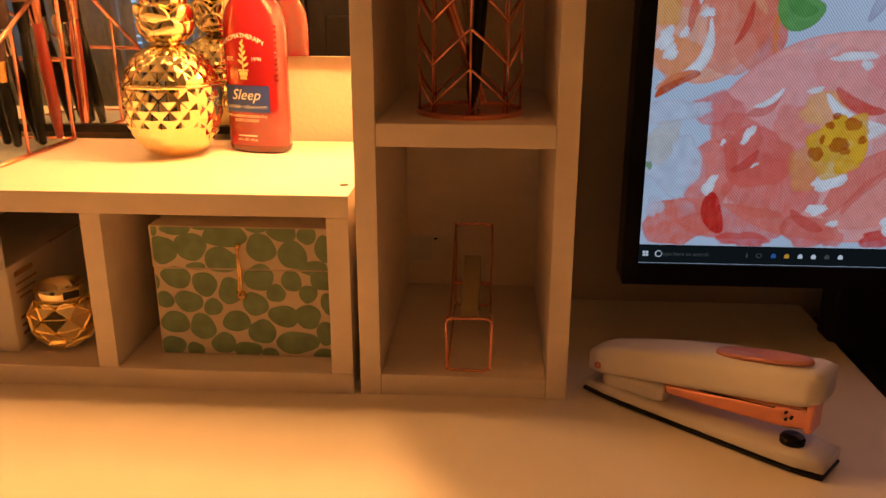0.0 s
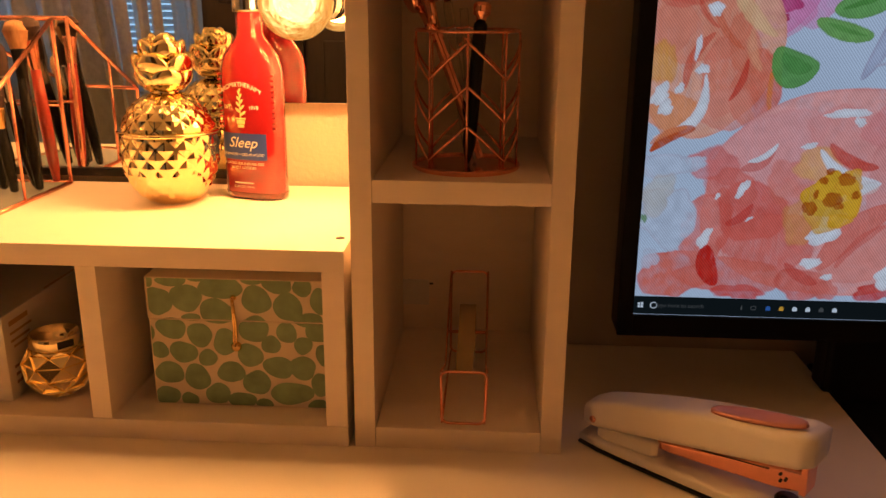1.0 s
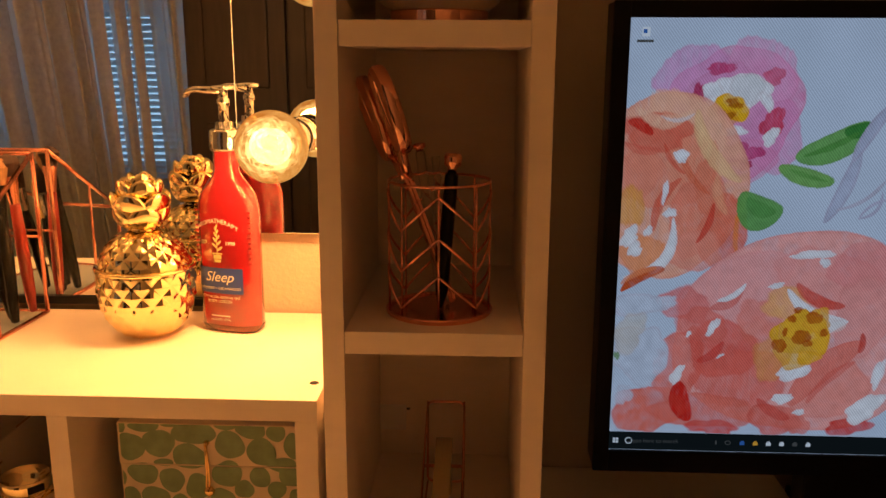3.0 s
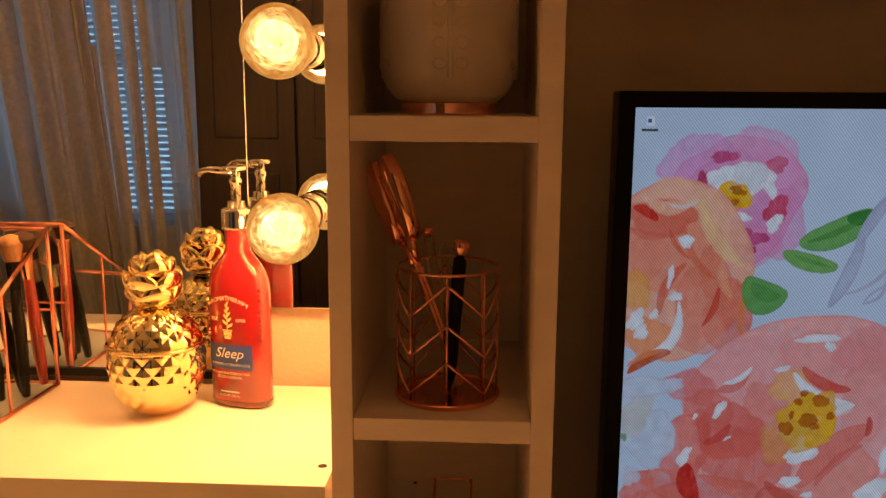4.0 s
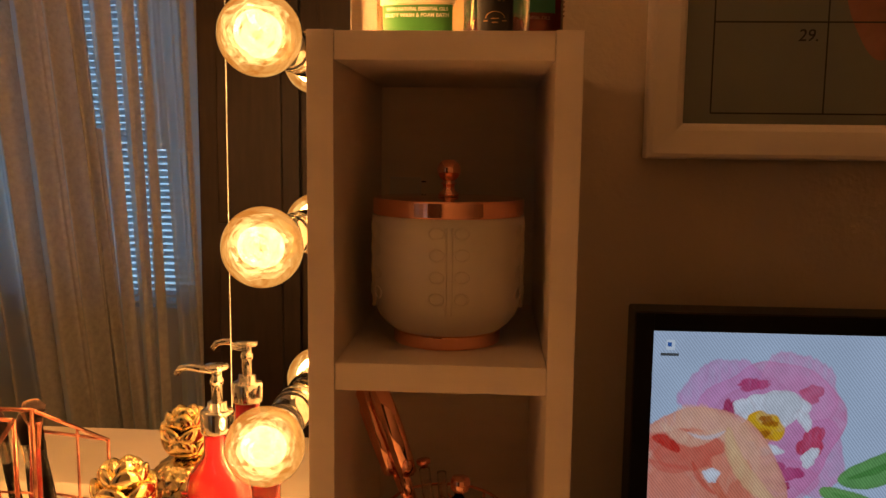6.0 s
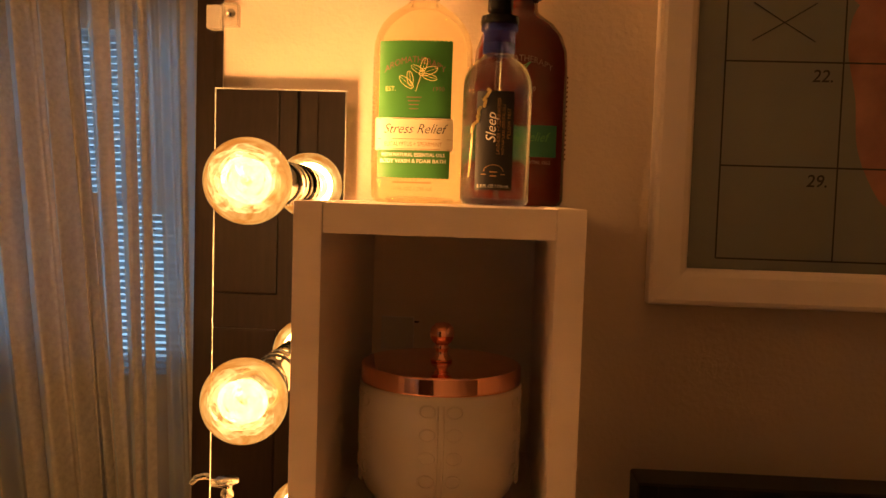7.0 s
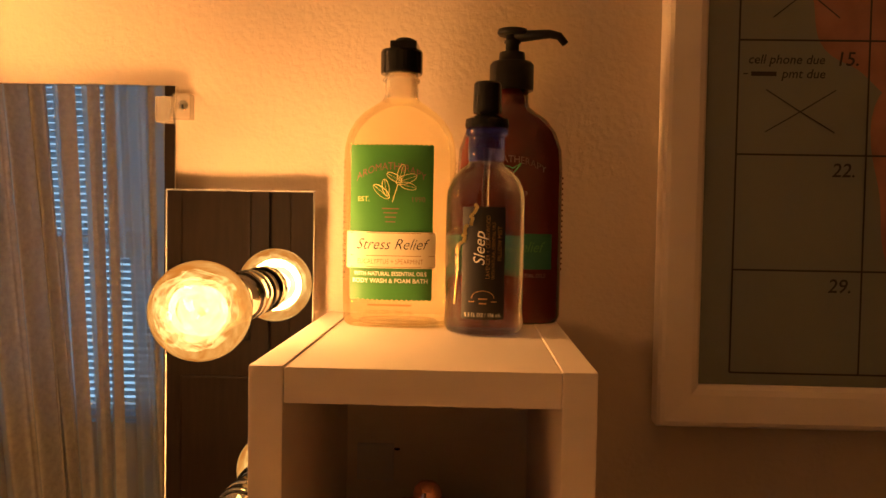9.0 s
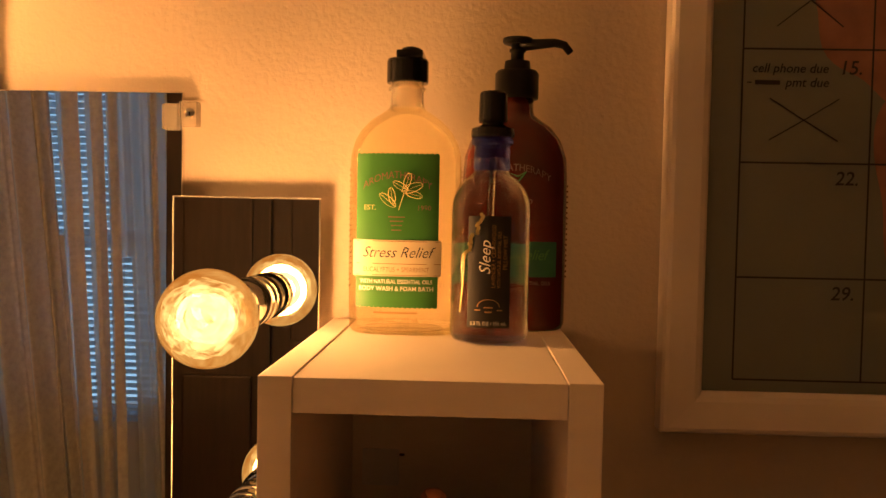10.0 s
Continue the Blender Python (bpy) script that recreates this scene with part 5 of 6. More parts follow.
def dark_lotion(at, turn):
    b = thing("lotion_bottle", "dark red lotion bottle with a black pump and green band", "bottle", at, turn)
    RX, RY, N = 0.0330, 0.0170, 2.6
    lv = [(0.0, 0.029, 0.0135), (0.0015, 0.0315, 0.0158), (0.005, RX, RY), (0.05, RX, RY), (0.098, RX, RY), (0.110, 0.0322, 0.0168), (0.121, 0.0285, 0.0162), (0.129, 0.0225, 0.015), (0.134, 0.016, 0.013), (0.137, 0.0118, 0.0115), (0.140, 0.0108, 0.0108), (0.148, 0.0108, 0.0108)]
    part("body", loft(lv, N, 64), AMBER_RED, b, smooth=True)
    pump_head(b, 0.1475, BLACK, "black pump collar", nozzle=0.033, up=0.012, turn=-8)
    bend = lambda x: bent_y(x, RX, RY, N, 0.0010)
    band = part("name_band", plate(-0.026, 0.026, 0.033, 0.055, RX, RY, N, 0.0005), TEAL_LABEL, b, "dark green band with a script name")
    text_part("name", band, "Stress Relief", 0.0092, 0.0, 0.0465, bend, INK_GREEN, shear=0.35, squeeze=0.86)
    text_part("arched_print", b, "AROMATHERAPY", 0.0062, 0.0, 0.094, bend, INK_RED, arch=0.007, squeeze=0.9)
    text_part("print", b, "WITH NATURAL ESSENTIAL OILS", 0.0034, 0.0, 0.029, bend, INK_RED, squeeze=0.9)
    text_part("print", b, "EST.    1990", 0.0042, 0.0, 0.080, bend, INK_RED)
    part("leaf_drawing", tube([(-0.005, bend(-0.005), 0.098), (0.0, bend(0), 0.0905), (0.006, bend(0.006), 0.0985), (0.001, bend(0), 0.0955)], 0.0006, 5, closed=True), INK_GREEN, b)
    ribs(b, AMBER_RED, [(s * RX, 0.034 + i * 0.0034) for s in (-1, 1) for i in range(18)], -0.0007, 0.0007, -0.0022, 0.0022, 0.0013)
    return b


lotion = dark_lotion((0.0430, 0.731, TOP), 0)
lotion.scale = (0.985, 0.97, 0.972)
for ob in lotion.children:
    if ob.name.split(".")[0] in ("name_band", "print", "arched_print", "leaf_drawing"):
        ob.location.z += 0.002


def pillow_mist(at, turn):
    b = thing("mist_bottle", "clear blue-tinted spray bottle with a black label and cap", "bottle", at, turn)
    R = 0.0222
    part("body", lathe([(0, 0.0), (0.017, 0.0), (0.0205, 0.0012), (R, 0.004), (R, 0.075), (0.0218, 0.081), (0.0195, 0.0875), (0.0155, 0.0925), (0.0115, 0.0955), (0.0096, 0.098), (0.0094, 0.105), (0, 0.105)], 56), MIST, b, smooth=True)
    part("base_tint", lathe([(0, 0.0012), (0.0185, 0.0012), (0.0204, 0.003), (0.0204, 0.0048), (0, 0.0052)], 40), BASEGLASS, b, "thick blue-tinted base", smooth=True)
    part("neck", lathe([(0, 0.098), (0.0098, 0.098), (0.0104, 0.100), (0.0100, 0.112), (0.0118, 0.1135), (0.0118, 0.116), (0.0085, 0.118), (0, 0.118)], 36), BLUEGLASS, b, "blue plastic neck", smooth=False)
    part("dip_tube", tube([(0.0005, 0, 0.106), (-0.0005, -0.001, 0.060), (0.001, -0.002, 0.006)], 0.0015, 8), CLEAR, b, smooth=True)
    part("spray_ring", lathe([(0, 0.117), (0.0120, 0.117), (0.0124, 0.1185), (0.0120, 0.122), (0.0062, 0.1245), (0.0060, 0.128), (0, 0.128)], 32), BLACKGLOSS, b, smooth=False)
    part("spray_button", lathe([(0, 0.1255), (0.0078, 0.1255), (0.0082, 0.127), (0.0078, 0.142), (0.0068, 0.1432), (0, 0.1436)], 32), BLACKGLOSS, b, "black spray button", smooth=False)
    bend = lambda x: -math.sqrt(max(R * R - x * x, 1e-8)) - 0.0010
    lab = part("front_label", plate(-0.0125, 0.0105, 0.010, 0.072, R, R, 2.0, 0.0004), BLACK_LABEL, b, "black label printed sideways")
    text_part("name", lab, "Sleep", 0.0088, -0.0030, 0.049, bend, INK_WHITE, shear=0.3, down=True)
    text_part("print", lab, "LAVENDER + CEDARWOOD", 0.0032, 0.0015, 0.050, bend, INK_BROWN, down=True, squeeze=0.86)
    text_part("print", lab, "WITH NATURAL ESSENTIAL OILS", 0.0026, 0.0045, 0.048, bend, INK_BROWN, down=True, squeeze=0.82)
    text_part("print", lab, "PILLOW MIST", 0.0032, 0.0078, 0.052, bend, INK_BROWN, down=True)
    text_part("print", lab, "5.3 FL OZ / 156 mL", 0.0030, -0.001, 0.0125, bend, INK_WHITE, squeeze=0.82)
    bm = bmesh.new()
    rnd = random.Random(4)
    for i in range(26):
        t = i / 25
        x = -0.0150 + 0.010 * t + rnd.uniform(-0.0015, 0.0015) * (1 - abs(t - 0.5))
        box(x - 0.0009, x + 0.0009, bend(x) - 0.0003, bend(x), 0.046 + t * 0.026, 0.0478 + t * 0.026, 0.0003, 1, bm=bm)
    tube([(-0.0165, bend(-0.0165), 0.018), (-0.0150, bend(-0.0150), 0.035), (-0.0145, bend(-0.0145), 0.048)], 0.0004, 5, bm=bm)
    part("flower_drawing", bm, INK_GOLD, b)
    part("crest_drawing", tube([(-0.001 + 0.006 * math.cos(a * 0.4), bend(-0.001 + 0.006 * math.cos(a * 0.4)), 0.022 + 0.004 * math.sin(a * 0.4)) for a in range(9)], 0.0003, 4), INK_BROWN, lab)
    part("crest_pot", bars([(-0.001, 0.0215, 0.005, 0.0008), (-0.001, 0.019, 0.004, 0.0008), (-0.007, 0.020, 0.003, 0.0006), (0.005, 0.020, 0.003, 0.0006)], bend=bend), INK_BROWN, lab)
    return b


mist = pillow_mist((0.0275, 0.6805, TOP), 0)
mist.scale = (1.0, 1.0, 0.98)


# ---- things in the tower ----
def canister(at, turn):
    c = thing("canister", "cream ceramic canister with embossed rings and a copper lid", "canister", at, turn)
    prof = [(0.0, 0.009), (0.030, 0.009), (0.0335, 0.0092), (0.0385, 0.013), (0.0430, 0.019), (0.0458, 0.027), (0.0470, 0.036), (0.0475, 0.050), (0.0475, 0.068), (0.0472, 0.0828), (0.0462, 0.0838), (0.0445, 0.0830)]
    part("body", lathe(prof, 72), CERAMIC, c, smooth=True)
    part("foot_ring", lathe([(0, 0), (0.0322, 0), (0.0331, 0.0003), (0.0335, 0.0010), (0.0335, 0.0014), (0.0335, 0.0080), (0.0335, 0.0084), (0.0330, 0.0090), (0.032, 0.0092)], 64), COPPER_SHINY, c, "polished copper foot ring", smooth=True)
    lid = part("lid", lathe([(0.040, 0.0836), (0.0462, 0.0838), (0.0467, 0.0842), (0.0469, 0.0848), (0.0469, 0.0852), (0.0469, 0.0930), (0.0469, 0.0934), (0.0466, 0.0941), (0.0460, 0.0945), (0.0450, 0.0946), (0.030, 0.0950), (0.0, 0.0952)], 80), COPPER_SHINY, c, "polished copper lid", smooth=True)
    part("knob", lathe([(0, 0), (0.0065, 0), (0.0060, 0.002), (0.0038, 0.004), (0.0036, 0.007), (0.0052, 0.0082), (0.0038, 0.0095), (0.0040, 0.0105), (0.0058, 0.012), (0.0072, 0.0150), (0.0074, 0.0175), (0.0064, 0.0208), (0.0040, 0.0232), (0, 0.0240)], 32, center=(0, 0, 0.0955)), COPPER_SHINY, lid, smooth=True)
    # embossed rings in columns either side of a raised rib
    R = 0.0474
    for col in range(5):
        bm = bmesh.new()
        a0 = -math.pi / 2 + col * math.pi / 2.5
        for sgn in (-1, 1):
            for row in range(4):
                zc = 0.0350 + row * 0.0135
                rr = R - 0.0002
                pts = []
                for i in range(14):
                    t = 2 * math.pi * i / 14
                    a = a0 + sgn * 0.155 + 0.0036 / R * math.cos(t) * 1.2
                    pts.append((rr * math.cos(a), rr * math.sin(a), zc + 0.0036 * math.sin(t)))
                tube(pts, 0.00062, 5, closed=True, bm=bm)
        for da in (-0.035, 0.035):
            tube([((R - (0.003 if z < 0.025 else 0.0002)) * math.cos(a0 + da), (R - (0.003 if z < 0.025 else 0.0002)) * math.sin(a0 + da), z) for z in (0.025, 0.04, 0.06, 0.079)], 0.0007, 5, bm=bm)
        part("embossed_column", bm, CERAMIC, c, smooth=True)
    return c


jar = canister((0.0, 0.6265, 0.3963), 4)
jar.scale = (1.0, 1.0, 0.948)


def pencil_cup(at, turn):
    c = thing("pencil_cup", "rose gold wire pencil cup with chevron pattern", "pencil cup", at, turn)
    R, H = 0.0355, 0.094
    bs = part("base", lathe([(0, 0.0), (0.0375, 0.0), (0.0382, 0.001), (0.0382, 0.0028), (0.0372, 0.0036), (0.0345, 0.0036), (0.0340, 0.0022), (0, 0.0022)], 56), COPPER, c, "dark rose gold base plate")
    ring = lambda z, r: tube([(r * math.cos(i * math.pi / 24), r * math.sin(i * math.pi / 24), z) for i in range(48)], 0.0010, 8, closed=True)
    part("rim", ring(H, R), COPPER, c, smooth=True)
    for k in range(8):
        a = -math.pi / 2 + k * math.pi / 4
        part("upright_wire", tube([(R * math.cos(a), R * math.sin(a), 0.002), (R * math.cos(a), R * math.sin(a), H)], 0.0008, 8), COPPER, c, smooth=True)
    for z in (0.021, 0.047, 0.075):
        pts = []
        for k in range(64):
            a = -math.pi / 2 + k * math.pi / 32
            u = (k % 16) / 8
            h = abs(u - 1)
            pts.append(((R + 0.0004) * math.cos(a), (R + 0.0004) * math.sin(a), z - 0.0125 + 0.025 * h))
        part("chevron_wire", tube(pts, 0.0010, 6, closed=True), COPPER, c, smooth=True)
    return c


CUPX, CUPY, CUPZ = 0.0012, 0.6135, 0.197
pencil_cup((CUPX, CUPY, CUPZ), 2)


def stick(name, label, category, foot, top, r, m, tip=None, tipm=None, tiplen=0.0):
    """A slim pen or pencil that leans from foot to top."""
    f, t = Vector(foot), Vector(top)
    ob = thing(name, label, category, foot)
    d = (t - f).normalized()
    ln = (t - f).length
    q = d.to_track_quat('Z', 'Y').to_matrix().to_4x4()
    p = part("barrel", lathe([(0, 0), (r * 0.35, 0.001), (r * 0.9, 0.012), (r, 0.016), (r, ln - tiplen - 0.002), (r * 0.92, ln - tiplen), (0, ln - tiplen)], 20), m, ob, smooth=False)
    for g in p.data.polygons:
        g.use_smooth = True
    p.matrix_basis = q
    if tip:
        e = part("end_cap", lathe([(0, ln - tiplen), (r * 0.7, ln - tiplen), (r * 0.75, ln - tiplen * 0.72), (r * 1.25, ln - tiplen * 0.6), (r * 1.35, ln - tiplen * 0.2), (r * 1.1, ln - 0.0003), (0, ln)], 20), tipm, ob, tip, smooth=True)
        e.matrix_basis = q
    return ob


stick("pen", "black pen with a copper cap standing in the wire cup", "pen", (CUPX + 0.001, CUPY - 0.006, CUPZ + 0.003), (CUPX + 0.0095, CUPY + 0.004, CUPZ + 0.1125), 0.0048, BLACKGLOSS, "copper end cap", COPPER_SHINY, 0.014)
stick("pen", "clear plastic pen standing in the wire cup", "pen", (CUPX + 0.002, CUPY + 0.008, CUPZ + 0.003), (CUPX - 0.016, CUPY + 0.018, CUPZ + 0.118), 0.0036, CLEAR, "copper end cap", COPPER, 0.006)
stick("pen", "slim clear plastic pen standing in the wire cup", "pen", (CUPX + 0.006, CUPY + 0.010, CUPZ + 0.003), (CUPX - 0.004, CUPY + 0.022, CUPZ + 0.108), 0.0032, CLEAR)


def scissors():
    """Rose gold scissors, points down in the cup, with two loop handles upward."""
    foot = Vector((CUPX + 0.010, CUPY + 0.002, CUPZ + 0.006))
    s = thing("scissors", "rose gold metal scissors standing in the wire cup", "scissors", foot)
    top = Vector((-0.050, 0.630, 0.362)) - foot
    along = top.normalized()
    side = (Vector((1, 0, 0)) - along * along.x).normalized()
    q = Matrix((side, along.cross(side), along)).transposed().to_4x4() @ pose(0, 0, 0, 0, 0, -73)
    ln = top.length
    for sg in (-1, 1):
        bm = bmesh.new()
        prof = [(0.0006, 0.0), (0.0045, 0.03), (0.0055, 0.075), (0.004, ln * 0.55), (0.0030, ln * 0.62)]
        a = []
        for w, z in prof:
            a.append([bm.verts.new((x, y + sg * 0.0013, z)) for x, y in ((-w, -0.001), (w, -0.001), (w, 0.001), (-w, 0.001))])
        for u, v in zip(a, a[1:]):
            for i in range(4):
                bm.faces.new((u[i], u[(i + 1) % 4], v[(i + 1) % 4], v[i]))
        bm.faces.new(a[0][::-1])
        bm.faces.new(a[-1])
        bmesh.ops.recalc_face_normals(bm, faces=bm.faces)
        part("blade", bm, COPPER, s).matrix_basis = q
        pts = []
        zc, hz, hx = ln - 0.029, 0.029, 0.0125
        for i in range(32):
            t = 2 * math.pi * i / 32
            pts.append((sg * (0.0125 + 0.002 * math.sin(t)) + hx * math.cos(t) * (1 + 0.15 * math.sin(t)), sg * 0.0013, zc + hz * math.sin(t)))
        bmh = tube(pts, 0.0034, 10, closed=True)
        for v in bmh.verts:
            v.co.y = sg * 0.0035 + (v.co.y - sg * 0.0013) * 1.7
        tube([(sg * 0.001, sg * 0.0013, ln * 0.55), (sg * 0.004, sg * 0.0013, ln * 0.6), (sg * 0.010, sg * 0.0013, zc - hz)], 0.0034, 10, bm=bmh)
        part("handle", bmh, COPPER_SHINY, s, "polished loop handle", smooth=True).matrix_basis = q
    part("pivot", lathe([(0, -0.004), (0.003, -0.004), (0.003, 0.004), (0, 0.004)], 16), COPPER, s).matrix_basis = q @ pose(0, 0, ln * 0.52, 90)
    return s


scissors()


def tape_dispenser(at):
    t = thing("tape_dispenser", "rose gold wire tape dispenser with a roll of clear tape", "tape dispenser", at)
    W, Lg, H0, H1, r = 0.0155, 0.128, 0.0405, 0.0745, 0.00085

    def loop(pts, k=0.004):
        """Rounds the corners of a closed outline."""
        out = []
        n = len(pts)
        for i in range(n):
            p, a, b = Vector(pts[i]), Vector(pts[i - 1]), Vector(pts[(i + 1) % n])
            u, v = (a - p).normalized() * k, (b - p).normalized() * k
            out += [p + u, p + u * 0.35 + v * 0.35, p + v]
        return out

    part("front_hoop", tube(loop([(-W, 0, r), (W, 0, r), (W + 0.0012, 0.002, H0), (-W - 0.0012, 0.002, H0)]), r * 1.25, 8, closed=True), COPPER, t, smooth=True)
    part("back_hoop", tube(loop([(-W, Lg, r), (W, Lg, r), (W, Lg, H1), (-W, Lg, H1)]), r * 1.25, 8, closed=True), COPPER, t, smooth=True)
    for s in (-1, 1):
        part("side_wire", tube([(s * W, 0.001, r), (s * W, Lg, r)], r, 8), COPPER, t, smooth=True)
        part("side_wire", tube([(s * (W + 0.001), 0.002, H0), (s * W, 0.045, 0.026), (s * W, 0.085, 0.050), (s * W, Lg, H1)], r, 8), COPPER, t, smooth=True)
    part("axle", tube([(-W, 0.088, 0.036), (W, 0.088, 0.036)], 0.0014, 8), COPPER, t, smooth=True)
    roll = part("tape_roll", lathe([(0.0125, -0.0065), (0.0225, -0.0065), (0.0225, 0.0065), (0.0125, 0.0065), (0.0125, -0.0065)], 48), TAPE, t, "roll of clear sticky tape")
    roll.matrix_basis = pose(0, 0.088, 0.036, 0, 90)
    part("tape_core", lathe([(0.0105, -0.0062), (0.0123, -0.0062), (0.0123, 0.0062), (0.0105, 0.0062), (0.0105, -0.0062)], 32), CARD, roll)
    part("tape_strip", box(-0.0062, 0.0062, 0.004, 0.086, 0.0, 0.0003, 0), TAPE, t).matrix_basis = pose(0, 0, 0.0395, 12)
    return t


tape_dispenser((0.0035, 0.5695, 0.0158))


# ---- stapler ----
def stapler(at, turn):
    s = thing("stapler", "white desk stapler with rose gold parts, standing open", "stapler", at, turn)

    def bar_(x0, x1, w0, w1, z00, z01, z10, z11, n=10, crown=0.0):
        """A rounded bar along x with changing width and heights."""
        bm = bmesh.new()
        rings = []
        for i in range(n + 1):
            u = i / n
            x = x0 + (x1 - x0) * u
            w = w0 + (w1 - w0) * u
            lo, hi = z00 + (z10 - z00) * u, z01 + (z11 - z01) * u + crown * math.sin(math.pi * min(1, u * 1.1))
            e = min(u, 1 - u) * n
            k = 0.80 if e < 0.5 else (0.95 if e < 1.5 else 1.0)
            c, h = (lo + hi) / 2, (hi - lo) / 2
            rings.append([bm.verts.new((x, w * k * math.copysign(abs(math.cos(a)) ** 0.38, math.cos(a)), c + h * (k if e < 0.5 else 1) * math.copysign(abs(math.sin(a)) ** 0.38, math.sin(a)))) for a in [2 * math.pi * j / 24 + 0.13 for j in range(24)]])
        for a, b in zip(rings, rings[1:]):
            for j in range(24):
                q = (j + 1) % 24
                bm.faces.new((a[j], a[q], b[q], b[j]))
        bm.faces.new(rings[0][::-1])
        bm.faces.new(rings[-1])
        bmesh.ops.recalc_face_normals(bm, faces=bm.faces)
        return bm

    LN = 0.172
    part("rubber_sole", bar_(0.0, LN, 0.0165, 0.0185, 0.0, 0.0030, 0.0, 0.0030), BLACK, s, "black rubber sole", smooth=True)
    part("base", bar_(0.0005, LN - 0.0005, 0.0162, 0.0185, 0.0028, 0.0095, 0.0028, 0.0135), PLASTIC_WHITE, s, "white plastic base", smooth=True)
    part("hinge_block", bar_(0.014, 0.062, 0.0125, 0.0125, 0.0085, 0.019, 0.0095, 0.024), PLASTIC_WHITE, s, smooth=False)
    arm = part("top_arm", bar_(0.003, LN - 0.009, 0.0150, 0.0170, 0.0150, 0.0345, 0.0440, 0.0690, n=18, crown=0.004), PLASTIC_WHITE, s, "white plastic top arm", smooth=True)
    mag = bar_(0.058, LN - 0.014, 0.0095, 0.0095, 0.0165, 0.0235, 0.0240, 0.0420, n=8)
    part("magazine", mag, COPPER, s, "rose gold staple magazine")
    part("magazine_slot", box(0.090, 0.140, -0.0101, -0.0096, 0.0192, 0.0199, 0), BLACK, s).matrix_basis = pose(0, 0, 0, 0, -6.5)
    for hx, hz in ((0.1440, 0.0345), (0.1475, 0.0318), (0.1445, 0.0300)):
        part("rivet_hole", lathe([(0, 0), (0.0010, 0), (0.0010, 0.0005), (0, 0.0005)], 10), BLACK, s).matrix_basis = pose(hx, -0.0096, hz, 90)
    part("staple_driver", box(LN - 0.030, LN - 0.017, -0.0060, 0.0060, 0.040, 0.052, 0.001), CHROME, s, "steel driver blade")
    part("nose_block", box(LN - 0.0165, LN - 0.0125, -0.0085, 0.0085, 0.0245, 0.050, 0.001), COPPER, s)
    part("anvil", lathe([(0, 0), (0.0075, 0), (0.0077, 0.0012), (0.0077, 0.0040), (0.0066, 0.0054), (0, 0.0056)], 28, center=(LN - 0.024, -0.003, 0.0120)), BLACKGLOSS, s, "dark metal anvil disc")
    p = part("pivot_pin", lathe([(0, 0), (0.0024, 0), (0.0026, 0.0006), (0.0018, 0.0012), (0, 0.0013)], 18), COPPER, s, "copper pivot pin", smooth=True)
    p.matrix_basis = pose(0.0125, -0.0150, 0.0245, 90)
    bm = loft([(-0.0012, 0.031, 0.0072), (0.0010, 0.0305, 0.0068), (0.0016, 0.028, 0.0055)], 2.4, 40)
    ins = part("top_inlay", bm, COPPER_MATT, s, "rose gold inlay", smooth=True)
    ins.matrix_basis = pose(0.1245, -0.0055, 0.0648, 9, -10.5, 0)
    return s


stapler((0.0965, 0.588, 0.0), -40)


# ---- things in the low unit ----
DOT_ROWS = (
    ((3, 98, 3.3, 4.0), (20, 99, 10.7, 4.4), (39, 102, 7.8, 3.1), (56, 95, 15.1, 9.3), (80, 101, 8.4, 3.6), (98, 98, 10.7, 6.7), (116, 96, 7.1, 6.2), (9, 83, 10.0, 10.7), (30, 86, 11.1, 10.7), (52, 76, 12.0, 9.8), (82, 86, 10.7, 10.2), (105, 81, 10.2, 10.7), (128, 86, 6.2, 10.0), (33, 71, 6.7, 3.1), (120, 71, 10.0, 5.8)),
    ((17, 62, 10.7, 8.4), (2, 58, 2.0, 5.6), (38, 57, 9.3, 8.9), (79, 63, 10.7, 10.2), (103, 61, 7.1, 8.4), (126, 63, 8.4, 9.3), (57, 52, 8.9, 10.0), (7, 44, 6.2, 6.7), (25, 43, 10.4, 8.0), (43, 39, 6.7, 6.7), (75, 42, 9.3, 8.9), (91, 51, 6.7, 7.1), (115, 51, 6.7, 6.7), (129, 44, 4.9, 8.0)),
    ((13, 26, 10.2, 8.9), (34, 23, 9.3, 10.2), (60, 28, 9.8, 8.4), (96, 33, 11.1, 8.4), (114, 33, 9.8, 8.9), (79, 20, 9.8, 9.8), (127, 20, 7.1, 8.9), (10, 7, 8.9, 7.8), (27, 4, 6.2, 6.2), (49, 10, 8.9, 8.4), (67, 5, 10.0, 6.7), (105, 12, 15.5, 8.9), (84, 3, 6.2, 4.0), (125, 3, 7.8, 4.4)),
)


def dot_print(lo, hi, y):
    """Uneven pebble dots on a box's front between two heights, in millimetres."""
    bm = bmesh.new()
    for r, row in enumerate(DOT_ROWS):
        for k, (cx, cz, rx, rz) in enumerate(row):
            if cz + rz < lo * 1000 + 0.4 or cz - rz > hi * 1000 - 0.4:
                continue
            rnd = random.Random(r * 40 + k)
            p1, p2, p3 = (rnd.uniform(0, 6.28) for _ in range(3))
            vs = []
            for i in range(28):
                a = 2 * math.pi * i / 28
                q = 1.045 + 0.05 * math.sin(2 * a + p1) + 0.05 * math.sin(3 * a + p2) + 0.02 * math.sin(5 * a + p3)
                vs.append(bm.verts.new((min(max((cx + rx * q * math.cos(a)) / 1000, 0.0018), 0.1312), y - (r * 15 + k) * 0.000008, min(max((cz + rz * q * math.sin(a)) / 1000, lo), hi))))
            bm.faces.new(vs)
    return bm


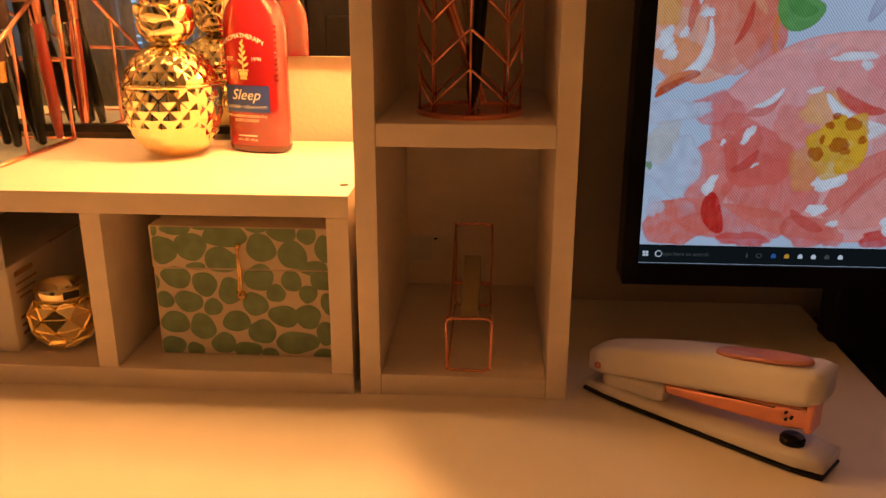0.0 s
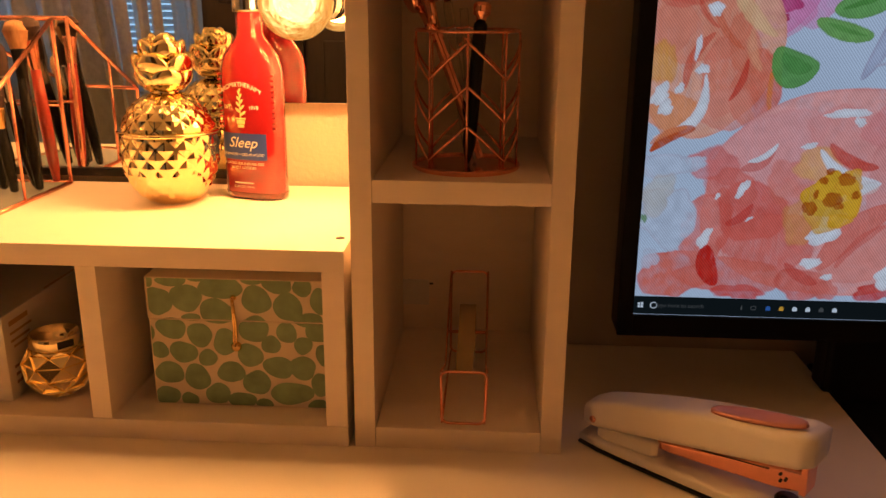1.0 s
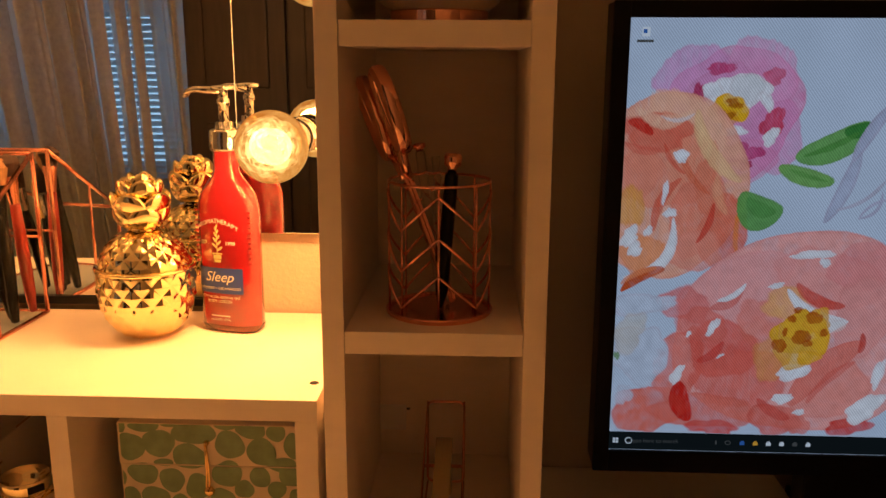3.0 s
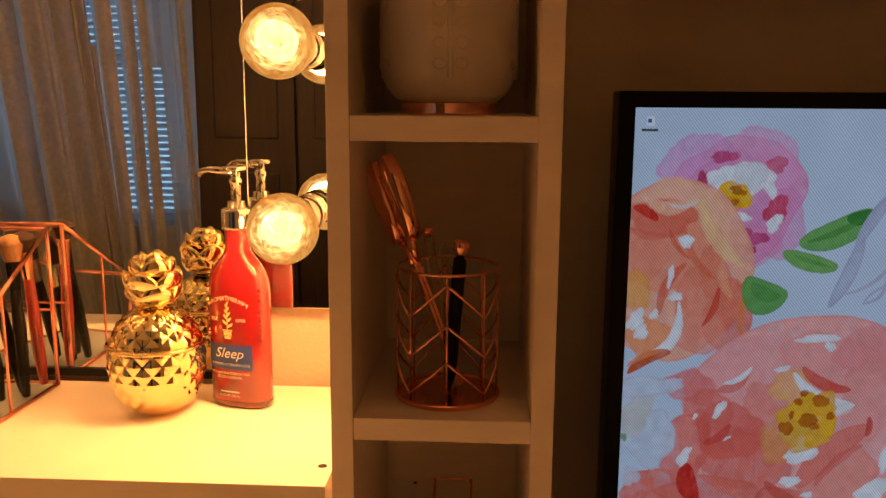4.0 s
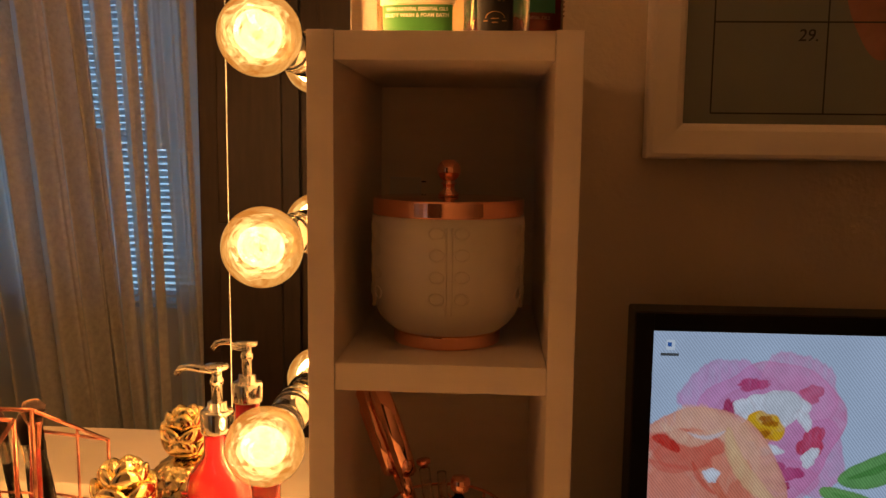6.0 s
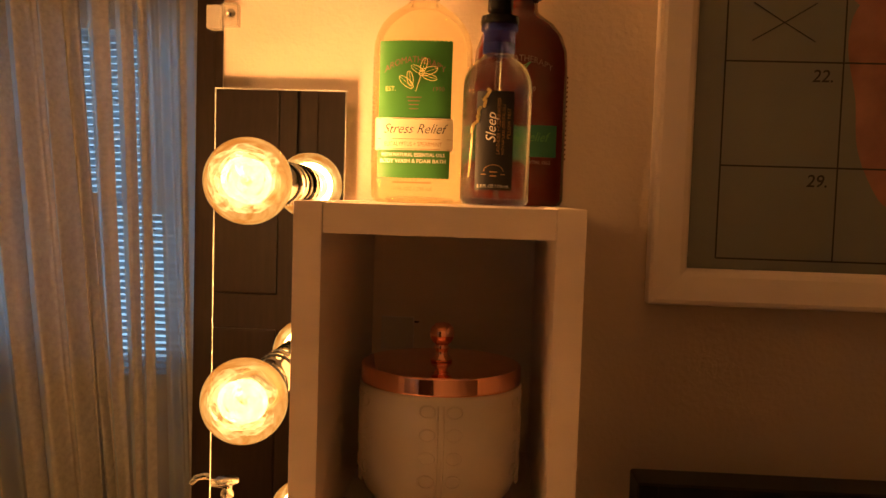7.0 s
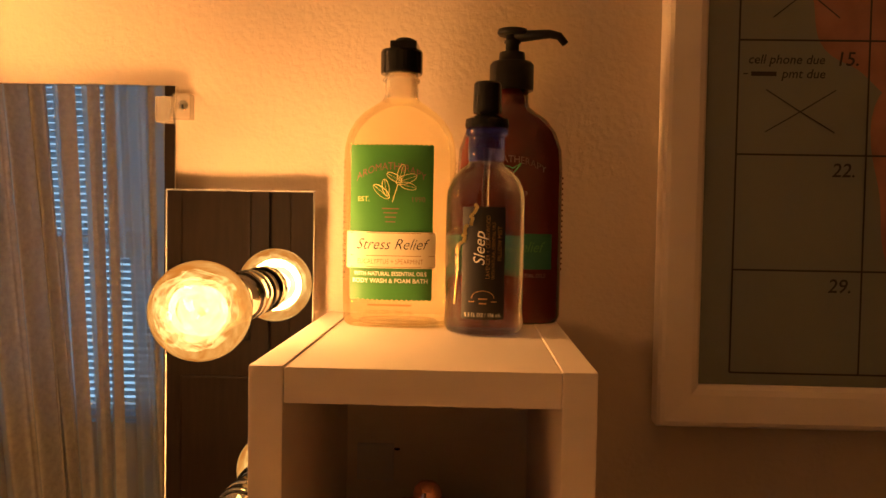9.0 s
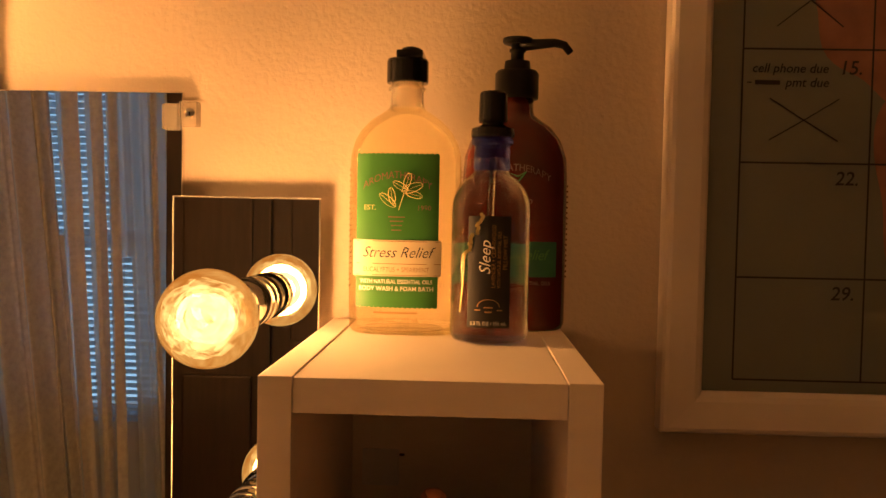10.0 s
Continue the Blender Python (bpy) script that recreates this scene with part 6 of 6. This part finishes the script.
def dotted_box(at, turn):
    b = thing("storage_box", "cream paper box with green pebble dots and a lid", "storage box", at, turn)
    W, Dp = 0.133, 0.150
    body = part("body", box(0.0005, W - 0.0005, 0.0006, Dp - 0.0012, 0.0, 0.0690, 0.0012), BOXPAPER, b)
    lid = part("lid", box(0, W, 0, Dp, 0.0692, 0.1015, 0.0010), BOXPAPER, b)
    part("dot_print", dot_print(0.0010, 0.0684, 0.0004), DOT_INK, body, "printed sage green pebble dots")
    part("dot_print", dot_print(0.0698, 0.1008, -0.0002), DOT_INK, lid, "printed sage green pebble dots")
    c = part("clasp", tube([(0.064, -0.0010, 0.0865), (0.0648, -0.0028, 0.078), (0.0652, -0.0034, 0.066), (0.0640, -0.0022, 0.054), (0.0655, -0.0016, 0.050), (0.0668, -0.0034, 0.058), (0.0668, -0.0036, 0.070), (0.0656, -0.0028, 0.080), (0.0646, -0.0010, 0.0865)], 0.0009, 8), BRASS, b, "brass loop clasp", smooth=True)
    for z, r in ((0.0872, 0.0022), (0.0490, 0.0040)):
        e = part("stud", lathe([(0, 0.0036), (r * 0.5, 0.0033), (r * 0.85, 0.0020), (r, 0.0006), (r, 0.0)], 20), BRASS, c, smooth=True)
        e.matrix_basis = pose(0.0652, 0.0002, z, 90)
    return b


dotted_box((-0.2300, 0.5850, 0.0157), 0)


def gold_votive(at, turn):
    v = thing("candle_holder", "round gold candle holder with faceted diamond sides", "candle holder", at, turn)
    bm = bmesh.new()
    n = 8
    rows = [(0.0, 0.0128, 0), (0.0075, 0.0215, 1), (0.0190, 0.0268, 0), (0.0310, 0.0262, 1), (0.0400, 0.0212, 0), (0.0440, 0.0192, 1)]
    rings = []
    for z, r, o in rows:
        rings.append([bm.verts.new((r * math.cos(2 * math.pi * (i + o / 2) / n), r * math.sin(2 * math.pi * (i + o / 2) / n), z)) for i in range(n)])
    for k in range(len(rows) - 1):
        a, b, o = rings[k], rings[k + 1], rows[k][2]
        for i in range(n):
            j = (i + 1) % n
            if o == 0:
                bm.faces.new((a[i], a[j], b[i]))
                bm.faces.new((a[j], b[j], b[i]))
            else:
                bm.faces.new((a[i], b[j], b[i]))
                bm.faces.new((a[i], a[j], b[j]))
    bm.faces.new(rings[0][::-1])
    # hollow the facets a little, so that each diamond has a raised rim
    for f in list(bm.faces):
        if len(f.verts) == 3:
            r = bmesh.ops.inset_individual(bm, faces=[f], thickness=0.0015, depth=-0.0017)
    bmesh.ops.recalc_face_normals(bm, faces=bm.faces)
    part("body", bm, GOLD, v, "shiny faceted gold body")
    part("neck", lathe([(0.0175, 0.0425), (0.0190, 0.0445), (0.0190, 0.0535), (0.0184, 0.0545), (0.0172, 0.0545), (0.0168, 0.0440), (0, 0.030)], 40), GOLD, v, "plain gold neck ring", smooth=True)
    part("sticker", box(-0.006, 0.006, -0.0196, -0.0192, 0.0465, 0.0525, 0), BLACK_LABEL, v).rotation_euler = (0, 0, radians(38))
    return v


gold_votive((-0.3115, 0.601, 0.0157), 12).scale = (1.0, 1.0, 0.90)


def wine_carton(at):
    w = thing("cardboard_carton", "white printed cardboard carton lying on its head, partly open", "carton", at)
    part("body", box(-0.10, 0.0, 0, 0.165, 0.0, 0.068, 0.0012), CARD, w)
    part("flap", box(-0.10, -0.001, 0.000, 0.0016, 0.068, 0.1145, 0.0004), CARD, w, "raised front flap")
    bm = letters("WINE", 0.021, (0, 0, 0), flip=True, thick=0.0003)
    pr = part("print", bm, INK_RED, w, "faded upside-down lettering")
    pr.matrix_basis = pose(0.0008, 0.034, 0.020, 0, 0, 90)
    part("print_bars", bars([(0.020, 0.060, 0.026, 0.004), (0.022, 0.052, 0.030, 0.002), (0.020, 0.046, 0.026, 0.002), (0.020, 0.041, 0.020, 0.002)]), INK_BROWN, w).matrix_basis = pose(0.0008, 0, 0, 0, 0, 90)
    part("print_line", bars([(0.085, 0.070, 0.05, 0.002)]), INK_BROWN, w).matrix_basis = pose(0.0008, 0, 0, 0, 0, 90)
    return w


wine_carton((-0.338, 0.579, 0.0157))


# ---- things on the low unit ----
UTOP = 0.148


def pineapple(at, turn):
    p = thing("pineapple_jar", "shiny gold ceramic pineapple jar with a lid", "jar", at, turn)
    R, H = 0.0436, 0.090

    def shell(t0, t1, lip, k=16, m=8):
        bm = bmesh.new()
        nu, nv = 216, max(8, int(150 * (t1 - t0)))
        rings = []
        for j in range(nv + 1):
            t = t0 + (t1 - t0) * j / nv
            ph = math.pi * (0.10 + 0.86 * t)
            ring = []
            z = H * (math.cos(math.pi * 0.10) - math.cos(ph)) / (math.cos(math.pi * 0.10) - math.cos(math.pi * 0.96))
            r0 = R * math.sin(ph) ** 0.82
            for i in range(nu):
                u = i / nu
                a, b = (u * k + t * m) % 1, (u * k - t * m) % 1
                d = min(a, 1 - a, b, 1 - b) * 2
                fade = min(1, (r0 / R) * 1.3)
                r = r0 + 0.0022 * fade * (d - 0.5)
                ring.append(bm.verts.new((r * math.cos(2 * math.pi * u), r * math.sin(2 * math.pi * u), z)))
            rings.append(ring)
        for a, b in zip(rings, rings[1:]):
            for i in range(nu):
                q = (i + 1) % nu
                bm.faces.new((a[i], a[q], b[q], b[i]))
        bm.faces.new(rings[0][::-1])
        bm.faces.new(rings[-1])
        bmesh.ops.recalc_face_normals(bm, faces=bm.faces)
        return bm

    part("body", shell(0.0, 0.585, 0), GOLD, p, "quilted gold body", smooth=True)
    zl = H * (math.cos(math.pi * 0.10) - math.cos(math.pi * (0.10 + 0.86 * 0.585))) / (math.cos(math.pi * 0.10) - math.cos(math.pi * 0.96))
    part("seam_ring", lathe([(0.038, -0.0016), (R + 0.0004, -0.0014), (R + 0.0012, 0), (R + 0.0004, 0.0012), (0.038, 0.0014)], 96, center=(0, 0, zl)), GOLD, p, smooth=True)
    lid = part("lid", shell(0.598, 0.985, 0), GOLD, p, "quilted gold lid", smooth=True)
    bm = lathe([(0, -0.004), (0.0125, -0.004), (0.0115, 0.003), (0.0120, 0.010), (0.014, 0.018), (0.010, 0.030), (0, 0.034)], 24, center=(0, 0, H - 0.001))
    for row, (n, zz, out, ln, wd, tilt) in enumerate(((5, 0.003, 0.0135, 0.0225, 0.0165, 24), (5, 0.0130, 0.0160, 0.0225, 0.0165, 18), (5, 0.0240, 0.0125, 0.0210, 0.0140, 8), (3, 0.0300, 0.0050, 0.0190, 0.0120, 0))):
        for i in range(n):
            ang = 360 / n * (i + 0.5 * (row % 2)) + 8
            r = bmesh.ops.create_uvsphere(bm, u_segments=14, v_segments=10, radius=1)
            m = pose(0, 0, H, 0, 0, ang) @ pose(out, 0, zz, 0, tilt, 0)
            for v in r["verts"]:
                x, y, z = v.co
                h = (z + 1) / 2
                wk = math.sin(math.pi * (0.14 + 0.66 * h)) ** 0.4
                v.co = m @ Vector((x * 0.0058 * wk + 0.0030 * h * h, y * wd * wk * (1 - 0.12 * h), h * ln - 0.003))
    bmesh.ops.recalc_face_normals(bm, faces=bm.faces)
    part("leaf_crown", bm, GOLD, lid, "gold leaf crown", smooth=True)
    return p


gold_jar = pineapple((-0.2445, 0.6925, UTOP), 5)
gold_jar.scale = (0.905, 0.905, 1.0)


def red_lotion(at, turn):
    b = thing("lotion_bottle", "red lotion bottle with a chrome pump and blue label", "bottle", at, turn)
    RX, RY, N = 0.0270, 0.0150, 2.6
    lv = [(0.0, 0.0235, 0.0120), (0.0015, 0.0258, 0.0140), (0.005, RX, RY), (0.05, RX, RY), (0.101, RX, RY), (0.112, 0.0260, 0.0148), (0.122, 0.0228, 0.0142), (0.130, 0.0175, 0.0132), (0.136, 0.0125, 0.0118), (0.140, 0.0106, 0.0106), (0.158, 0.0104, 0.0104)]
    part("body", loft(lv, N, 64), RED_LOTION, b, smooth=True)
    part("base_rim", loft([(0.0, 0.0240, 0.0124), (0.0018, 0.0264, 0.0146), (0.0058, 0.02725, 0.01525), (0.0066, 0.02715, 0.01515)], N, 64), AMBER_RED, b, "dark red base rim", smooth=True)
    pump_head(b, 0.1575, CHROME, "chrome pump collar", nozzle=0.0335, collar=0.0125, up=0.027, turn=186)
    bend = lambda x: bent_y(x, RX, RY, N, 0.0010)
    band = part("name_band", plate(-0.0255, 0.0175, 0.0355, 0.0580, RX, RY, N, 0.0005), BLUE_LABEL, b, "navy blue label with script name")
    text_part("name", band, "Sleep", 0.0125, -0.0035, 0.0500, bend, INK_WHITE, shear=0.35)
    text_part("scent", band, "LAVENDER + CEDARWOOD", 0.0034, -0.0035, 0.0400, bend, INK_WHITE, squeeze=0.9)
    text_part("print", b, "WITH NATURAL ESSENTIAL OILS", 0.0030, -0.0035, 0.0322, bend, INK_WHITE, squeeze=0.84)
    text_part("print", b, "BODY LOTION", 0.0034, -0.0035, 0.0285, bend, INK_WHITE)
    text_part("print", b, "6.5 FL OZ / 192 mL", 0.0028, -0.0035, 0.0120, bend, INK_WHITE, squeeze=0.86)
    part("small_print", bars([(-0.0035, 0.0155, 0.018, 0.0011)], bend=bend), INK_WHITE, b)
    text_part("arched_print", b, "AROMATHERAPY", 0.0056, -0.0035, 0.0920, bend, INK_WHITE, arch=0.007, squeeze=0.9)
    text_part("print", b, "1990", 0.0044, 0.0085, 0.0800, bend, INK_WHITE)
    text_part("print", b, "EST.", 0.0044, -0.0155, 0.0800, bend, INK_WHITE)
    bm = bmesh.new()
    rnd = random.Random(2)
    for i in range(9):
        z, sg = 0.0735 + i * 0.0024, (-1) ** i
        ln, ang = 0.0062 - 0.0003 * i, radians(90 - sg * (55 - 5 * i))
        ring = []
        for k in range(10):
            a = 2 * math.pi * k / 10
            u, v = ln / 2 * (1 + math.cos(a)), ln * 0.20 * math.sin(a) * rnd.uniform(0.8, 1.1)
            x = -0.0035 + u * math.cos(ang) - v * math.sin(ang)
            ring.append(bm.verts.new((x, bend(x), z + u * math.sin(ang) + v * math.cos(ang))))
        bm.faces.new(ring)
    tube([(-0.0035, bend(-0.0035), 0.068), (-0.0035, bend(-0.0035), 0.095)], 0.0004, 5, bm=bm)
    bars([(-0.0035, 0.0708, 0.0095, 0.0012), (-0.0035, 0.0680, 0.0075, 0.0036), (-0.0035, 0.0645, 0.0060, 0.0026)], bend=bend, bm=bm)
    part("plant_drawing", bm, INK_GOLD, b)
    ribs(b, RED_LOTION, [(s * 0.0240, 0.062 + i * 0.0044) for s in (-1, 1) for i in range(11)], -0.0018, 0.0018, -0.0112, -0.0092, 0.0015)
    return b


red = red_lotion((-0.1785, 0.7115, UTOP), -14)
red.scale = (1.0, 0.98, 0.965)


def terrarium():
    """A lean-to box of glass panes in rose gold wire that holds make-up brushes."""
    t = thing("glass_brush_holder", "geometric rose gold and glass box holding make-up brushes", "brush holder", (-0.359, 0.744, UTOP))
    zb, zf = 0.1440, 0.0690
    BR, FR, FL, BL = (0, 0), (-0.001, -0.137), (-0.080, -0.155), (-0.125, 0)
    low = [Vector((x, y, 0.0016)) for x, y in (BR, FR, FL, BL)]
    high = [Vector((BR[0], BR[1], zb)), Vector((FR[0], FR[1], zf)), Vector((FL[0], FL[1], zf)), Vector((BL[0], BL[1], zb))]
    e = 0.0019
    for i in range(4):
        j = (i + 1) % 4
        for a, b in ((low[i], low[j]), (high[i], high[j]), (low[i], high[i])):
            part("edge_wire", tube([a, b], e, 8), COPPER, t, smooth=True)
    mid_lo, mid_hi = low[0].lerp(low[1], 0.55), high[0].lerp(high[1], 0.55)
    part("edge_wire", tube([mid_lo, mid_hi], e * 0.7, 8), COPPER, t, smooth=True)
    part("edge_wire", tube([low[0] + Vector((0, 0, zf)), low[3] + Vector((0, 0, zf))], e * 0.6, 8), COPPER, t, smooth=True)
    for i in range(4):
        j = (i + 1) % 4
        bm = bmesh.new()
        vs = [bm.verts.new(v) for v in (low[i], low[j], high[j], high[i])]
        bm.faces.new(vs)
        g = part("pane", bm, PANE, t, "clear glass pane")
        g.visible_shadow = False
    bm = bmesh.new()
    bm.faces.new([bm.verts.new(v) for v in low])
    part("floor_plate", bm, MIRROR_EDGE, t)
    return t


terrarium()


def brush(foot, top, handle, ferrule, bristle, label, flare=1.6, hl=0.62):
    f, tp = Vector(foot), Vector(top)
    b = thing("makeup_brush", label, "makeup brush", foot, group="make-up brushes")
    ln = (tp - f).length
    q = (tp - f).to_track_quat('Z', 'Y').to_matrix().to_4x4()
    r = 0.0042
    part("handle", lathe([(0, 0), (r * 0.8, 0.002), (r * 1.15, 0.02), (r * 1.3, ln * hl * 0.6), (r, ln * hl), (0, ln * hl)], 18), handle, b, smooth=True).matrix_basis = q
    part("ferrule", lathe([(r, ln * hl), (r * 1.05, ln * hl + 0.001), (r * 1.4, ln * (hl + 0.15)), (r * 1.5, ln * (hl + 0.17)), (0, ln * (hl + 0.17))], 18), ferrule, b, smooth=True).matrix_basis = q
    part("bristles", lathe([(r * 1.4, ln * (hl + 0.165)), (r * flare * 1.25, ln * (hl + 0.27)), (r * flare * 1.3, ln * 0.93), (r * flare * 0.9, ln * 0.985), (0, ln)], 22), bristle, b, smooth=True).matrix_basis = q


brush((-0.3640, 0.700, 0.1515), (-0.3760, 0.716, 0.2920), BLACKGLOSS, BLACKGLOSS, BRISTLE_TAN, "black make-up brush with a full tan head", 1.9, 0.66)
brush((-0.3660, 0.733, 0.1515), (-0.3690, 0.722, 0.2940), BRUSH_RED, COPPER, BRISTLE_DARK, "red make-up brush with a dark head", 1.7, 0.70)
brush((-0.3730, 0.712, 0.1515), (-0.3900, 0.702, 0.2760), BLACKGLOSS, CHROME, BRISTLE_DARK, "black make-up brush with a dark rounded head", 1.6, 0.60)
brush((-0.3800, 0.690, 0.1515), (-0.3880, 0.690, 0.2500), BLACKGLOSS, BRASS, BRISTLE_DARK, "short black make-up brush with a brass ferrule", 1.5, 0.55)
brush((-0.3950, 0.700, 0.1515), (-0.4100, 0.715, 0.2800), BLACKGLOSS, CHROME, BRISTLE_DARK, "slim black make-up brush with a silver ferrule", 1.4)
brush((-0.4000, 0.670, 0.1515), (-0.4120, 0.668, 0.2550), BLACKGLOSS, BRASS, BRISTLE_TAN, "slim black make-up brush with a brass ferrule", 1.4)
